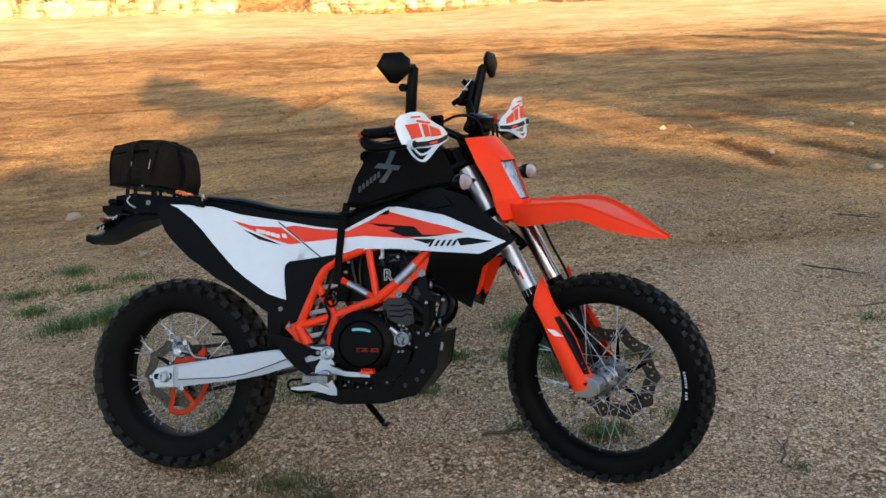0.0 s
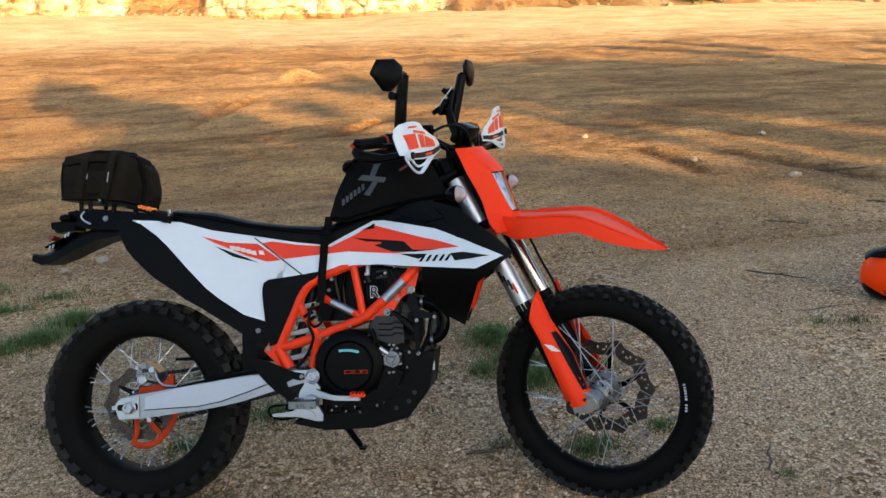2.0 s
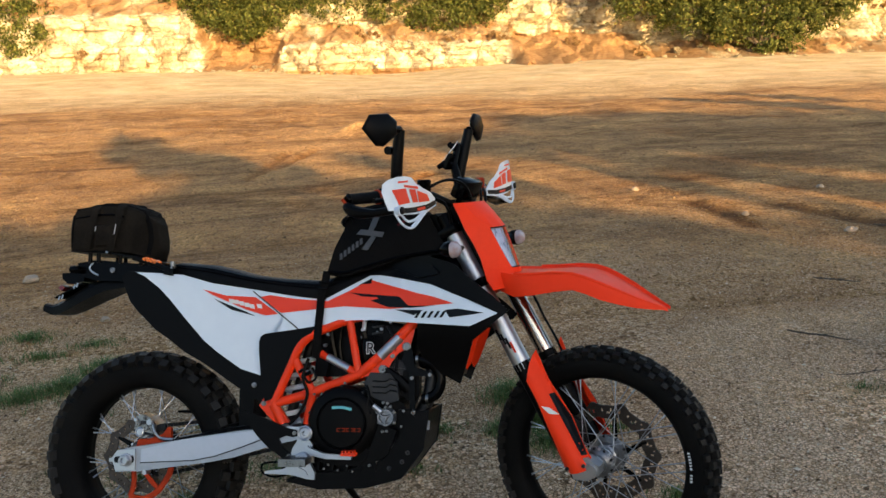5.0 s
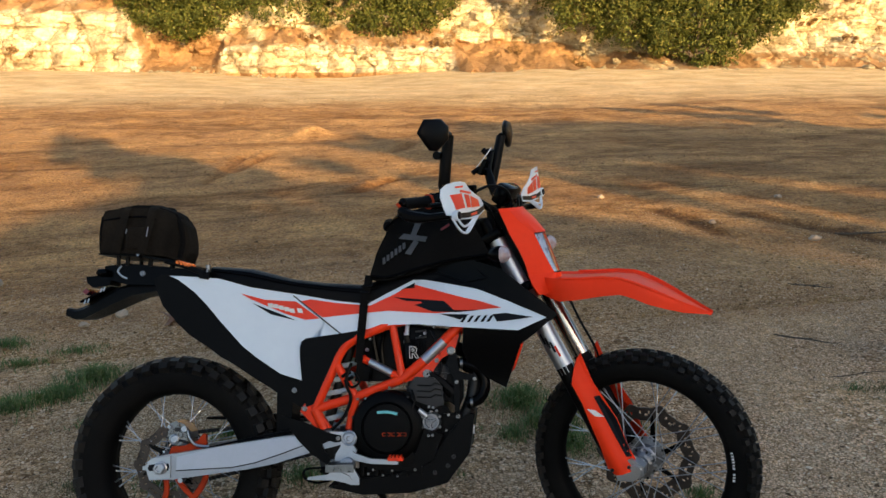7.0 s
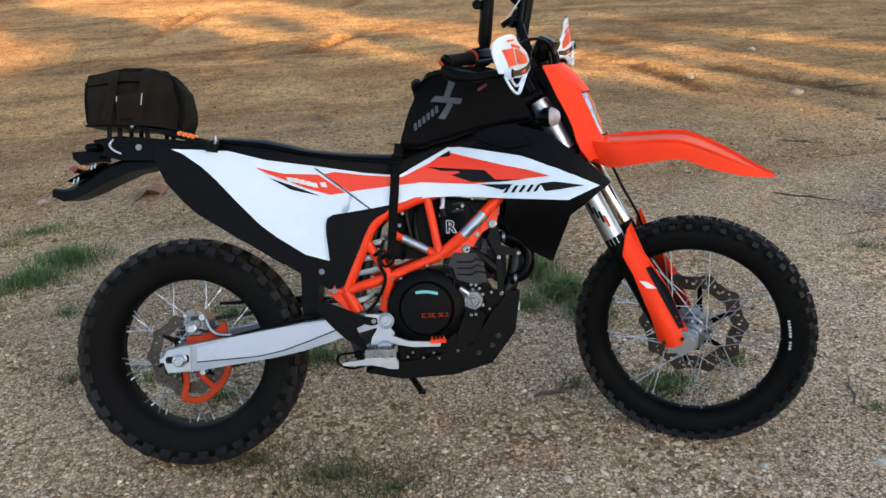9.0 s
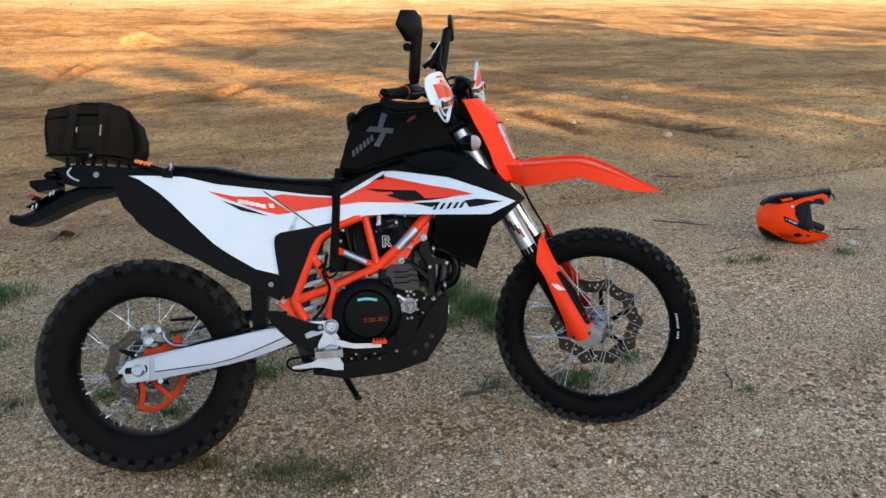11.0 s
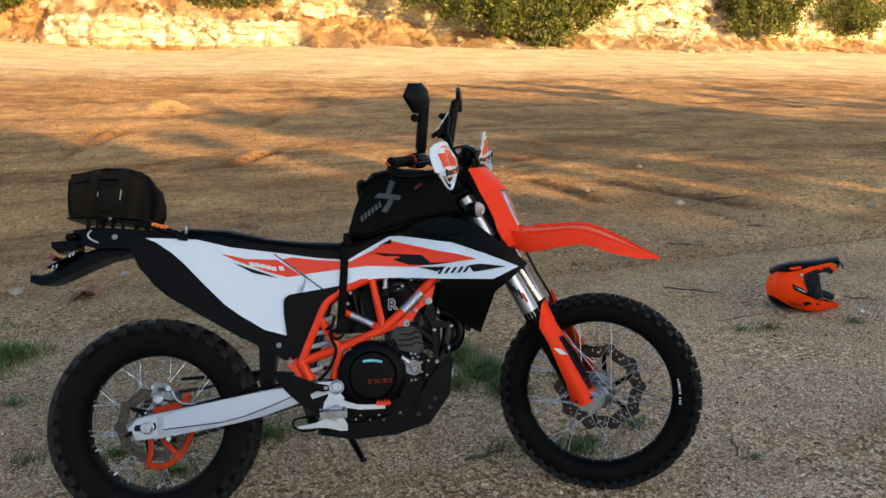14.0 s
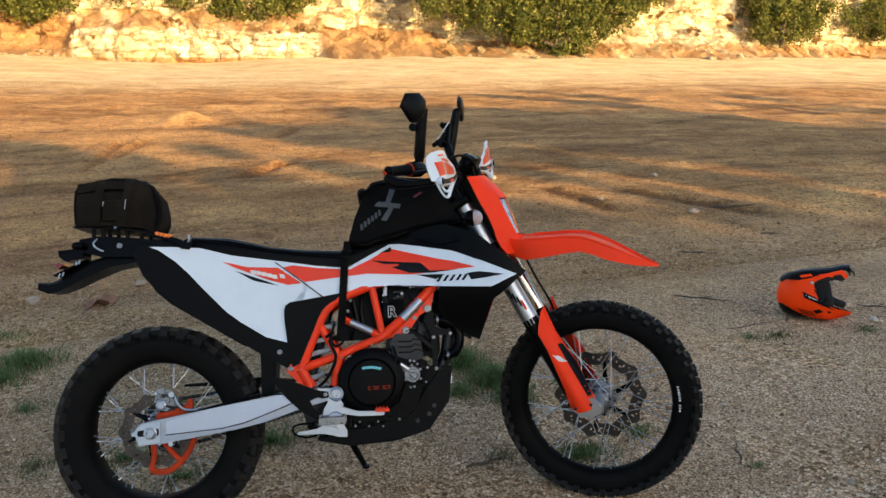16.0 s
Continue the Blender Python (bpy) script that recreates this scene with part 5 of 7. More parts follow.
# fender
FEN = [(1.13, 0.93, 0.06, 0.02), (1.20, 0.935, 0.075, 0.035), (1.245, 0.937, 0.095, 0.055), (1.30, 0.933, 0.120, 0.068), (1.36, 0.933, 0.127, 0.062), (1.43, 0.936, 0.124, 0.055), (1.488, 0.932, 0.120, 0.046), (1.525, 0.920, 0.116, 0.046), (1.565, 0.902, 0.106, 0.047), (1.61, 0.880, 0.090, 0.040), (1.66, 0.853, 0.066, 0.028), (1.70, 0.833, 0.042, 0.015), (1.735, 0.817, 0.018, 0.004)]
fb, rings = bmesh.new(), []
for x, z, w, d in FEN:
    half = [(w, z - d), (w * 0.985, z - d * 0.5), (w * 0.955, z - d * 0.14), (w * 0.93, z), (w * 0.86, z - 0.003), (w * 0.80, z - 0.007), (w * 0.4, z - 0.005), (0, z - 0.003)]
    sec = [(-y, q) for y, q in half] + half[-2::-1]
    rings.append([fb.verts.new((x, y, zz)) for y, zz in sec])
for a, b in zip(rings, rings[1:]):
    for i in range(len(a) - 1):
        fb.faces.new((a[i], a[i + 1], b[i + 1], b[i]))
fender_front = turning("front_fender", fb, "orange", "orange plastic front fender", thick=0.003, smooth=22)
for s in (-1, 1):
    part("fender_lip", tube([(x, s * w * 0.925, z + 0.0015) for x, z, w, d in FEN[3:]], [0.005] * 6 + [0.004, 0.003, 0.002, 0.0015], 8), M["orange"], fender_front, "raised edge of the fender")

# headlight mask
# height, how far its middle line sits to the right, then half widths and how far forward
ROW = [(1.160, -0.036, (0.105, 1.122), (0.075, 1.140), (0.045, 1.150), (0.0, 1.155)), (1.120, -0.036, (0.105, 1.140), (0.075, 1.176), (0.048, 1.190), (0.0, 1.196)), (1.078, -0.036, (0.106, 1.158), (0.052, 1.217), (0.044, 1.224), (0.0, 1.233)), (1.030, -0.032, (0.100, 1.180), (0.046, 1.236), (0.038, 1.245), (0.0, 1.254)),
       (0.985, -0.027, (0.098, 1.197), (0.038, 1.252), (0.031, 1.259), (0.0, 1.267)), (0.950, -0.022, (0.105, 1.206), (0.028, 1.265), (0.021, 1.271), (0.0, 1.278)), (0.918, -0.018, (0.122, 1.222), (0.070, 1.256), (0.04, 1.268), (0.0, 1.274)), (0.890, -0.013, (0.140, 1.248), (0.09, 1.262), (0.05, 1.268), (0.0, 1.272))]
mk_ = bmesh.new()
grid = []
for z, mid_y, *cols in ROW:
    line = [(mid_y - y, x, z) for y, x in cols] + [(mid_y + y, x, z) for y, x in cols[-2::-1]]
    grid.append([mk_.verts.new((x, y, zz)) for y, x, zz in line])
for j in range(len(grid) - 1):
    for i in range(6):
        if 2 <= j <= 4 and 1 <= i <= 4:
            continue
        mk_.faces.new((grid[j][i], grid[j][i + 1], grid[j + 1][i + 1], grid[j + 1][i]))
mask = turning("headlight_mask", mk_, "orange", "orange plastic headlight mask", thick=0.004, smooth=14)
ln, lg = bmesh.new(), []
for z, mid_y, *cols in ROW[2:6]:
    c = cols[1:]
    line = [(mid_y - y * 0.985, x, z) for y, x in c] + [(mid_y + y * 0.985, x, z) for y, x in c[-2::-1]]
    lg.append([ln.verts.new((x - 0.003, y, zz)) for y, x, zz in line])
for a, b in zip(lg, lg[1:]):
    for i in range(len(a) - 1):
        ln.faces.new((a[i], a[i + 1], b[i + 1], b[i]))
lens = part("headlight_lens", ln, M["clear"], mask, "clear headlight lens", smooth=60)
lens.visible_shadow = False
rim_line = [(cols[1][1] - 0.001, mid_y - cols[1][0], z) for z, mid_y, *cols in ROW[2:6]]
part("lens_rim", tube(rim_line, 0.0026, 6), M["ink"], mask, "black rim of the lens")
part("lens_rim", tube([(x, mid_y + d, ROW[2][0]) for x, mid_y, d in ((1.217, -0.036, -0.052), (1.224, -0.036, -0.044), (1.233, -0.036, 0.0), (1.224, -0.036, 0.044))], 0.0022, 6), M["ink"], mask)
part("lens_rim", tube([(x, mid_y + d, ROW[5][0]) for x, mid_y, d in ((1.265, -0.022, -0.028), (1.271, -0.022, -0.021), (1.278, -0.022, 0.0), (1.271, -0.022, 0.021))], 0.0026, 6), M["ink"], mask)
rf, rg = bmesh.new(), []
for k, (z, mid_y, *cols) in enumerate(ROW[2:6]):
    c = cols[1:]
    line = [(mid_y - y * 0.985, x, z) for y, x in c] + [(mid_y + y * 0.985, x, z) for y, x in c[-2::-1]]
    rg.append([rf.verts.new((x - 0.007 - (0.008 if i in (1, 3) else 0.004 if i == 2 else 0) - 0.004 * (k in (1, 2)), y, zz)) for i, (y, x, zz) in enumerate(line)])
for a, b in zip(rg, rg[1:]):
    for i in range(len(a) - 1):
        rf.faces.new((a[i], a[i + 1], b[i + 1], b[i]))
part("reflector", rf, M["reflector"], mask, "silvered headlight reflector", smooth=0)
turning("mask_backing", rounded_bar([(1.08, 1.15), (1.118, 1.15), (1.160, 1.06), (1.195, 0.96), (1.19, 0.90), (1.155, 0.93), (1.13, 1.0), (1.10, 1.07)], -0.095, 0.05, 0.01), "black", "black instrument and lamp housing")
for s in (-1, 1):
    sg = turning("front_indicator", tube([(1.13, 0.11 * s, 1.02), (1.14, 0.17 * s, 1.022), (1.15, 0.205 * s, 1.024)], [0.008, 0.009, 0.014], 12), "gloss", "front turn signal with a clear lens")
    part("indicator_body", lathe(bmesh.new(), [(1.115, 0.006), (1.125, 0.018), (1.145, 0.0255), (1.163, 0.027)], 20, (0, 0.235 * s, 1.025), "x"), M["gloss"], sg)
    part("indicator_lens", lathe(bmesh.new(), [(1.163, 0.026), (1.175, 0.024), (1.186, 0.014), (1.189, 0.004)], 20, (0, 0.235 * s, 1.025), "x"), M["lens"], sg, "clear lens")

# handlebar and controls
BAR = [(0.945, 0.445, 1.195), (1.000, 0.30, 1.198), (1.045, 0.17, 1.195), (1.068, 0.10, 1.17), (1.075, 0.05, 1.155)]
bar = turning("handlebar", tube(spline([(x, -y, z) for x, y, z in BAR] + [(x, y, z) for x, y, z in BAR[::-1]], 5), 0.0125, 14), "black", "black handlebar with orange collars")
part("bar_clamp", rounded_bar([(1.045, 1.115), (1.045, 1.172), (1.095, 1.172), (1.095, 1.115)], -0.045, 0.045, 0.01), M["gloss"], bar, "black bar clamp")
ip = bmesh.new()
block(ip, (1.10, 0, 1.205), (0.05, 0.12, 0.07), (0, 30, 0))
part("instrument", rounded(ip, 0.012), M["gloss"], bar, "black instrument display")


def along(t, s):
    a, b = Vector(BAR[0]), Vector(BAR[1])
    p = a.lerp(b, t)
    return Vector((p.x, p.y * s, p.z))


for s in (-1, 1):
    part("grip", tube([along(t, s) for t in (0.02, 0.05, 0.3, 0.5, 0.66)], [0.018, 0.0165, 0.0165, 0.017, 0.019], 16), M["rubber"], bar, "black rubber grip")
    part("collar", tube([along(0.66, s), along(0.70, s)], 0.0225, 18), M["shaded"], bar, "orange grip collar")
    part("bar_end", tube([along(-0.04, s), along(0.02, s)], [0.011, 0.014], 12), M["gloss"], bar)
    part("switch_housing", tube([along(0.71, s), along(0.76, s), along(1.02, s), along(1.15, s)], [0.018, 0.025, 0.027, 0.020], 14), M["gloss"], bar)
    part("lever", tube(spline([(1.055, 0.22 * s, 1.19), (1.06, 0.30 * s, 1.192), (1.04, 0.38 * s, 1.188), (1.025, 0.43 * s, 1.186)], 5), [0.009, 0.008, 0.007, 0.007], 8), M["black"], bar)
    part("lever_perch", tube([(1.03, 0.20 * s, 1.195), (1.06, 0.235 * s, 1.193)], 0.016, 10), M["amber"] if s > 0 else M["gloss"], bar)
    part("reservoir", lathe(bmesh.new(), [(1.19, 0.018), (1.235, 0.022), (1.24, 0.018)], 16, (1.05, 0.185 * s, 0), "z"), M["shaded"] if s > 0 else M["gloss"], bar, "orange fluid reservoir" if s > 0 else "")
    # the two hand guards sit at slightly different angles on the bar
    dy, dz, tip = (0.0, 0.0, 0.0) if s < 0 else (-0.09, 0.035, 0.16)
    GUARD = [(0.462, 1.208), (0.458, 1.230), (0.443, 1.243), (0.415, 1.249), (0.380, 1.250), (0.348, 1.246), (0.325, 1.227), (0.285, 1.211), (0.25, 1.201), (0.222, 1.182), (0.224, 1.167), (0.287, 1.161), (0.36, 1.156), (0.43, 1.154), (0.453, 1.156), (0.458, 1.178)]

    def face(y, z, lift=0.0):
        x = 1.117 - 0.10 * (z - 1.11) - 2.0 * max(0, y - 0.37) ** 2 - 0.5 * max(0, y - 0.432) - 0.9 * max(0, 0.30 - y) ** 2 + lift
        return Vector((x, (y + dy) * s, z + dz + tip * (y - 0.33)))

    def guard_sheet(outline, lift=0.0):
        """A sheet that follows the guard's curve."""
        bm = bmesh.new()
        f0 = bm.faces.new([bm.verts.new((0, y, z)) for y, z in outline])
        bmesh.ops.triangulate(bm, faces=[f0])
        for _ in range(4):
            bmesh.ops.subdivide_edges(bm, edges=[e for e in bm.edges if e.calc_length() > 0.012], cuts=1)
            bmesh.ops.triangulate(bm, faces=[q for q in bm.faces if len(q.verts) > 3])
        for v in bm.verts:
            v.co = face(v.co.y, v.co.z, lift)
        return bm
    g = guard_sheet(GUARD)
    hg = turning("hand_guard", g, "white", "white plastic hand guard with orange graphics", thick=0.004)
    for q in ([(0.441, 1.213), (0.388, 1.216), (0.378, 1.174), (0.428, 1.170)], [(0.394, 1.226), (0.322, 1.219), (0.322, 1.212), (0.394, 1.219)], [(0.372, 1.213), (0.338, 1.211), (0.334, 1.174), (0.362, 1.174)],
              [(0.330, 1.208), (0.274, 1.194), (0.266, 1.175), (0.328, 1.173)], [(0.418, 1.236), (0.372, 1.238), (0.372, 1.233), (0.418, 1.231)]):
        o = guard_sheet(q, 0.0034)
        part("guard_graphic", o, M["decal"], hg, "orange emblem shape", thick=0.001)
    band = [(0.437, 1.160), (0.36, 1.160), (0.287, 1.165), (0.226, 1.176), (0.224, 1.164), (0.285, 1.150), (0.36, 1.145), (0.43, 1.146)]
    o = guard_sheet(band, 0.0005)
    part("guard_slot", o, M["ink"], hg, "black vent band", thick=0.006)
    for q in ([(0.345, 1.156), (0.30, 1.160), (0.30, 1.153), (0.345, 1.149)],):
        o = guard_sheet(q, 0.0045)
        part("guard_graphic", o, M["decal"], hg, thick=0.001)
    part("guard_edge", tube([face(y, z) for y, z in ((0.44, 1.146), (0.36, 1.143), (0.285, 1.147), (0.222, 1.162))], 0.0035, 8), M["white"], hg)
    for loop in (((0.440, 1.148), (0.430, 1.124), (0.412, 1.108), (0.390, 1.102), (0.362, 1.108), (0.31, 1.135), (0.265, 1.155), (0.222, 1.168)), ((0.425, 1.146), (0.402, 1.124), (0.380, 1.122), (0.345, 1.130), (0.30, 1.152)), ((0.385, 1.104), (0.345, 1.125), (0.28, 1.158))):
        part("guard_rib", tube(spline([face(y, z) for y, z in loop], 5), 0.0036, 8), M["white"], hg)
    bc = face(0.428, 1.154)
    b = lathe(bmesh.new(), [(bc.x - 0.006, 0.012), (bc.x + 0.013, 0.011), (bc.x + 0.015, 0.006)], 16, (0, bc.y, bc.z), "x")
    part("guard_bolt", b, M["ink"], hg)
    b = lathe(bmesh.new(), [(bc.x - 0.007, 0.0155), (bc.x + 0.010, 0.0155)], 16, (0, bc.y, bc.z), "x")
    part("bolt_ring", b, M["white"], hg)
    part("guard_mount", tube(spline([Vector((1.02, 0.25 * s, 1.185)), Vector((1.06, 0.26 * s, 1.17)), face(0.31, 1.158) - Vector((0.006, 0, 0))], 4), 0.007, 8), M["black"], hg)
    part("guard_stay", tube(spline([Vector((0.940, 0.452 * s, 1.180)), Vector((0.97, 0.452 * s, 1.160)), Vector((1.02, (0.445 + dy * 0.6) * s, 1.152)), Vector((1.06, (0.435 + dy) * s, 1.154)), Vector((1.088, (0.428 + dy) * s, 1.156))], 4), [0.011, 0.014, 0.017, 0.018, 0.018, 0.018, 0.017, 0.016, 0.014, 0.012], 10), M["black"], hg, "black bar-end stay")
    part("stay_end", tube([(0.934, 0.456 * s, 1.197), (0.950, 0.453 * s, 1.176)], [0.0045, 0.0055], 10), M["shaded"], hg, "orange stay end")
    if s < 0:
        line = [(0.993, -0.256, 1.215), (0.994, -0.256, 1.24), (1.004, -0.256, 1.31), (1.018, -0.252, 1.395)]
        mid, across = Vector((1.016, -0.358, 1.392)), Vector((0.42, 0.9, 0))
    else:
        line = [(0.990, 0.17, 1.205), (0.986, 0.163, 1.245), (1.000, 0.185, 1.33), (1.014, 0.207, 1.41)]
        mid, across = Vector((1.014, 0.268, 1.422)), Vector((0.14, -0.99, 0))
    out = Vector((across.y, -across.x, 0)) if across.y > 0 else Vector((-across.y, across.x, 0))
    st = turning("mirror", tube(line, [0.012, 0.0185, 0.0185, 0.0165], 14), "black", "black folding mirror on a thick stalk")
    part("mirror_joint", lathe(bmesh.new(), [(-0.02, 0.013), (0.02, 0.013)], 14, Vector(line[2]) + Vector((-0.02, 0, 0.025)), "y"), M["black"], st)
    part("mirror_joint", tube([line[3], Vector(line[3]).lerp(mid, 0.4)], 0.012, 12), M["black"], st)
    hx, n = bmesh.new(), 7
    ol = [(-0.062, 0.004), (-0.034, 0.044), (0.030, 0.047), (0.060, 0.024), (0.057, -0.016), (0.008, -0.050), (-0.020, -0.047)]
    for y0, sc in ((-0.005, 0.92), (0.001, 1.0), (0.006, 0.97), (0.011, 0.82)):
        for a, z in ol:
            hx.verts.new(mid + across * a * sc + out * y0 + Vector((0, 0, z * sc)))
    hx.verts.ensure_lookup_table()
    for j in range(3):
        for i in range(n):
            hx.faces.new((hx.verts[j * n + i], hx.verts[j * n + (i + 1) % n], hx.verts[(j + 1) * n + (i + 1) % n], hx.verts[(j + 1) * n + i]))
    hx.faces.new([hx.verts[3 * n + i] for i in range(n)])
    part("mirror_shell", hx, M["black"], st, "black mirror housing", smooth=50)
    mg = bmesh.new()
    mg.faces.new([mg.verts.new(mid + across * a * 0.9 - out * 0.0048 + Vector((0, 0, z * 0.9))) for a, z in ol])
    part("mirror_glass", mg, M["mirror"], st, thick=0.002)
# black block added to fill the see-through gap behind the steering head
filler = rounded(prism(bmesh.new(), [(0.985, 0.955), (0.985, 1.085), (1.00, 1.125), (1.04, 1.132), (1.075, 1.10), (1.11, 0.98), (1.11, 0.93), (1.05, 0.92)], -0.112, 0.10), 0.016)
turning("gap_filler", filler, "black", "black filler block added behind the steering head")
# phone holder on the bar
ph = turning("phone_holder", tube([(1.03, 0.11, 1.18), (1.0, 0.125, 1.24), (0.985, 0.135, 1.29)], [0.013, 0.016, 0.014], 12), "gloss", "black folding phone holder with a thin cable")
for a, b, r in (((0.985, 0.135, 1.29), (0.965, 0.11, 1.30), 0.010), ((0.985, 0.135, 1.29), (0.99, 0.165, 1.355), 0.012), ((0.965, 0.11, 1.30), (0.945, 0.092, 1.283), 0.009), ((0.985, 0.15, 1.345), (0.965, 0.145, 1.365), 0.010)):
    part("holder_arm", tube([a, b], r, 10), M["gloss"], ph)
part("holder_pad", rounded_bar([(0.955, 1.285), (0.985, 1.33), (0.995, 1.32), (0.968, 1.275)], 0.10, 0.16, 0.006), M["gloss"], ph)
part("holder_cable", tube(spline([(0.945, 0.095, 1.285), (0.96, 0.11, 1.31), (0.985, 0.14, 1.35), (0.995, 0.155, 1.37)], 4), 0.0018, 6), M["print"], ph)
for k, pts in enumerate(([(1.02, -0.20, 1.19), (1.09, -0.12, 1.235), (1.13, -0.05, 1.20), (1.13, -0.03, 1.06), (1.13, -0.05, 0.95)], [(1.02, 0.18, 1.19), (1.07, 0.13, 1.215), (1.11, 0.08, 1.19), (1.12, 0.04, 1.10), (1.12, 0.02, 1.0)],
                         [(1.04, -0.19, 1.185), (1.085, -0.14, 1.17), (1.10, -0.12, 1.10), (1.09, -0.11, 1.0)], [(1.04, 0.20, 1.185), (1.08, 0.16, 1.20), (1.11, 0.11, 1.18), (1.12, 0.08, 1.10)], [(1.04, 0.15, 1.21), (1.08, 0.09, 1.235), (1.10, 0.02, 1.22), (1.12, -0.02, 1.13)])):
    turning("control_cable", tube(spline(pts, 7), 0.0048, 8), "black")
kb = bmesh.new()
for q in ((1.045, -0.13, 1.03), (1.052, -0.13, 1.01), (1.03, -0.13, 1.045)):
    bolt(kb, q, 0.006, 0.006)
turning("clamp_bolt", kb, "steel")

# ---- luggage ----
def bag_block(outline, half, taper, base_z, top_z, r, crumple, seed, nose=None):
    bm = prism(bmesh.new(), outline, -half, half)
    for v in bm.verts:
        v.co.y *= 1 - taper * smooth(base_z, top_z, v.co.z)
    rounded(bm, r, 3)
    bmesh.ops.triangulate(bm, faces=bm.faces)
    for _ in range(3):
        bmesh.ops.subdivide_edges(bm, edges=[e for e in bm.edges if e.calc_length() > 0.03], cuts=1)
        bmesh.ops.triangulate(bm, faces=[f for f in bm.faces if len(f.verts) > 3])
    for v in bm.verts:
        if nose:
            v.co.y *= 1 - 0.75 * smooth(nose[0], nose[1], v.co.x) ** 1.6
    bm.normal_update()
    for v in bm.verts:
        k = noise.noise(v.co * 14 + Vector((seed, 0, 0))) * crumple + noise.noise(v.co * 40 + Vector((seed, 3, 0))) * crumple * 0.35
        v.co += v.normal * k
    return bm


tank_bag = new("tank_bag")
tank_bag.matrix_world = BIKE
tagged(tank_bag, "black fabric tank bag strapped over the tank", "bag")
part("bag_body", bag_block([(0.655, 0.925), (0.686, 1.02), (0.705, 1.066), (0.714, 1.105), (0.745, 1.138), (0.825, 1.155), (0.92, 1.145), (0.972, 1.128), (1.008, 1.06), (1.045, 0.985), (0.99, 0.975), (0.913, 0.968), (0.85, 0.955), (0.797, 0.938), (0.719, 0.918)], 0.125, 0.28, 0.93, 1.13, 0.022, 0.006, 3), M["cloth"], tank_bag, smooth=60)
part("bag_lid_roll", tube(spline([(0.716, -0.10, 1.092), (0.712, -0.05, 1.108), (0.711, 0, 1.114), (0.712, 0.05, 1.108), (0.716, 0.10, 1.092)], 5), 0.018, 12), M["cloth"], tank_bag)
part("zip", tube(spline([(0.705, -0.108, 1.085), (0.75, -0.104, 1.122), (0.83, -0.100, 1.135), (0.93, -0.100, 1.122)], 5), 0.004, 8), M["gloss"], tank_bag)
part("base_piping", tube(spline([(0.665, -0.126, 0.932), (0.72, -0.127, 0.928), (0.80, -0.127, 0.95), (0.87, -0.127, 0.968), (0.95, -0.126, 0.982), (1.03, -0.122, 0.992)], 5), 0.005, 8), M["gloss"], tank_bag)


def on_bag(x, z):
    return -0.125 * (1 - 0.28 * smooth(0.93, 1.13, z)) - 0.0065


lx = bmesh.new()
for quad in ([(0.806, 1.112), (0.824, 1.105), (0.800, 1.05), (0.785, 1.056)], [(0.80, 1.046), (0.815, 1.04), (0.79, 0.998), (0.771, 1.002)], [(0.75, 1.052), (0.765, 1.068), (0.842, 1.056), (0.835, 1.040)]):
    lx.faces.new([lx.verts.new((x, on_bag(x, z), z)) for x, z in quad])
part("bag_emblem", lx, M["greyprint"], tank_bag, "grey cross emblem", thick=0.001)
lx = bmesh.new()
for k in range(6):
    x, z = 0.704 + 0.0125 * k, 0.978 + 0.0095 * k
    lx.faces.new([lx.verts.new((a, on_bag(a, b), b)) for a, b in ((x - 0.004, z + 0.010), (x + 0.004, z + 0.014), (x + 0.006, z - 0.006), (x - 0.003, z - 0.010))])
part("bag_lettering", lx, M["greyprint"], tank_bag, "grey lettering bars", thick=0.001)
tg = bmesh.new()
block(tg, (0.90, -0.113, 1.085), (0.032, 0.003, 0.008), (0, -32, 0))
part("bag_tag", tg, M["red"], tank_bag, "small red tag")
for s in (-1, 1):
    pts = [(0.655, 0.11 * s, 0.935), (0.650, 0.118 * s, 0.90), (0.642, 0.128 * s, 0.86), (0.637, 0.130 * s, 0.80), (0.632, 0.130 * s, 0.755), (0.628, 0.128 * s, 0.70), (0.622, 0.125 * s, 0.66)]
    part("strap", tube(spline(pts, 5), 0.013, 8, flat=0.2, up=(0, 1, 0)), M["cloth"], tank_bag, "black webbing strap")
    bk_ = bmesh.new()
    for dz in (0.0, 0.02):
        block(bk_, (0.650 - dz * 0.3, 0.125 * s, 0.90 - dz), (0.034, 0.01, 0.008))
    part("buckle", rounded(bk_, 0.002), M["gloss"], tank_bag)

tail_bag = new("tail_bag")
tail_bag.matrix_world = BIKE
tagged(tail_bag, "black nylon tail bag strapped on the luggage rack", "bag")
part("bag_body", bag_block([(-0.230, 1.026), (-0.233, 1.075), (-0.233, 1.130), (-0.226, 1.156), (-0.200, 1.168), (-0.137, 1.176), (-0.056, 1.172), (-0.006, 1.153), (0.028, 1.118), (0.038, 1.069), (0.034, 1.03), (0.018, 0.998), (-0.02, 1.008), (-0.112, 1.022)], 0.122, 0.10, 1.03, 1.17, 0.018, 0.008, 9, (-0.06, 0.045)), M["cordura"], tail_bag, smooth=60)
part("top_flap", bag_block([(-0.227, 1.150), (-0.227, 1.166), (-0.18, 1.178), (-0.10, 1.186), (-0.05, 1.182), (-0.004, 1.163), (0.004, 1.146), (-0.06, 1.160), (-0.14, 1.160)], 0.108, 0.05, 1.15, 1.18, 0.007, 0.009, 15, (-0.06, 0.03)), M["cloth"], tail_bag, "slack black top flap", smooth=60)
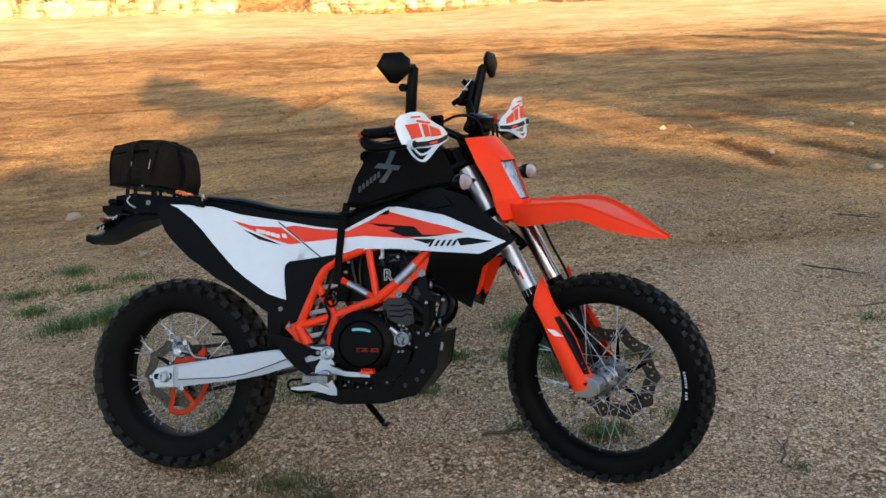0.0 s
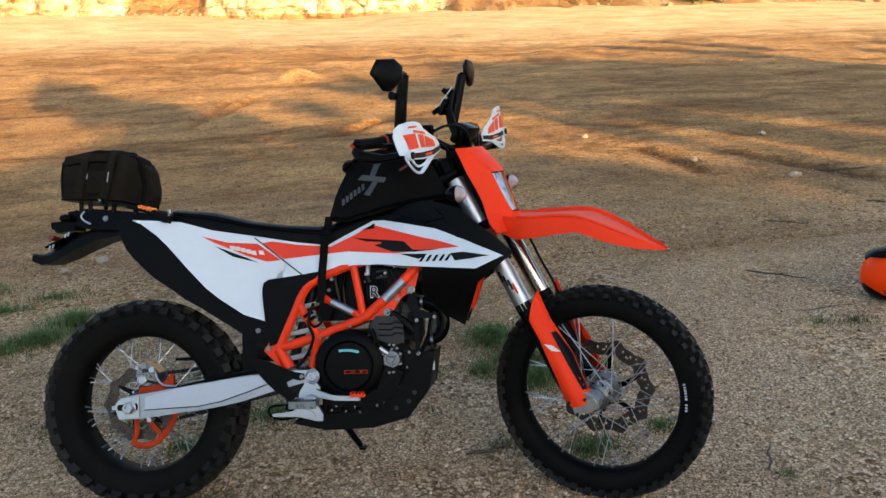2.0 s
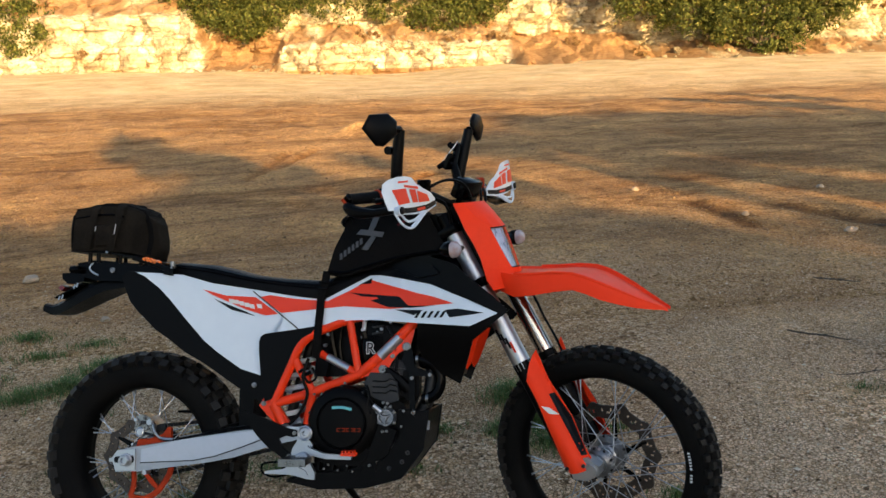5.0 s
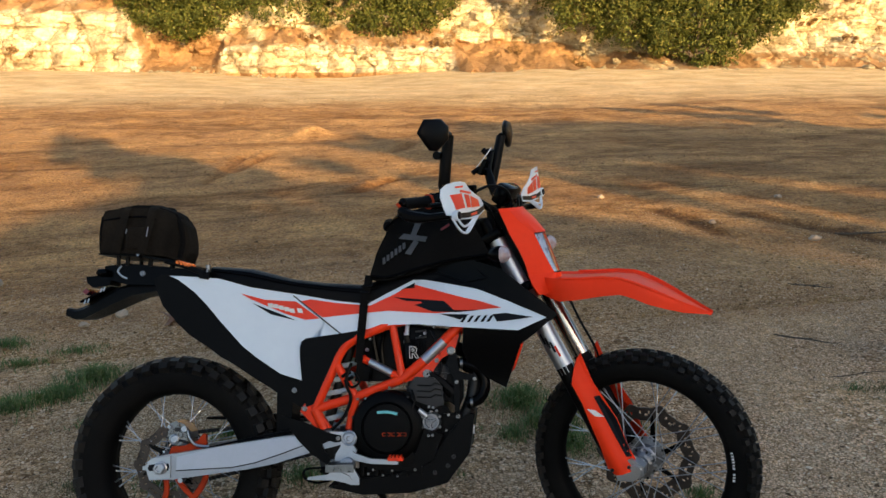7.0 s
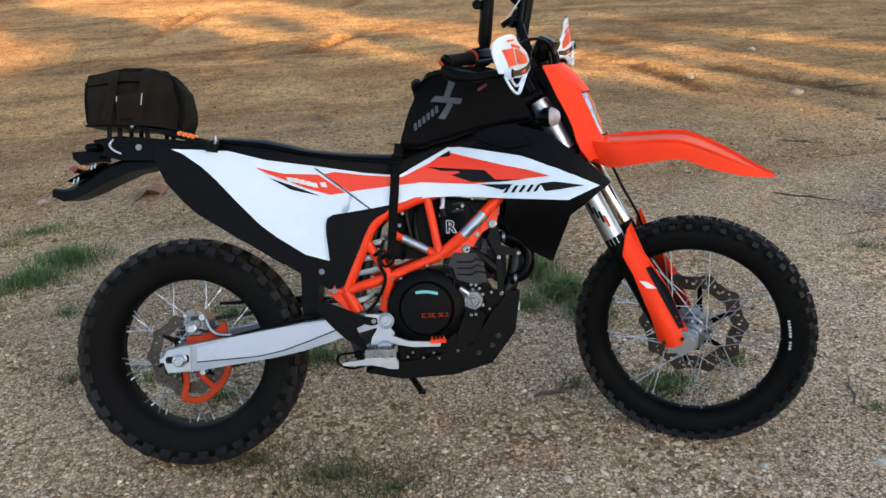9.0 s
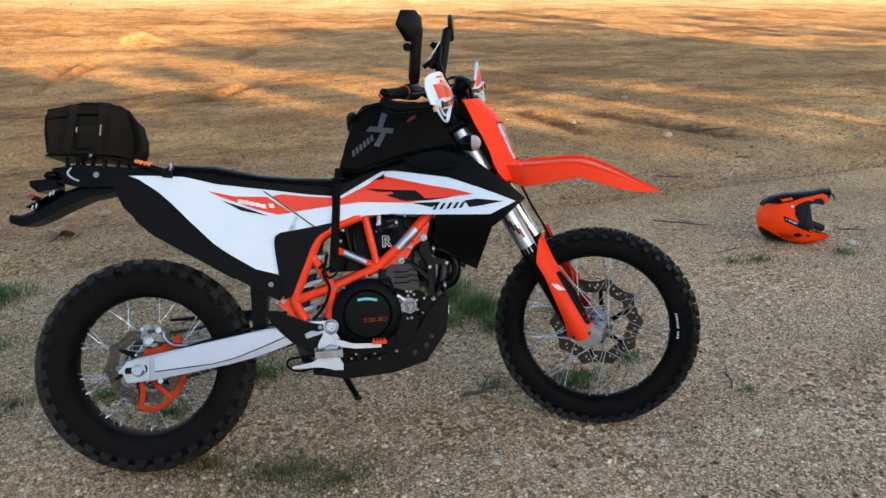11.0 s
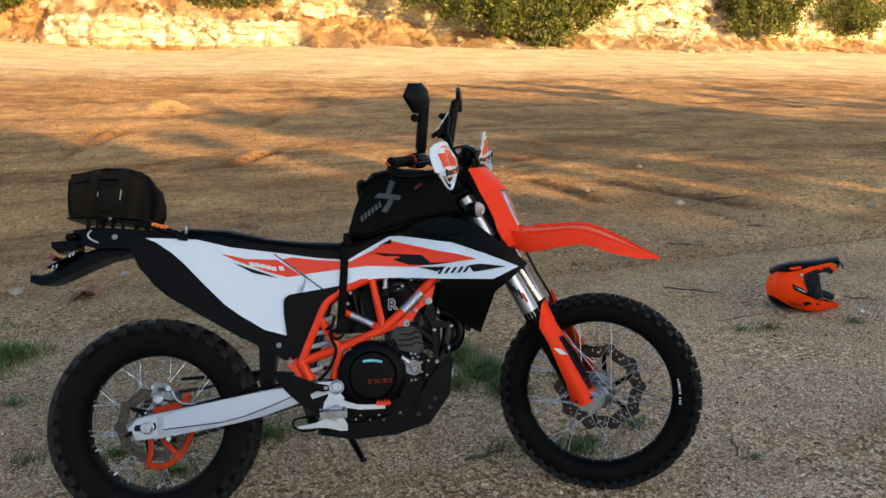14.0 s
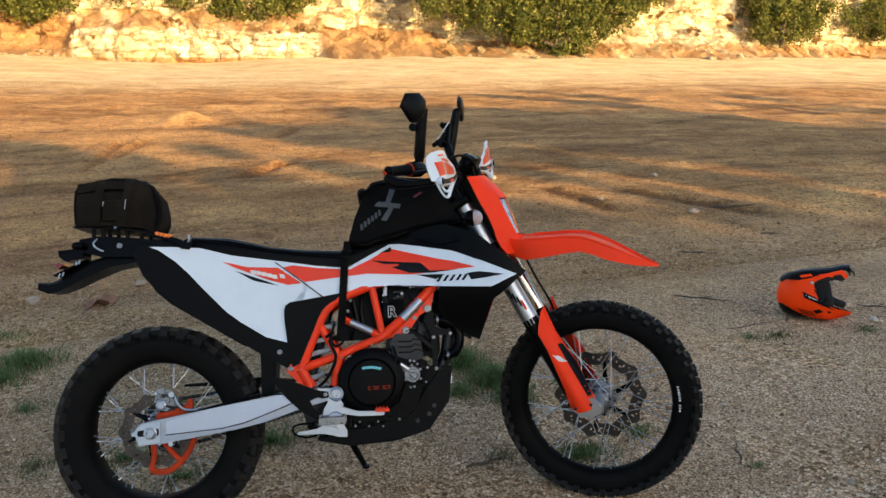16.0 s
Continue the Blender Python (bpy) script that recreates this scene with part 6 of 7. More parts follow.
part("side_piping", tube(spline([(-0.230, -0.121, 1.03), (-0.233, -0.120, 1.09), (-0.230, -0.114, 1.145)], 5), 0.004, 6), M["cloth"], tail_bag)
part("front_strap", tube(spline([(0.012, -0.062, 1.010), (0.024, -0.066, 1.06), (0.016, -0.068, 1.115), (-0.006, -0.066, 1.152)], 5), 0.009, 8, flat=0.3, up=(0, 1, 0)), M["cloth"], tail_bag)
part("zip", tube(spline([(-0.230, -0.113, 1.132), (-0.14, -0.117, 1.142), (-0.07, -0.117, 1.138), (-0.02, -0.095, 1.122)], 5), 0.003, 8), M["gloss"], tail_bag)
for x in (-0.155, -0.065):
    part("strap", tube(spline([(x - 0.02, -0.135, 1.022), (x - 0.01, -0.138, 1.06), (x + 0.005, -0.132, 1.13), (x + 0.01, -0.108, 1.175), (x + 0.01, 0.0, 1.184), (x + 0.01, 0.108, 1.175), (x, 0.135, 1.08), (x, 0.13, 1.02)], 5), 0.013, 8, flat=0.10, up=(0, 1, 0.3)), M["cordura"], tail_bag, "black webbing strap")
pk = bmesh.new()
block(pk, (-0.11, -0.128, 1.07), (0.065, 0.016, 0.07))
part("side_pocket", rounded(pk, 0.006), M["cordura"], tail_bag)
part("zip_pull", tube([(-0.064, -0.139, 1.105), (-0.069, -0.140, 1.072)], 0.0013, 6), M["print"], tail_bag, "pale zip pull")
part("zip_pull", tube([(-0.136, -0.139, 1.10), (-0.138, -0.140, 1.085)], 0.0011, 6), M["print"], tail_bag)
part("carry_handle", tube(spline([(-0.12, -0.03, 1.168), (-0.10, -0.01, 1.182), (-0.04, -0.01, 1.18), (-0.02, -0.03, 1.163)], 6), 0.009, 8, flat=0.5), M["cloth"], tail_bag)
part("strap_end", tube([(-0.145, -0.02, 1.175), (-0.143, -0.02, 1.192)], 0.007, 8), M["cloth"], tail_bag)

# ---- loose gravel, grass, sticks ----
def island_material(name, stops, rough=0.9, translucent=0.0):
    """One colour for each piece, from a ramp."""
    m = bpy.data.materials.new(name)
    m.use_nodes = True
    n, link = m.node_tree.nodes, m.node_tree.links.new
    b = n["Principled BSDF"]
    b.inputs["Roughness"].default_value, b.inputs["Specular IOR Level"].default_value = rough, 0.2
    g = n.new("ShaderNodeNewGeometry")
    r = n.new("ShaderNodeValToRGB")
    e = r.color_ramp.elements
    while len(e) < len(stops):
        e.new(0.5)
    for k, (pos, col) in enumerate(stops):
        e[k].position, e[k].color = pos, (*col, 1)
    link(g.outputs["Random Per Island"], r.inputs["Fac"])
    tex = n.new("ShaderNodeTexNoise")
    tex.inputs["Scale"].default_value = 40
    mx = n.new("ShaderNodeMix")
    mx.data_type, mx.blend_type = "RGBA", "MULTIPLY"
    mx.inputs[0].default_value = 0.35
    link(r.outputs["Color"], mx.inputs[6])
    link(tex.outputs["Fac"], mx.inputs[7])
    link(mx.outputs[2], b.inputs["Base Color"])
    if translucent:
        t, mixs, out = n.new("ShaderNodeBsdfTranslucent"), n.new("ShaderNodeMixShader"), n["Material Output"]
        link(mx.outputs[2], t.inputs["Color"])
        mixs.inputs[0].default_value = translucent
        link(b.outputs[0], mixs.inputs[1]), link(t.outputs[0], mixs.inputs[2])
        link(mixs.outputs[0], out.inputs["Surface"])
    return m


STONE = island_material("pebble_stone", ((0.0, (0.07, 0.042, 0.024)), (0.25, (0.35, 0.225, 0.13)), (0.6, (0.70, 0.485, 0.305)), (0.9, (0.87, 0.655, 0.45)), (1.0, (0.95, 0.82, 0.65))))
EARTH = island_material("clod_and_stone", ((0.0, (0.14, 0.08, 0.034)), (0.4, (0.34, 0.20, 0.085)), (0.85, (0.44, 0.275, 0.125)), (1.0, (0.52, 0.34, 0.17))))


def pebbles(name, count, x0, x1, y0, y1, size, big, seed, label, mat=STONE, crowd=1.5, fade=0.0):
    rng = np.random.default_rng(seed)
    x = rng.uniform(x0, x1, count)
    y = y0 + (y1 - y0) * rng.random(count) ** crowd
    z = np.array([ground_z(a, b) for a, b in zip(x, y)])
    r = np.minimum(big, size * np.exp(rng.normal(0, 0.45, count))) * (1 - fade * (y - y0) / (y1 - y0))
    base = np.array([(1, 0, 0), (0, 1, 0), (-1, 0, 0), (0, -1, 0), (0, 0, 1), (0, 0, -1)], float)
    faces = np.array([(0, 1, 4), (1, 2, 4), (2, 3, 4), (3, 0, 4), (1, 0, 5), (2, 1, 5), (3, 2, 5), (0, 3, 5)])
    a = rng.uniform(0, 2 * np.pi, count)
    sc = np.stack([rng.uniform(0.7, 1.4, count), rng.uniform(0.6, 1.0, count), rng.uniform(0.45, 0.8, count)], 1)
    v = base[None] * sc[:, None] * r[:, None, None] * rng.uniform(0.75, 1.25, (count, 6, 1))
    v[:, :, :2] += rng.uniform(-0.25, 0.25, (count, 6, 2)) * r[:, None, None]
    c, s = np.cos(a)[:, None], np.sin(a)[:, None]
    vx, vy = v[:, :, 0] * c - v[:, :, 1] * s, v[:, :, 0] * s + v[:, :, 1] * c
    v[:, :, 0], v[:, :, 1] = vx + x[:, None], vy + y[:, None]
    v[:, :, 2] += (z + r * 0.12)[:, None]
    f = (faces[None] + 6 * np.arange(count)[:, None, None]).reshape(-1, 3)
    me = bpy.data.meshes.new(name)
    me.from_pydata(v.reshape(-1, 3).tolist(), [], f.tolist())
    me.materials.append(mat)
    return tagged(new(name, me), label, "gravel", "", "stuff")


pebbles("gravel", 160000, -3.0, 3.8, 1.25, 8.6, 0.0044, 0.014, 1, "loose tan and grey gravel on the ground", crowd=1.75, fade=0.75)
pebbles("coarse_gravel", 80000, -6, 9, 4.6, 24, 0.0056, 0.028, 2, "scattered clods and stones over the dirt yard", EARTH, 2.3)


def rock_mesh(seed, rough=0.35, sub=2):
    bm = bmesh.new()
    bmesh.ops.create_icosphere(bm, subdivisions=sub, radius=1)
    for v in bm.verts:
        v.co *= 1 + rough * noise.noise(v.co * 1.3 + Vector((seed, 0, 0))) + 0.15 * noise.noise(v.co * 3.1 + Vector((0, seed, 0)))
        v.co.z *= 0.7
    me = bpy.data.meshes.new("stone")
    bm.to_mesh(me)
    bm.free()
    return me


PALE = material("pale_limestone", (0.62, 0.54, 0.42), 0.9, 0, 0.15, 6, 0.5, 30)
TAN = material("tan_stone", (0.42, 0.33, 0.24), 0.9, 0, 0.2, 8, 0.5, 60)
stone_meshes = [rock_mesh(k) for k in range(4)]
for k, (x, y, r, pale) in enumerate(((2.64, 3.44, 0.027, 1), (2.65, 6.72, 0.035, 0), (-1.86, 5.35, 0.05, 0), (-2.05, 5.2, 0.035, 0), (0.95, 2.1, 0.02, 1), (-1.25, 5.5, 0.04, 0), (1.35, 2.15, 0.018, 0), (-1.2, 2.2, 0.022, 0), (3.7, 7.6, 0.04, 0), (2.1, 8.1, 0.04, 0), (0.05, 2.25, 0.017, 1), (3.15, 6.0, 0.05, 0), (-3.0, 6.3, 0.06, 0), (4.6, 5.4, 0.04, 0), (0.62, 2.17, 0.014, 1))):
    me = stone_meshes[k % 4].copy()
    me.materials.append(PALE if pale else TAN)
    st = new("stone", me)
    st.matrix_world = pose(x, y, ground_z(x, y) + r * 0.35, 0, 0, 47 * k) @ Matrix.Diagonal((r, r * 0.8, r * 0.8, 1))
    tagged(st, "small pale limestone lying on the gravel" if pale else "small tan stone lying on the gravel", "stone", "loose stones")
TWIG = material("dry_twig", (0.11, 0.08, 0.055), 0.9, 0, 0.3, 30)
for x, y, a, ln, r in ((0.16, 2.69, 8, 0.16, 0.006), (2.5, 4.93, -34, 0.27, 0.005), (1.98, 4.07, -38, 0.32, 0.005), (2.0, 3.60, 4, 0.35, 0.0025), (2.82, 3.62, -28, 0.16, 0.004), (3.3, 5.2, -25, 0.13, 0.006), (-0.28, 3.55, 30, 0.12, 0.004), (3.6, 6.1, -20, 0.4, 0.01), (1.1, 2.45, 65, 0.16, 0.004)):
    d = Vector((math.cos(radians(a)), math.sin(radians(a)), 0))
    c = Vector((x, y, 0))
    pts = []
    for k in range(7):
        q = c + d * ln * (k / 6 - 0.5) + Vector((-d.y, d.x, 0)) * 0.006 * math.sin(k * 1.7 + x)
        pts.append((q.x, q.y, ground_z(q.x, q.y) + r * 0.8))
    bm = tube(pts, [r * 0.6, r, r, r * 0.9, r * 0.8, r * 0.6, r * 0.3], 6, up=(0, 0, 1))
    q = Vector(pts[3])
    sweep(bm, [q, q + d * 0.05 + Vector((-d.y * 0.03, d.x * 0.03, 0.006))], [r * 0.7, r * 0.3], 5)
    tagged(part("twig", bm, TWIG), "dry brown twig lying on the gravel", "twig", "fallen twigs")

LEAF_DRY = material("dead_leaf", (0.24, 0.12, 0.07), 0.8, 0, 0.25, 20)
lf = bmesh.new()
ring = [lf.verts.new((0.09 * math.cos(a) * (1 + 0.35 * math.cos(5 * a)), 0.075 * math.sin(a) * (1 + 0.35 * math.cos(5 * a)), 0.03 + 0.03 * math.sin(3 * a))) for a in (2 * math.pi * k / 24 for k in range(24))]
mid = lf.verts.new((0, 0, 0.015))
for k in range(24):
    lf.faces.new((mid, ring[k], ring[(k + 1) % 24]))
leaf = part("dead_leaf", lf, LEAF_DRY, None, thick=0.001)
leaf.matrix_world = pose(-1.47, 5.17, ground_z(-1.47, 5.17), 0, 0, 20)
tagged(leaf, "curled brown dead leaf on the gravel", "leaf")

GRASS = island_material("grass_blade", ((0.0, (0.06, 0.11, 0.03)), (0.5, (0.11, 0.19, 0.055)), (0.85, (0.17, 0.24, 0.085)), (1.0, (0.36, 0.31, 0.15))), 0.7, 0.25)


def grass(name, clumps, seed, label, mat=GRASS):
    rng = np.random.default_rng(seed)
    v, f = [], []
    for cx, cy, rx, ry, count, h in clumps:
        for _ in range(count):
            a, q = rng.uniform(0, 2 * np.pi), abs(rng.normal(0, 0.55))
            x, y = cx + rx * q * np.cos(a), cy + ry * q * np.sin(a)
            z = ground_z(x, y)
            hh, w = h * rng.uniform(0.5, 1.3) * max(0.35, 1 - 0.4 * q), rng.uniform(0.0012, 0.0026)
            d, lean = rng.uniform(0, 2 * np.pi), rng.uniform(0.2, 1.0)
            ux, uy, k = np.cos(d), np.sin(d), len(v)
            for t in (0.0, 0.5):
                o = lean * hh * t * t * 1.4
                v += [(x + ux * o - uy * w * (1 - t * 0.4), y + uy * o + ux * w * (1 - t * 0.4), z + hh * t), (x + ux * o + uy * w * (1 - t * 0.4), y + uy * o - ux * w * (1 - t * 0.4), z + hh * t)]
            v.append((x + ux * lean * hh * 1.2, y + uy * lean * hh * 1.2, z + hh * (1 - 0.35 * lean)))
            f += [(k, k + 1, k + 3, k + 2), (k + 2, k + 3, k + 4)]
    me = bpy.data.meshes.new(name)
    me.from_pydata(v, [], f)
    me.materials.append(mat)
    return tagged(new(name, me), label, "grass", "", "stuff")


grass("grass", ((-1.72, 4.32, 0.20, 0.13, 900, 0.085), (-1.85, 4.12, 0.20, 0.12, 750, 0.075), (-2.05, 4.02, 0.22, 0.14, 600, 0.07), (-2.35, 4.27, 0.16, 0.10, 420, 0.05), (-2.42, 4.95, 0.25, 0.14, 420, 0.05), (-1.62, 3.75, 0.10, 0.06, 120, 0.04), (-2.55, 4.55, 0.2, 0.1, 300, 0.05),
                (0.34, 3.62, 0.14, 0.15, 900, 0.085), (0.42, 3.38, 0.15, 0.14, 1100, 0.085), (0.46, 3.18, 0.13, 0.13, 700, 0.065), (0.25, 3.30, 0.10, 0.10, 260, 0.05),
                (0.52, 2.62, 0.14, 0.08, 380, 0.04), (0.82, 2.72, 0.10, 0.06, 180, 0.035),
                (1.87, 3.45, 0.13, 0.09, 90, 0.025), (2.50, 3.32, 0.08, 0.06, 50, 0.025), (-0.62, 3.12, 0.20, 0.12, 420, 0.045), (-0.35, 3.2, 0.14, 0.1, 220, 0.04), (1.12, 2.35, 0.05, 0.03, 60, 0.02), (-0.95, 3.55, 0.16, 0.10, 260, 0.04), (-0.15, 3.05, 0.22, 0.10, 300, 0.03), (0.0, 3.35, 0.18, 0.10, 260, 0.035), (-0.85, 3.30, 0.24, 0.10, 340, 0.04), (-1.15, 3.15, 0.18, 0.10, 260, 0.04), (-0.95, 2.95, 0.16, 0.08, 180, 0.03), (0.75, 3.25, 0.16, 0.08, 160, 0.03), (-2.2, 4.6, 0.25, 0.12, 300, 0.05), (-1.95, 4.75, 0.2, 0.1, 220, 0.045)),
      5, "sparse green grass tufts growing through gravel")

STRAW = island_material("dry_grass_blade", ((0.0, (0.07, 0.085, 0.03)), (0.5, (0.15, 0.145, 0.06)), (0.85, (0.26, 0.21, 0.10)), (1.0, (0.40, 0.32, 0.17))), 0.8, 0.2)
grass("dry_grass", ((-0.60, 2.44, 0.30, 0.14, 900, 0.03), (-0.45, 2.34, 0.26, 0.10, 500, 0.026), (-0.85, 2.56, 0.18, 0.10, 300, 0.03), (0.55, 2.66, 0.20, 0.10, 300, 0.03), (0.25, 2.72, 0.2, 0.1, 180, 0.025), (2.02, 3.42, 0.20, 0.12, 300, 0.025), (2.50, 3.36, 0.10, 0.08, 90, 0.025), (-1.5, 3.2, 0.16, 0.12, 200, 0.03)), 8, "flattened olive and straw-coloured grass on the gravel", STRAW)

# ---- helmet ----
helmet = new("helmet")
HX, HY = 2.345, 3.585
helmet.matrix_world = pose(HX, HY, ground_z(HX, HY) - 0.001, -14, 0, -34)
tagged(helmet, "neon orange and black motocross helmet lying on the gravel", "helmet")
HC = Vector((-0.055, 0, 0.135))        # the middle of the shell's side
OUTER = spline([(-0.175, 0, 0.15), (-0.178, 0, 0.11), (-0.165, 0, 0.07), (-0.13, 0, 0.025), (-0.05, 0, 0.004), (0.05, 0, 0.0), (0.13, 0, 0.018), (0.20, 0, 0.050), (0.198, 0, 0.062), (0.16, 0, 0.14), (0.13, 0, 0.20), (0.07, 0, 0.245), (-0.02, 0, 0.262), (-0.10, 0, 0.250), (-0.155, 0, 0.205), (-0.175, 0, 0.15)], 5)[:-1]
OUTER = [Vector(q) for q in OUTER]


def inside(poly, x, z):
    hit = False
    for (x0, z0), (x1, z1) in zip(poly, poly[1:] + poly[:1]):
        if (z0 > z) != (z1 > z) and x < (x1 - x0) * (z - z0) / (z1 - z0) + x0:
            hit = not hit
    return hit


def shell_width(x):
    return 0.124 - 0.055 * smooth(0.02, 0.17, x)


def shell_side(s, q, side, grow=0.0):
    """From the middle of a side (s 0) over to the ridge line (s 1)."""
    p = HC + (q - HC) * s
    p.y = side * (shell_width(p.x) + grow) * (1 - s ** 2.6) ** 0.5
    if grow:
        p += (q - HC).normalized() * grow * s
    return p


def shell_mesh(keep, grow=0.0, rings=26):
    bm = bmesh.new()
    for side in (-1, 1):
        g = [[bm.verts.new(shell_side(math.sin(math.pi / 2 * j / rings), q, side, grow)) for q in OUTER] for j in range(1, rings + 1)]
        m = len(OUTER)
        for j in range(rings - 1):
            for i in range(m):
                a = (g[j][i].co + g[j + 1][(i + 1) % m].co) / 2
                if keep(a.x, a.z):
                    bm.faces.new((g[j][i], g[j][(i + 1) % m], g[j + 1][(i + 1) % m], g[j + 1][i]))
        if keep(HC.x, HC.z):
            bm.faces.new(g[0])
    bmesh.ops.remove_doubles(bm, verts=bm.verts, dist=0.0006)
    bmesh.ops.delete(bm, geom=[v for v in bm.verts if not v.link_faces], context="VERTS")
    return bm


PORT = [(-0.010, 0.190), (-0.004, 0.150), (0.022, 0.110), (0.065, 0.086), (0.30, 0.040), (0.30, 0.30), (0.10, 0.30), (0.03, 0.215)]
BAND = [(-0.3, 0.085), (-0.155, 0.072), (-0.06, 0.028), (0.01, 0.010), (0.01, -0.1), (-0.3, -0.1)]
part("shell", shell_mesh(lambda x, z: not inside(PORT, x, z) and not inside(BAND, x, z) and not (z < 0.012 and x < 0.06)), M["helmet"], helmet, "neon orange outer shell", thick=0.005)
part("lining", shell_mesh(lambda x, z: not inside([(a + 0.012, b) for a, b in PORT], x, z) and not (z < 0.02 and -0.08 < x < 0.06), -0.014, 16), M["foam"], helmet, "black padded lining", thick=0.008)
part("neck_roll", shell_mesh(lambda x, z: inside(BAND, x, z) and not (z < 0.012 and x > -0.11), 0.002, 20), M["black"], helmet, "black neck band", thick=0.006)


def graphic(name, poly, mat, side, cuts=3):
    bm = bmesh.new()
    f0 = bm.faces.new([bm.verts.new((x, 0, z)) for x, z in poly])
    bmesh.ops.triangulate(bm, faces=[f0])
    bmesh.ops.subdivide_edges(bm, edges=bm.edges, cuts=cuts, use_grid_fill=True)
    for v in bm.verts:
        d = v.co - HC
        ray_len = 1e-6
        for a, b in zip(OUTER, OUTER[1:] + OUTER[:1]):
            e = b - a
            den = d.x * e.z - d.z * e.x
            if abs(den) > 1e-9:
                t = ((a.x - HC.x) * e.z - (a.z - HC.z) * e.x) / den
                u = ((a.x - HC.x) * d.z - (a.z - HC.z) * d.x) / den
                if t > 0 and -1e-6 <= u <= 1.000001:
                    ray_len = t
        s = min(0.995, 1 / ray_len) if ray_len > 1e-5 else 0
        v.co.y = side * (shell_width(v.co.x) * (1 - s ** 2.6) ** 0.5 + 0.0045)
    return part(name, bm, mat, helmet, thick=0.0015)


for s in (-1, 1):
    graphic("side_graphic", [(-0.065, 0.150), (-0.052, 0.118), (0.02, 0.092), (0.11, 0.064), (0.075, 0.083), (0.035, 0.104), (0.0, 0.125)], M["ink"], s)
    graphic("side_graphic", [(0.000, 0.052), (0.030, 0.063), (0.052, 0.050), (0.018, 0.036)], M["ink"], s)
    graphic("side_graphic", [(0.068, 0.060), (0.098, 0.052), (0.080, 0.044)], M["ink"], s)
    graphic("side_lettering", [(-0.045, 0.134), (-0.046, 0.126), (0.012, 0.106), (0.014, 0.112)], M["print"], s, 2)
    for k in range(5):
        a = -0.075 + 0.016 * k
        graphic("vent_slot", [(a, 0.058 - 0.003 * k), (a + 0.004, 0.058 - 0.003 * k), (a + 0.030, 0.030 - 0.002 * k), (a + 0.024, 0.030 - 0.002 * k)], M["ink"], s, 1)
    part("port_rim", tube([(-0.005, 0.112 * s, 0.190), (0.000, 0.117 * s, 0.150), (0.026, 0.111 * s, 0.111), (0.068, 0.093 * s, 0.087), (0.12, 0.066 * s, 0.075), (0.185, 0.02 * s, 0.062)], [0.004, 0.005, 0.005, 0.005, 0.004, 0.003], 8), M["black"], helmet, "black rubber edge of the eye port")
    bm = lathe(bmesh.new(), [(0.106 * s, 0.009), (0.122 * s, 0.009), (0.125 * s, 0.004)], 14, (-0.022, 0, 0.200))
    part("peak_screw", bm, M["alu"], helmet)
    side = bmesh.new()
    q = [(-0.04, 0.222), (0.03, 0.252), (0.125, 0.284), (0.156, 0.256), (0.148, 0.240), (0.118, 0.259), (0.05, 0.240), (0.0, 0.212), (-0.04, 0.190)]
    fs = side.faces.new([side.verts.new((x, (0.108 - 0.30 * max(0, x - 0.04) ** 1.3) * s, z)) for x, z in q])
    bmesh.ops.triangulate(side, faces=[fs])
    part("peak_side", side, M["helmet"], helmet, "orange peak edge", thick=0.006)
    for nm, mt, lab, q in (("brow_lining", "foam", "black lining under the peak", [(0.0, 0.213), (0.05, 0.241), (0.118, 0.260), (0.140, 0.236), (0.128, 0.222), (0.095, 0.230), (0.055, 0.212), (0.022, 0.186), (-0.002, 0.170)]),
                           ("peak_mount", "gloss", "black side of the peak", [(-0.150, 0.206), (-0.130, 0.234), (-0.05, 0.262), (0.0, 0.262), (0.012, 0.243), (-0.03, 0.226), (-0.09, 0.208)])):
        o = bmesh.new()
        fs = o.faces.new([o.verts.new((x, (0.100 if x > 0.02 or mt == "foam" else 0.104) * s, z)) for x, z in q])
        bmesh.ops.triangulate(o, faces=[fs])
        part(nm, o, M[mt], helmet, lab, thick=0.010)
    cg = bmesh.new()
    fs = cg.faces.new([cg.verts.new((x, y * s, z)) for x, y, z in ((-0.085, 0.111, 0.233), (-0.030, 0.111, 0.250), (-0.022, 0.111, 0.236), (-0.075, 0.111, 0.222))])
    part("crown_graphic", cg, M["helmet"], helmet, "orange print on the peak", thick=0.003)
pk_, rows = bmesh.new(), []
for k, (x, z, w) in enumerate(((-0.165, 0.218, 0.045), (-0.135, 0.243, 0.066), (-0.07, 0.266, 0.082), (0.0, 0.281, 0.092), (0.08, 0.297, 0.094), (0.13, 0.314, 0.090), (0.165, 0.318, 0.084), (0.186, 0.300, 0.078), (0.188, 0.284, 0.074))):
    rows.append([pk_.verts.new((x, w * t, z - 0.030 * abs(t) ** 2.2)) for t in (-1, -0.85, -0.5, 0, 0.5, 0.85, 1)])
for a, b in zip(rows, rows[1:]):
    for i in range(6):
        pk_.faces.new((a[i], a[i + 1], b[i + 1], b[i]))
part("peak", pk_, M["gloss"], helmet, "black visor peak", thick=0.006)
for s in (-1, 1):
    cp = bmesh.new()
    block(cp, (0.040, 0.070 * s, 0.140), (0.100, 0.050, 0.145), (0, -14, 0))
    part("cheek_pad", rounded(cp, 0.016), M["foam"], helmet, "black cheek pad")
cp = bmesh.new()
block(cp, (-0.035, 0, 0.150), (0.09, 0.15, 0.16))
part("head_liner", rounded(cp, 0.02), M["foam"], helmet, "black head liner")
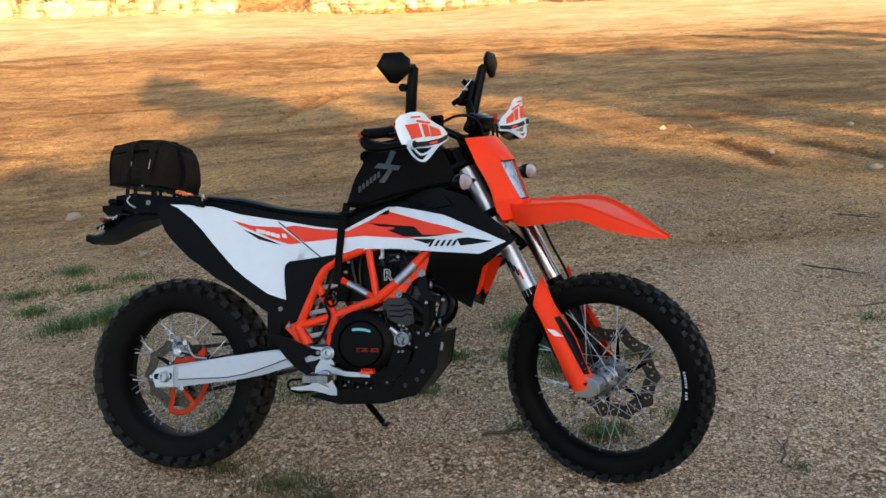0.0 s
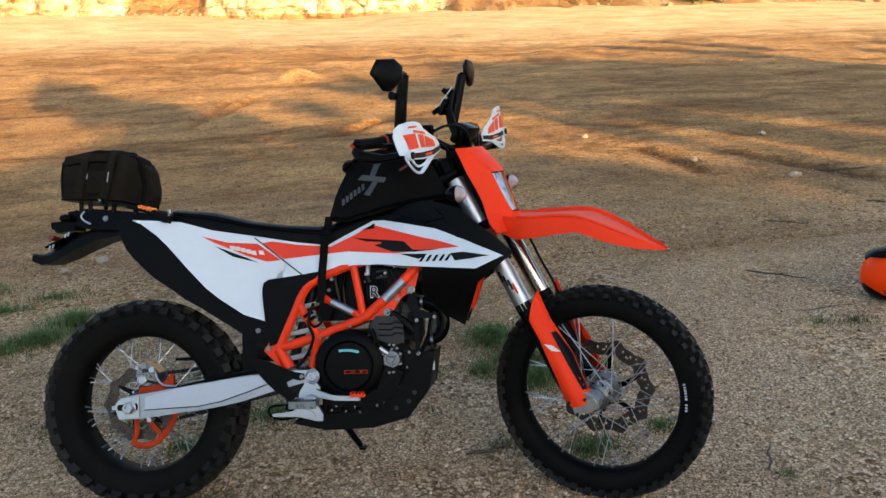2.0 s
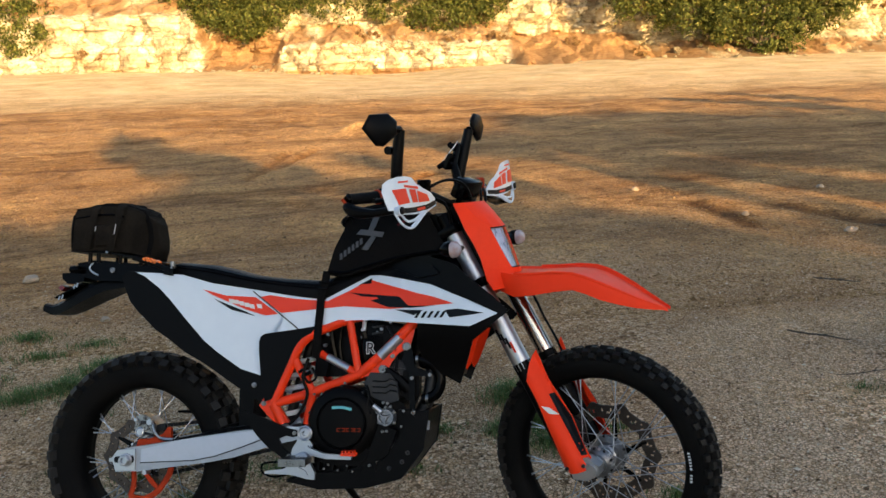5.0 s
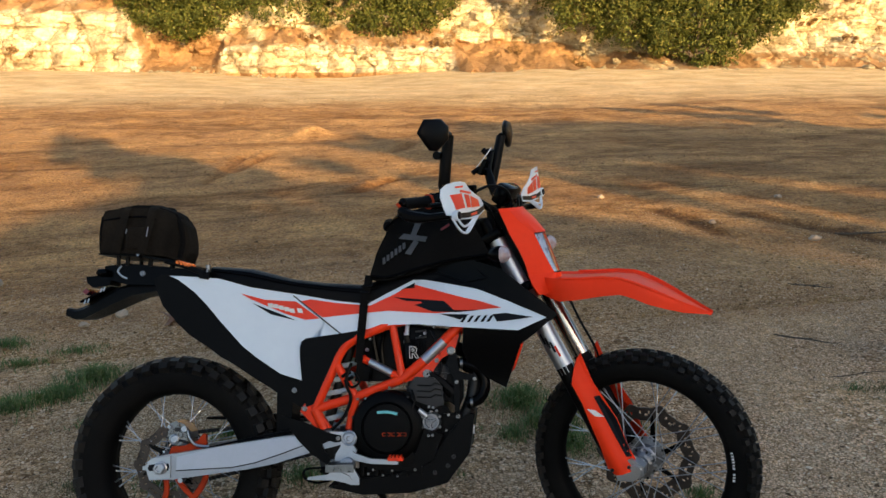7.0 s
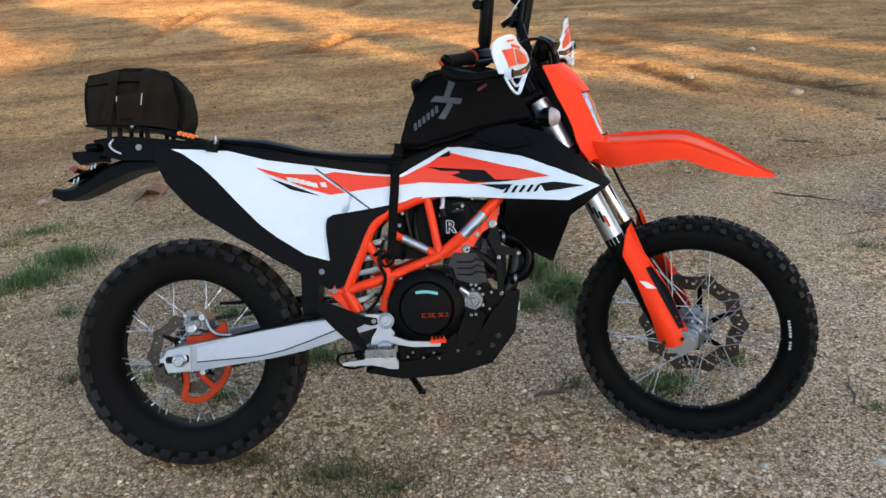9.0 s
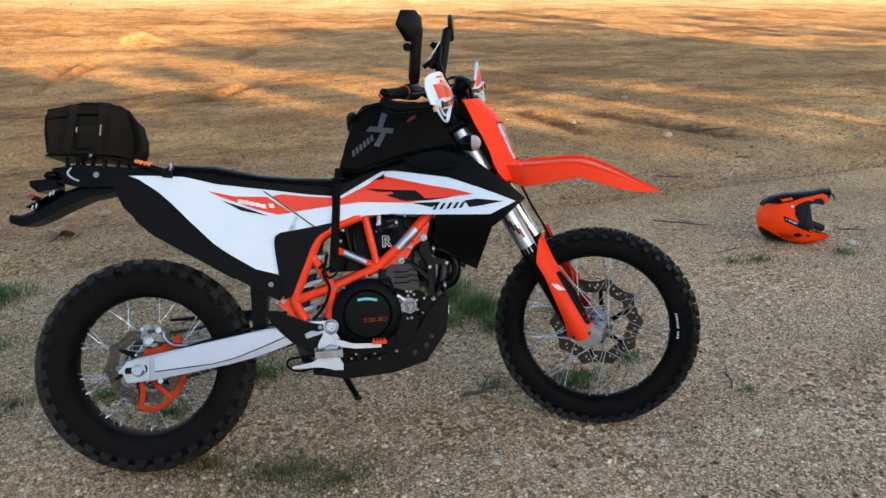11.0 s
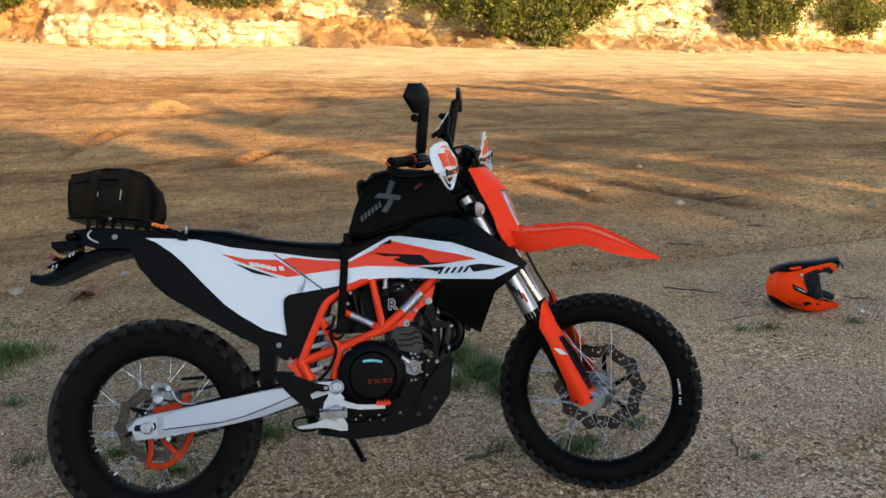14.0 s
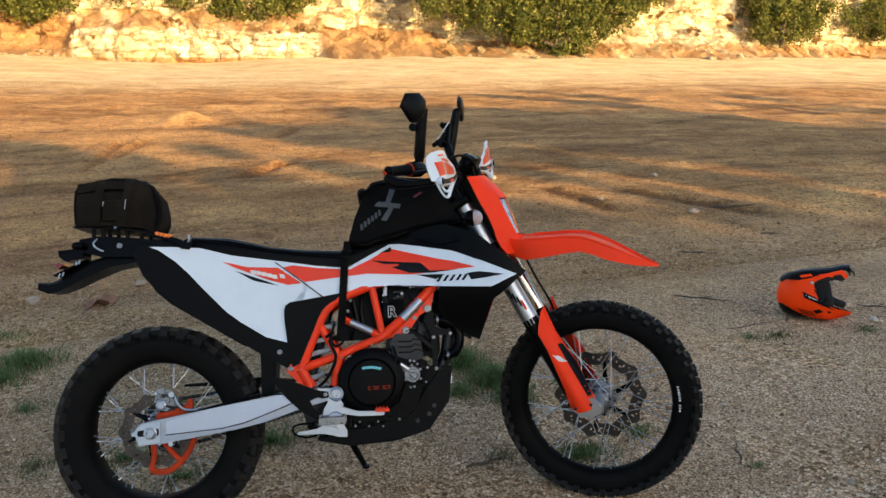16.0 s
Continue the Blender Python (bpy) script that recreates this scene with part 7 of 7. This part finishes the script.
for s in (-1, 1):
    part("chin_pad", tube(spline([(0.05, 0.078 * s, 0.130), (0.10, 0.062 * s, 0.114), (0.145, 0.03 * s, 0.100), (0.160, 0.0, 0.096)], 4), [0.040, 0.038, 0.030, 0.020], 10, flat=0.8), M["foam"], helmet)
    part("brow_edge", tube(spline([(0.000, 0.108 * s, 0.175), (0.005, 0.108 * s, 0.205), (0.045, 0.104 * s, 0.222), (0.10, 0.090 * s, 0.238), (0.135, 0.075 * s, 0.238)], 4), [0.010, 0.014, 0.014, 0.012, 0.006], 8), M["foam"], helmet, "black edge over the eye port")
part("brow_pad", tube(spline([(0.10, -0.085, 0.238), (0.125, -0.04, 0.250), (0.13, 0.0, 0.253), (0.125, 0.04, 0.250), (0.10, 0.085, 0.238)], 4), 0.014, 8), M["foam"], helmet)

# ---- quarry face ----
def cliff_material():
    m = bpy.data.materials.new("limestone_face")
    m.use_nodes = True
    n, link = m.node_tree.nodes, m.node_tree.links.new
    b = n["Principled BSDF"]
    b.inputs["Roughness"].default_value, b.inputs["Specular IOR Level"].default_value = 0.95, 0.1
    tc = n.new("ShaderNodeTexCoord")

    def tex(scale, stretch, detail=7):
        t, mp = n.new("ShaderNodeTexNoise"), n.new("ShaderNodeMapping")
        mp.inputs["Scale"].default_value = stretch
        link(tc.outputs["Object"], mp.inputs["Vector"])
        link(mp.outputs["Vector"], t.inputs["Vector"])
        t.inputs["Scale"].default_value, t.inputs["Detail"].default_value, t.inputs["Roughness"].default_value = scale, detail, 0.65
        return t
    layer, stain, spot = tex(1.0, (0.8, 0.8, 1.6)), tex(0.8, (1.2, 1.2, 0.5)), tex(5.0, (1, 1, 1))
    warp = n.new("ShaderNodeVectorMath")
    warp.operation = "MULTIPLY_ADD"
    link(spot.outputs["Color"], warp.inputs[0])
    warp.inputs[1].default_value = (0.6, 0.6, 0.5)
    link(tc.outputs["Object"], warp.inputs[2])
    cracks = []
    for sc, st in ((1.0, (0.75, 0.3, 1.1)), (1.0, (1.9, 0.7, 2.6))):
        vo, mp = n.new("ShaderNodeTexVoronoi"), n.new("ShaderNodeMapping")
        vo.feature = "DISTANCE_TO_EDGE"
        mp.inputs["Scale"].default_value = st
        link(warp.outputs[0], mp.inputs["Vector"])
        link(mp.outputs["Vector"], vo.inputs["Vector"])
        vo.inputs["Scale"].default_value = sc
        cracks.append(vo)

    def ramp(src, *stops):
        r = n.new("ShaderNodeValToRGB")
        e = r.color_ramp.elements
        while len(e) < len(stops):
            e.new(0.5)
        for k, (pos, col) in enumerate(stops):
            e[k].position, e[k].color = pos, (*col, 1)
        link(src, r.inputs["Fac"])
        return r.outputs["Color"]

    def mix(fac, a, c, kind="MIX"):
        x = n.new("ShaderNodeMix")
        x.data_type, x.blend_type = "RGBA", kind
        if isinstance(fac, float):
            x.inputs[0].default_value = fac
        else:
            link(fac, x.inputs[0])
        link(a, x.inputs[6]), link(c, x.inputs[7])
        return x.outputs[2]
    rock = ramp(layer.outputs["Fac"], (0.3, (0.34, 0.28, 0.18)), (0.42, (0.57, 0.50, 0.34)), (0.56, (0.76, 0.70, 0.52)))
    rock = mix(ramp(stain.outputs["Fac"], (0.46, (0, 0, 0)), (0.68, (0.75, 0.75, 0.75))), rock, ramp(spot.outputs["Fac"], (0.3, (0.34, 0.24, 0.14)), (0.7, (0.50, 0.38, 0.24))))
    rock = mix(0.6, rock, ramp(spot.outputs["Fac"], (0.3, (0.55, 0.52, 0.48)), (0.5, (1, 1, 1)), (0.75, (1.1, 1.1, 1.08))), "MULTIPLY")
    strata = tex(1.0, (0.5, 0.5, 5.0), 5)
    rock = mix(1.0, rock, ramp(strata.outputs["Fac"], (0.36, (0.62, 0.57, 0.50)), (0.47, (0.95, 0.94, 0.92)), (0.7, (1.05, 1.05, 1.03))), "MULTIPLY")
    for vo, dark in zip(cracks, (0.45, 0.78)):
        rock = mix(1.0, rock, ramp(vo.outputs["Distance"], (0.0, (dark, dark * 0.86, dark * 0.68)), (0.035, (1, 1, 1))), "MULTIPLY")
    soil_tone = ramp(spot.outputs["Fac"], (0.3, (0.26, 0.145, 0.068)), (0.7, (0.43, 0.27, 0.135)))
    earth = n.new("ShaderNodeAttribute")
    earth.attribute_name = "soil_tone"
    edge = n.new("ShaderNodeMath")
    edge.operation = "MULTIPLY_ADD"
    link(spot.outputs["Fac"], edge.inputs[0])
    edge.inputs[1].default_value = 0.6
    link(earth.outputs["Fac"], edge.inputs[2])
    link(mix(ramp(edge.outputs[0], (0.55, (0, 0, 0)), (0.85, (1, 1, 1))), rock, soil_tone), b.inputs["Base Color"])
    bp = n.new("ShaderNodeBump")
    bp.inputs["Strength"].default_value, bp.inputs["Distance"].default_value = 1.0, 0.16
    link(spot.outputs["Fac"], bp.inputs["Height"])
    bq = n.new("ShaderNodeBump")
    bq.inputs["Strength"].default_value, bq.inputs["Distance"].default_value = 0.7, 0.12
    link(ramp(cracks[0].outputs["Distance"], (0.0, (0, 0, 0)), (0.25, (1, 1, 1))), bq.inputs["Height"])
    link(bp.outputs["Normal"], bq.inputs["Normal"])
    link(bq.outputs["Normal"], b.inputs["Normal"])
    return m


def wall_top(x):
    """Height of the lower face: a tall mass on one side, a low broken wall, then only rubble."""
    tall, low = smooth(-8.2, -9.4, x), smooth(-6.0, -5.2, x) * smooth(5.2, 4.0, x)
    return 0.25 + 2.4 * tall + 1.05 * low + (0.10 + 0.16 * (tall + low)) * noise.noise((x * 0.8, 3.0, 2)) + 0.08 * noise.noise((x * 2.6, 1.0, 7))


def earth_ramp(x):
    return smooth(3.8, 4.8, x) * smooth(10.6, 8.6, x)


def cliff_front(x, z):
    """How far back the face stands at a height: a broken lower wall, a bench of soil, an upper wall, a dirt ramp and a rubble slope."""
    y = 36.0 + 0.6 * noise.noise((x * 0.11, 0, 3)) + 0.35 * noise.noise((x * 0.4, z * 0.15, 5))
    h = wall_top(x)
    y += 1.7 * min(max(z - h, 0.0), 0.7 + 0.25 * noise.noise((x * 0.5, 4.0, 1)))
    for k, lift in enumerate((0.55, 1.2, 1.9, 2.7)):
        h2 = lift + 0.12 * noise.noise((x * 0.7, k * 3.0, 2)) + 0.25 * noise.noise((x * 0.2, k * 2.0, 5))
        y += (0.05 + 0.12 * abs(noise.noise((x * 0.35, k * 5.0, 9)))) * smooth(h2 - 0.03, h2 + 0.05, z)
    cell = noise.cell(Vector((x * 0.8 + 0.9 * noise.noise((x * 0.7, z * 1.5, 0)), z * 1.9 + 0.6 * noise.noise((x * 0.6, z, 4)), 0.5)))
    cell2 = noise.cell(Vector((x * 2.1 + 0.6 * noise.noise((x * 1.3, z * 2.0, 9)), z * 2.6 + 0.6 * noise.noise((x * 0.9, z, 14)), 3.5)))
    y += 0.16 * (cell - 0.5) + 0.12 * (cell2 - 0.5) + 0.22 * noise.noise((x * 1.1, z * 1.0, 1)) + 0.09 * noise.noise((x * 3.1, z * 3.0, 6)) + 0.04 * noise.noise((x * 7, z * 7, 2))
    slope = smooth(9.8, 12, x) * smooth(30, 22, x)
    zf = max(0.0, z - 0.30)
    foot = max(0.0, 1 - zf / 1.15) * 2.2 * earth_ramp(x) + max(0.0, 1 - zf / 1.5) * 2.8 * slope + max(0.0, 1 - zf / 0.25) * 0.7 * smooth(-0.2, 0.5, noise.noise((x * 0.3, 2.0, 6)))
    return y - foot * (0.85 + 0.35 * noise.noise((x * 0.9, z * 1.5, 11)))


def soil_cover(x, z):
    """How much of the face lies under brown earth: the ramp, the bench over the lower wall, the gully."""
    h = wall_top(x) + 0.10 * noise.noise((x * 2.3, z * 2.0, 8))
    bench = smooth(h - 0.05, h + 0.12, z) * smooth(h + 1.0, h + 0.65, z) * (0.55 + 0.5 * noise.noise((x * 1.1, z * 1.4, 21)))
    gully = smooth(-8.9, -8.3, x) * smooth(-5.2, -5.9, x) * smooth(2.2, 1.5, z) * 0.8
    slope = smooth(9.8, 11, x) * smooth(1.4, 0.5, z) * (0.30 + 0.6 * noise.noise((x * 1.3, z * 2.2, 31)))
    ramp = earth_ramp(x) * smooth(1.65, 1.35, z + 0.18 * noise.noise((x * 1.2, 0, 4)) + 0.10 * abs(x - 6.5) ** 0.5 - 0.1)
    return min(1.0, max(0.0, bench, gully, slope, ramp, smooth(0.34, 0.20, z) * 0.8))


CX = [-75 + 0.5 * k for k in range(92)] + [-29 + 0.13 * k for k in range(534)] + [40.5 + 0.5 * k for k in range(80)]
CZ = [-0.5 + 0.085 * k for k in range(71)]
cv, cf = [], []
for z in CZ:
    for x in CX:
        cv.append((x, cliff_front(x, max(z, 0.0)), z + 0.05 * noise.noise((x * 1.5, z, 3))))
for back, up in ((1.5, 0.3), (4, 0.8), (9, 2.0), (18, 4.0), (40, 8.0), (90, 14.0), (200, 22.0)):
    for x in CX:
        yy = cliff_front(x, 5.5) + back
        cv.append((x * (1 + back * 0.012), yy, 5.5 + up + 0.6 * noise.noise((x * 0.2, yy * 0.2, 0)) * min(1, back / 4)))
w = len(CX)
for j in range(len(CZ) + 6):
    for i in range(w - 1):
        cf.append((j * w + i, j * w + i + 1, (j + 1) * w + i + 1, (j + 1) * w + i))
cm = bpy.data.meshes.new("cliff")
cm.from_pydata(cv, [], cf)
cover = cm.attributes.new("soil_tone", "FLOAT", "POINT")
cover.data.foreach_set("value", [soil_cover(x, z) if z < 5.5 else 0.8 for x, y, z in cv])
CLIFF_MAT = cliff_material()
cm.materials.append(CLIFF_MAT)
tagged(new("backdrop_cliff", cm), "low sunlit limestone quarry face in ledges", "cliff", "", "structure")

# fallen rocks at the foot of the face
rng = random.Random(4)
rock_me = [rock_mesh(20 + k, 0.5) for k in range(5)]
for me in rock_me:
    me.materials.append(CLIFF_MAT)
for k in range(230):
    zone = rng.random()
    if zone < 0.45:
        x, off, r = rng.uniform(9.8, 24), rng.uniform(-3.6, 0.9), rng.uniform(0.04, 0.17) * (1 + (rng.random() < 0.07))
    elif zone < 0.75:
        x, off, r = rng.uniform(-9, 4.5), rng.uniform(-0.2, 0.9), rng.uniform(0.04, 0.13)
    else:
        x, off, r = rng.uniform(-26, 36), rng.uniform(-0.5, 1.2), rng.uniform(0.04, 0.13)
    y = cliff_front(x, 0.0) - off * 0.6 + 0.3
    z = max(ground_z(x, y), 0.0)
    for step in range(24):
        zz = step * 0.1
        if cliff_front(x, zz) <= y:
            z = zz
    rk = new("rock", rock_me[k % 5])
    rk.matrix_world = pose(x, y, z + r * 0.3, rng.uniform(-20, 20), rng.uniform(-20, 20), rng.uniform(0, 360)) @ Matrix.Diagonal((r, r * rng.uniform(0.6, 1), r * rng.uniform(0.6, 1), 1))
    tagged(rk, "pale limestone rock fallen at the quarry foot", "rock", "fallen rocks")

# ---- bushes and trees ----
LEAF = island_material("oak_leaf", ((0.0, (0.04, 0.056, 0.014)), (0.4, (0.09, 0.115, 0.024)), (0.8, (0.17, 0.19, 0.042)), (1.0, (0.27, 0.25, 0.075))), 0.6, 0.35)
DRY = island_material("dry_weed", ((0.0, (0.20, 0.11, 0.05)), (0.6, (0.33, 0.20, 0.09)), (1.0, (0.45, 0.33, 0.16))), 0.9, 0.3)
BARK = material("bark", (0.12, 0.09, 0.065), 0.95, 0, 0.3, 8, 0.8, 40)


def plant(name, at, blobs, leaves, leaf, seed, label, category, mat=LEAF, trunk=0.09, group=""):
    """A trunk with limbs to each blob of the crown, and a crown of many small leaf sprays."""
    rng = np.random.default_rng(seed)
    ob = new(name)
    ob.matrix_world = pose(*at)
    tagged(ob, label, category, group)
    if trunk:
        tb_ = bmesh.new()
        top = Vector((0.1, 0, max(b[2] for b in blobs) * 0.55))
        sweep(tb_, spline([(0, 0, -0.3), (0.05, 0.03, top.z * 0.4), top], 4), [trunk * 1.3, trunk * 1.1, trunk, trunk * 0.8, trunk * 0.7], 8)
        for bx, by, bz, rx, ry, rz in blobs:
            s = Vector((0.03, 0, top.z * 0.35))
            sweep(tb_, spline([s, s.lerp(Vector((bx, by, bz)), 0.5) + Vector((0, 0, 0.1)), Vector((bx, by, bz))], 3), [trunk * 0.6, trunk * 0.4, trunk * 0.15], 6)
        part("trunk", tb_, BARK, ob)
    # the crown is made of tufts over each blob, so that its outline is uneven with gaps
    vol = np.array([b[3] * b[4] * b[5] for b in blobs]) ** 0.67
    tufts = max(12, leaves // 110)
    B = np.array(blobs)[rng.choice(len(blobs), tufts, p=vol / vol.sum())]
    d0 = rng.normal(size=(tufts, 3))
    d0 /= np.linalg.norm(d0, axis=1)[:, None]
    centre = B[:, :3] + d0 * B[:, 3:6] * (0.55 + 0.5 * rng.random(tufts) ** 0.6)[:, None]
    reach = 0.24 * B[:, 3:6].mean(1) * rng.uniform(0.7, 1.5, tufts)
    pick = rng.integers(0, tufts, leaves)
    off = rng.normal(size=(leaves, 3))
    d = d0[pick] * 0.8 + off * 0.5
    d /= np.linalg.norm(d, axis=1)[:, None]
    c = centre[pick] + off * reach[pick][:, None] * 0.62
    n = d + 0.9 * rng.normal(size=(leaves, 3))
    n /= np.linalg.norm(n, axis=1)[:, None]
    u = np.cross(n, rng.normal(size=(leaves, 3)))
    u /= np.linalg.norm(u, axis=1)[:, None]
    t = np.cross(n, u)
    s = leaf * rng.uniform(0.6, 1.4, leaves)[:, None]
    v = np.stack([c - u * s, c - u * s * 0.1 + t * s * 0.45 + n * s * 0.15, c + u * s, c + u * s * 0.1 - t * s * 0.45 + n * s * 0.15], 1)
    me = bpy.data.meshes.new("crown")
    me.from_pydata(v.reshape(-1, 3).tolist(), [], (np.arange(leaves)[:, None] * 4 + np.arange(4)[None]).tolist())
    me.materials.append(mat)
    cr = new("crown", me)
    cr.parent = ob
    return ob


OAK = "dense dark green evergreen bush on the quarry ledge"
plant("bush", (14.2, 34.4, 0.0), [(0.3, 0, 1.0, 0.9, 0.9, 0.75), (-1.3, 0.2, 1.9, 1.2, 1.0, 0.95), (-3.1, 0.4, 2.5, 1.3, 1.1, 0.95), (-5.0, 0.8, 3.2, 1.4, 1.2, 0.95), (1.5, 0.2, 1.8, 1.0, 1.0, 0.85), (2.9, 0.4, 2.5, 1.2, 1.1, 0.9), (4.2, 0.8, 3.2, 1.1, 1.1, 0.9), (0.0, 0.6, 2.8, 2.0, 1.3, 1.1), (-2.2, 1.0, 3.6, 2.3, 1.5, 1.2), (2.4, 1.0, 3.6, 2.2, 1.4, 1.2), (-5.4, 1.2, 4.2, 2.0, 1.4, 1.1), (4.8, 1.2, 4.2, 1.6, 1.4, 1.1)], 60000, 0.075, 1, "large dense evergreen bush growing at the quarry foot", "bush", group="bushes")
plant("bush", (-7.1, 36.9, 1.7), [(0, 0, 0.6, 1.0, 0.9, 0.65), (-1.2, 0, 1.2, 1.1, 0.9, 0.75), (1.1, 0, 1.15, 1.1, 0.9, 0.7), (0.1, 0.4, 1.9, 2.0, 1.1, 0.95), (-2.2, 0.3, 2.2, 1.3, 1.0, 0.8)], 24000, 0.075, 2, OAK, "bush", group="bushes")
plant("bush", (-3.8, 37.4, 2.2), [(0, 0, 0.7, 1.6, 0.9, 0.8), (1.2, 0, 1.4, 1.5, 0.9, 0.8), (-1.0, 0.2, 1.5, 1.4, 0.9, 0.8)], 13000, 0.075, 3, OAK, "bush", group="bushes")
plant("bush", (0.8, 37.2, 1.95), [(-1.1, 0, 1.0, 1.7, 0.9, 0.85), (0.9, 0, 0.7, 1.9, 0.9, 0.8), (2.2, 0, 1.2, 1.5, 0.9, 0.85), (0.2, 0.3, 1.9, 2.5, 1.1, 0.9)], 24000, 0.075, 4, OAK, "bush", group="bushes")
plant("bush", (-16.2, 36.6, 1.35), [(0, 0, 0.7, 1.7, 1.0, 0.9), (-1.4, 0, 1.4, 2.0, 1.1, 1.0)], 13000, 0.075, 5, OAK, "bush", group="bushes")
plant("bush", (27.2, 36.2, 1.2), [(0, 0, 0.8, 1.8, 1.0, 0.9), (1.6, 0.2, 1.6, 1.8, 1.1, 1.0), (-0.6, 0.4, 2.0, 1.6, 1.0, 0.9)], 16000, 0.075, 6, OAK, "bush", group="bushes")
plant("bush", (22.0, 38.5, 3.4), [(0, 0, 0.8, 1.8, 1.0, 0.8), (2.0, 0, 0.9, 1.7, 1.0, 0.8)], 11000, 0.075, 7, OAK, "bush", group="bushes")
plant("bush", (33.5, 37.0, 1.6), [(0, 0, 0.9, 2.0, 1.1, 1.0), (1.8, 0.3, 1.8, 1.9, 1.2, 1.1)], 12000, 0.08, 8, OAK, "bush", group="bushes")
for k, (x, z, s) in enumerate(((-10.8, 0.5, 0.4), (-13.4, 0.9, 0.5), (-1.9, 1.5, 0.45), (1.9, 1.1, 0.5), (3.6, 1.2, 0.45), (6.9, 1.0, 0.35), (20.5, 2.2, 0.6), (22.3, 1.4, 0.45), (24.5, 2.0, 0.6), (-6.2, 0.9, 0.4), (-4.6, 1.0, 0.35), (9.4, 0.5, 0.35), (30.3, 1.0, 0.5), (0.4, 0.8, 0.3), (-17.5, 1.0, 0.5))):
    y = cliff_front(x, z) + 0.05
    plant("dry_weed", (x, y, z), [(0, 0, s * 0.45, s * 0.8, s * 0.4, s * 0.5), (s * 0.7, 0, s * 0.3, s * 0.6, s * 0.3, s * 0.35)], 420, 0.055, 40 + k, "dry brown weed on the limestone ledge", "weed", DRY, 0.0, "dry weeds")
# trees that stand behind the camera, whose shade falls on the yard
SHADE = "dense evergreen tree at the sunny edge of the yard"
tree_rows = [(-9, -14, 4.6, 6.0), (-5, -15, 4.8, 6.0), (-1, -14, 4.4, 5.2), (2.5, -14.5, 4.8, 5.4), (5.2, -13.5, 4.85, 5.5), (7.6, -14, 5.05, 5.9), (10.2, -14.2, 5.05, 5.9), (12.8, -14, 5.42, 7.2), (15.2, -13.8, 5.45, 7.6), (18.0, -14, 5.2, 7.8), (21, -13.5, 6.3, 8.4), (24.5, -13.5, 5.8, 8.0), (28, -13, 5.8, 7.6)]
for k, (x, y, d, t) in enumerate(tree_rows):
    near = 3 < x < 11
    blobs = [(0, 0, d * 0.2, 2.3, 1.6, d * 0.25), (-0.9, 0.3, d * 0.45, 1.9, 1.5, d * 0.22), (1.0, -0.2, d * 0.5, 1.9, 1.5, d * 0.22), (0.1, 0, d * 0.78, 1.9, 1.4, d * 0.22), (-1.1, 0.2, t - 0.6, 0.6, 0.6, 0.45), (0.9, 0, t - 0.35, 0.5, 0.6, 0.4), (0.0, 0.1, t - 1.0, 0.5, 0.5, 0.5)]
    if near:
        blobs += [(-1.2, 0.6, d * 0.84, 1.3, 1.2, d * 0.19), (1.2, -0.6, d * 0.84, 1.3, 1.2, d * 0.19), (0, 1.2, d * 0.66, 1.9, 0.9, d * 0.26)]
    if 7 < x < 8:        # one slender tree stands above its neighbours
        blobs += [(0.45, 0, 5.55, 0.95, 0.7, 0.55), (-0.25, 0, 6.1, 0.75, 0.6, 0.5), (-0.7, 0.2, 6.6, 0.65, 0.5, 0.45), (-1.1, 0, 7.05, 0.5, 0.4, 0.38), (-0.3, 0, 7.2, 0.3, 0.3, 0.3), (0.8, 0, 6.2, 0.5, 0.4, 0.25), (1.3, 0, 5.55, 0.5, 0.5, 0.3)]
    if 10 < x < 11:
        blobs += [(-0.9, 0, 6.35, 0.5, 0.5, 0.16), (0.3, 0, 5.95, 0.6, 0.5, 0.14), (0.9, 0, 6.7, 0.5, 0.5, 0.18)]
    if 12 < x < 14:
        blobs += [(0.0, 0.2, 6.15, 1.2, 1.0, 0.42), (1.2, -0.2, 6.4, 1.4, 1.2, 0.75)]
    elif 14 < x < 19:
        blobs += [(-0.9, 0.2, 6.45, 1.5, 1.2, 0.78), (0.9, -0.2, 6.5, 1.5, 1.2, 0.8), (0.0, 0.5, 6.3, 1.4, 1.0, 0.65)]
    plant("tree", (x, y, 0), blobs, 26000 if near else 16000 if x > 12 else 10000, 0.16, 70 + k, SHADE, "tree", trunk=0.16, group="trees at the yard edge")
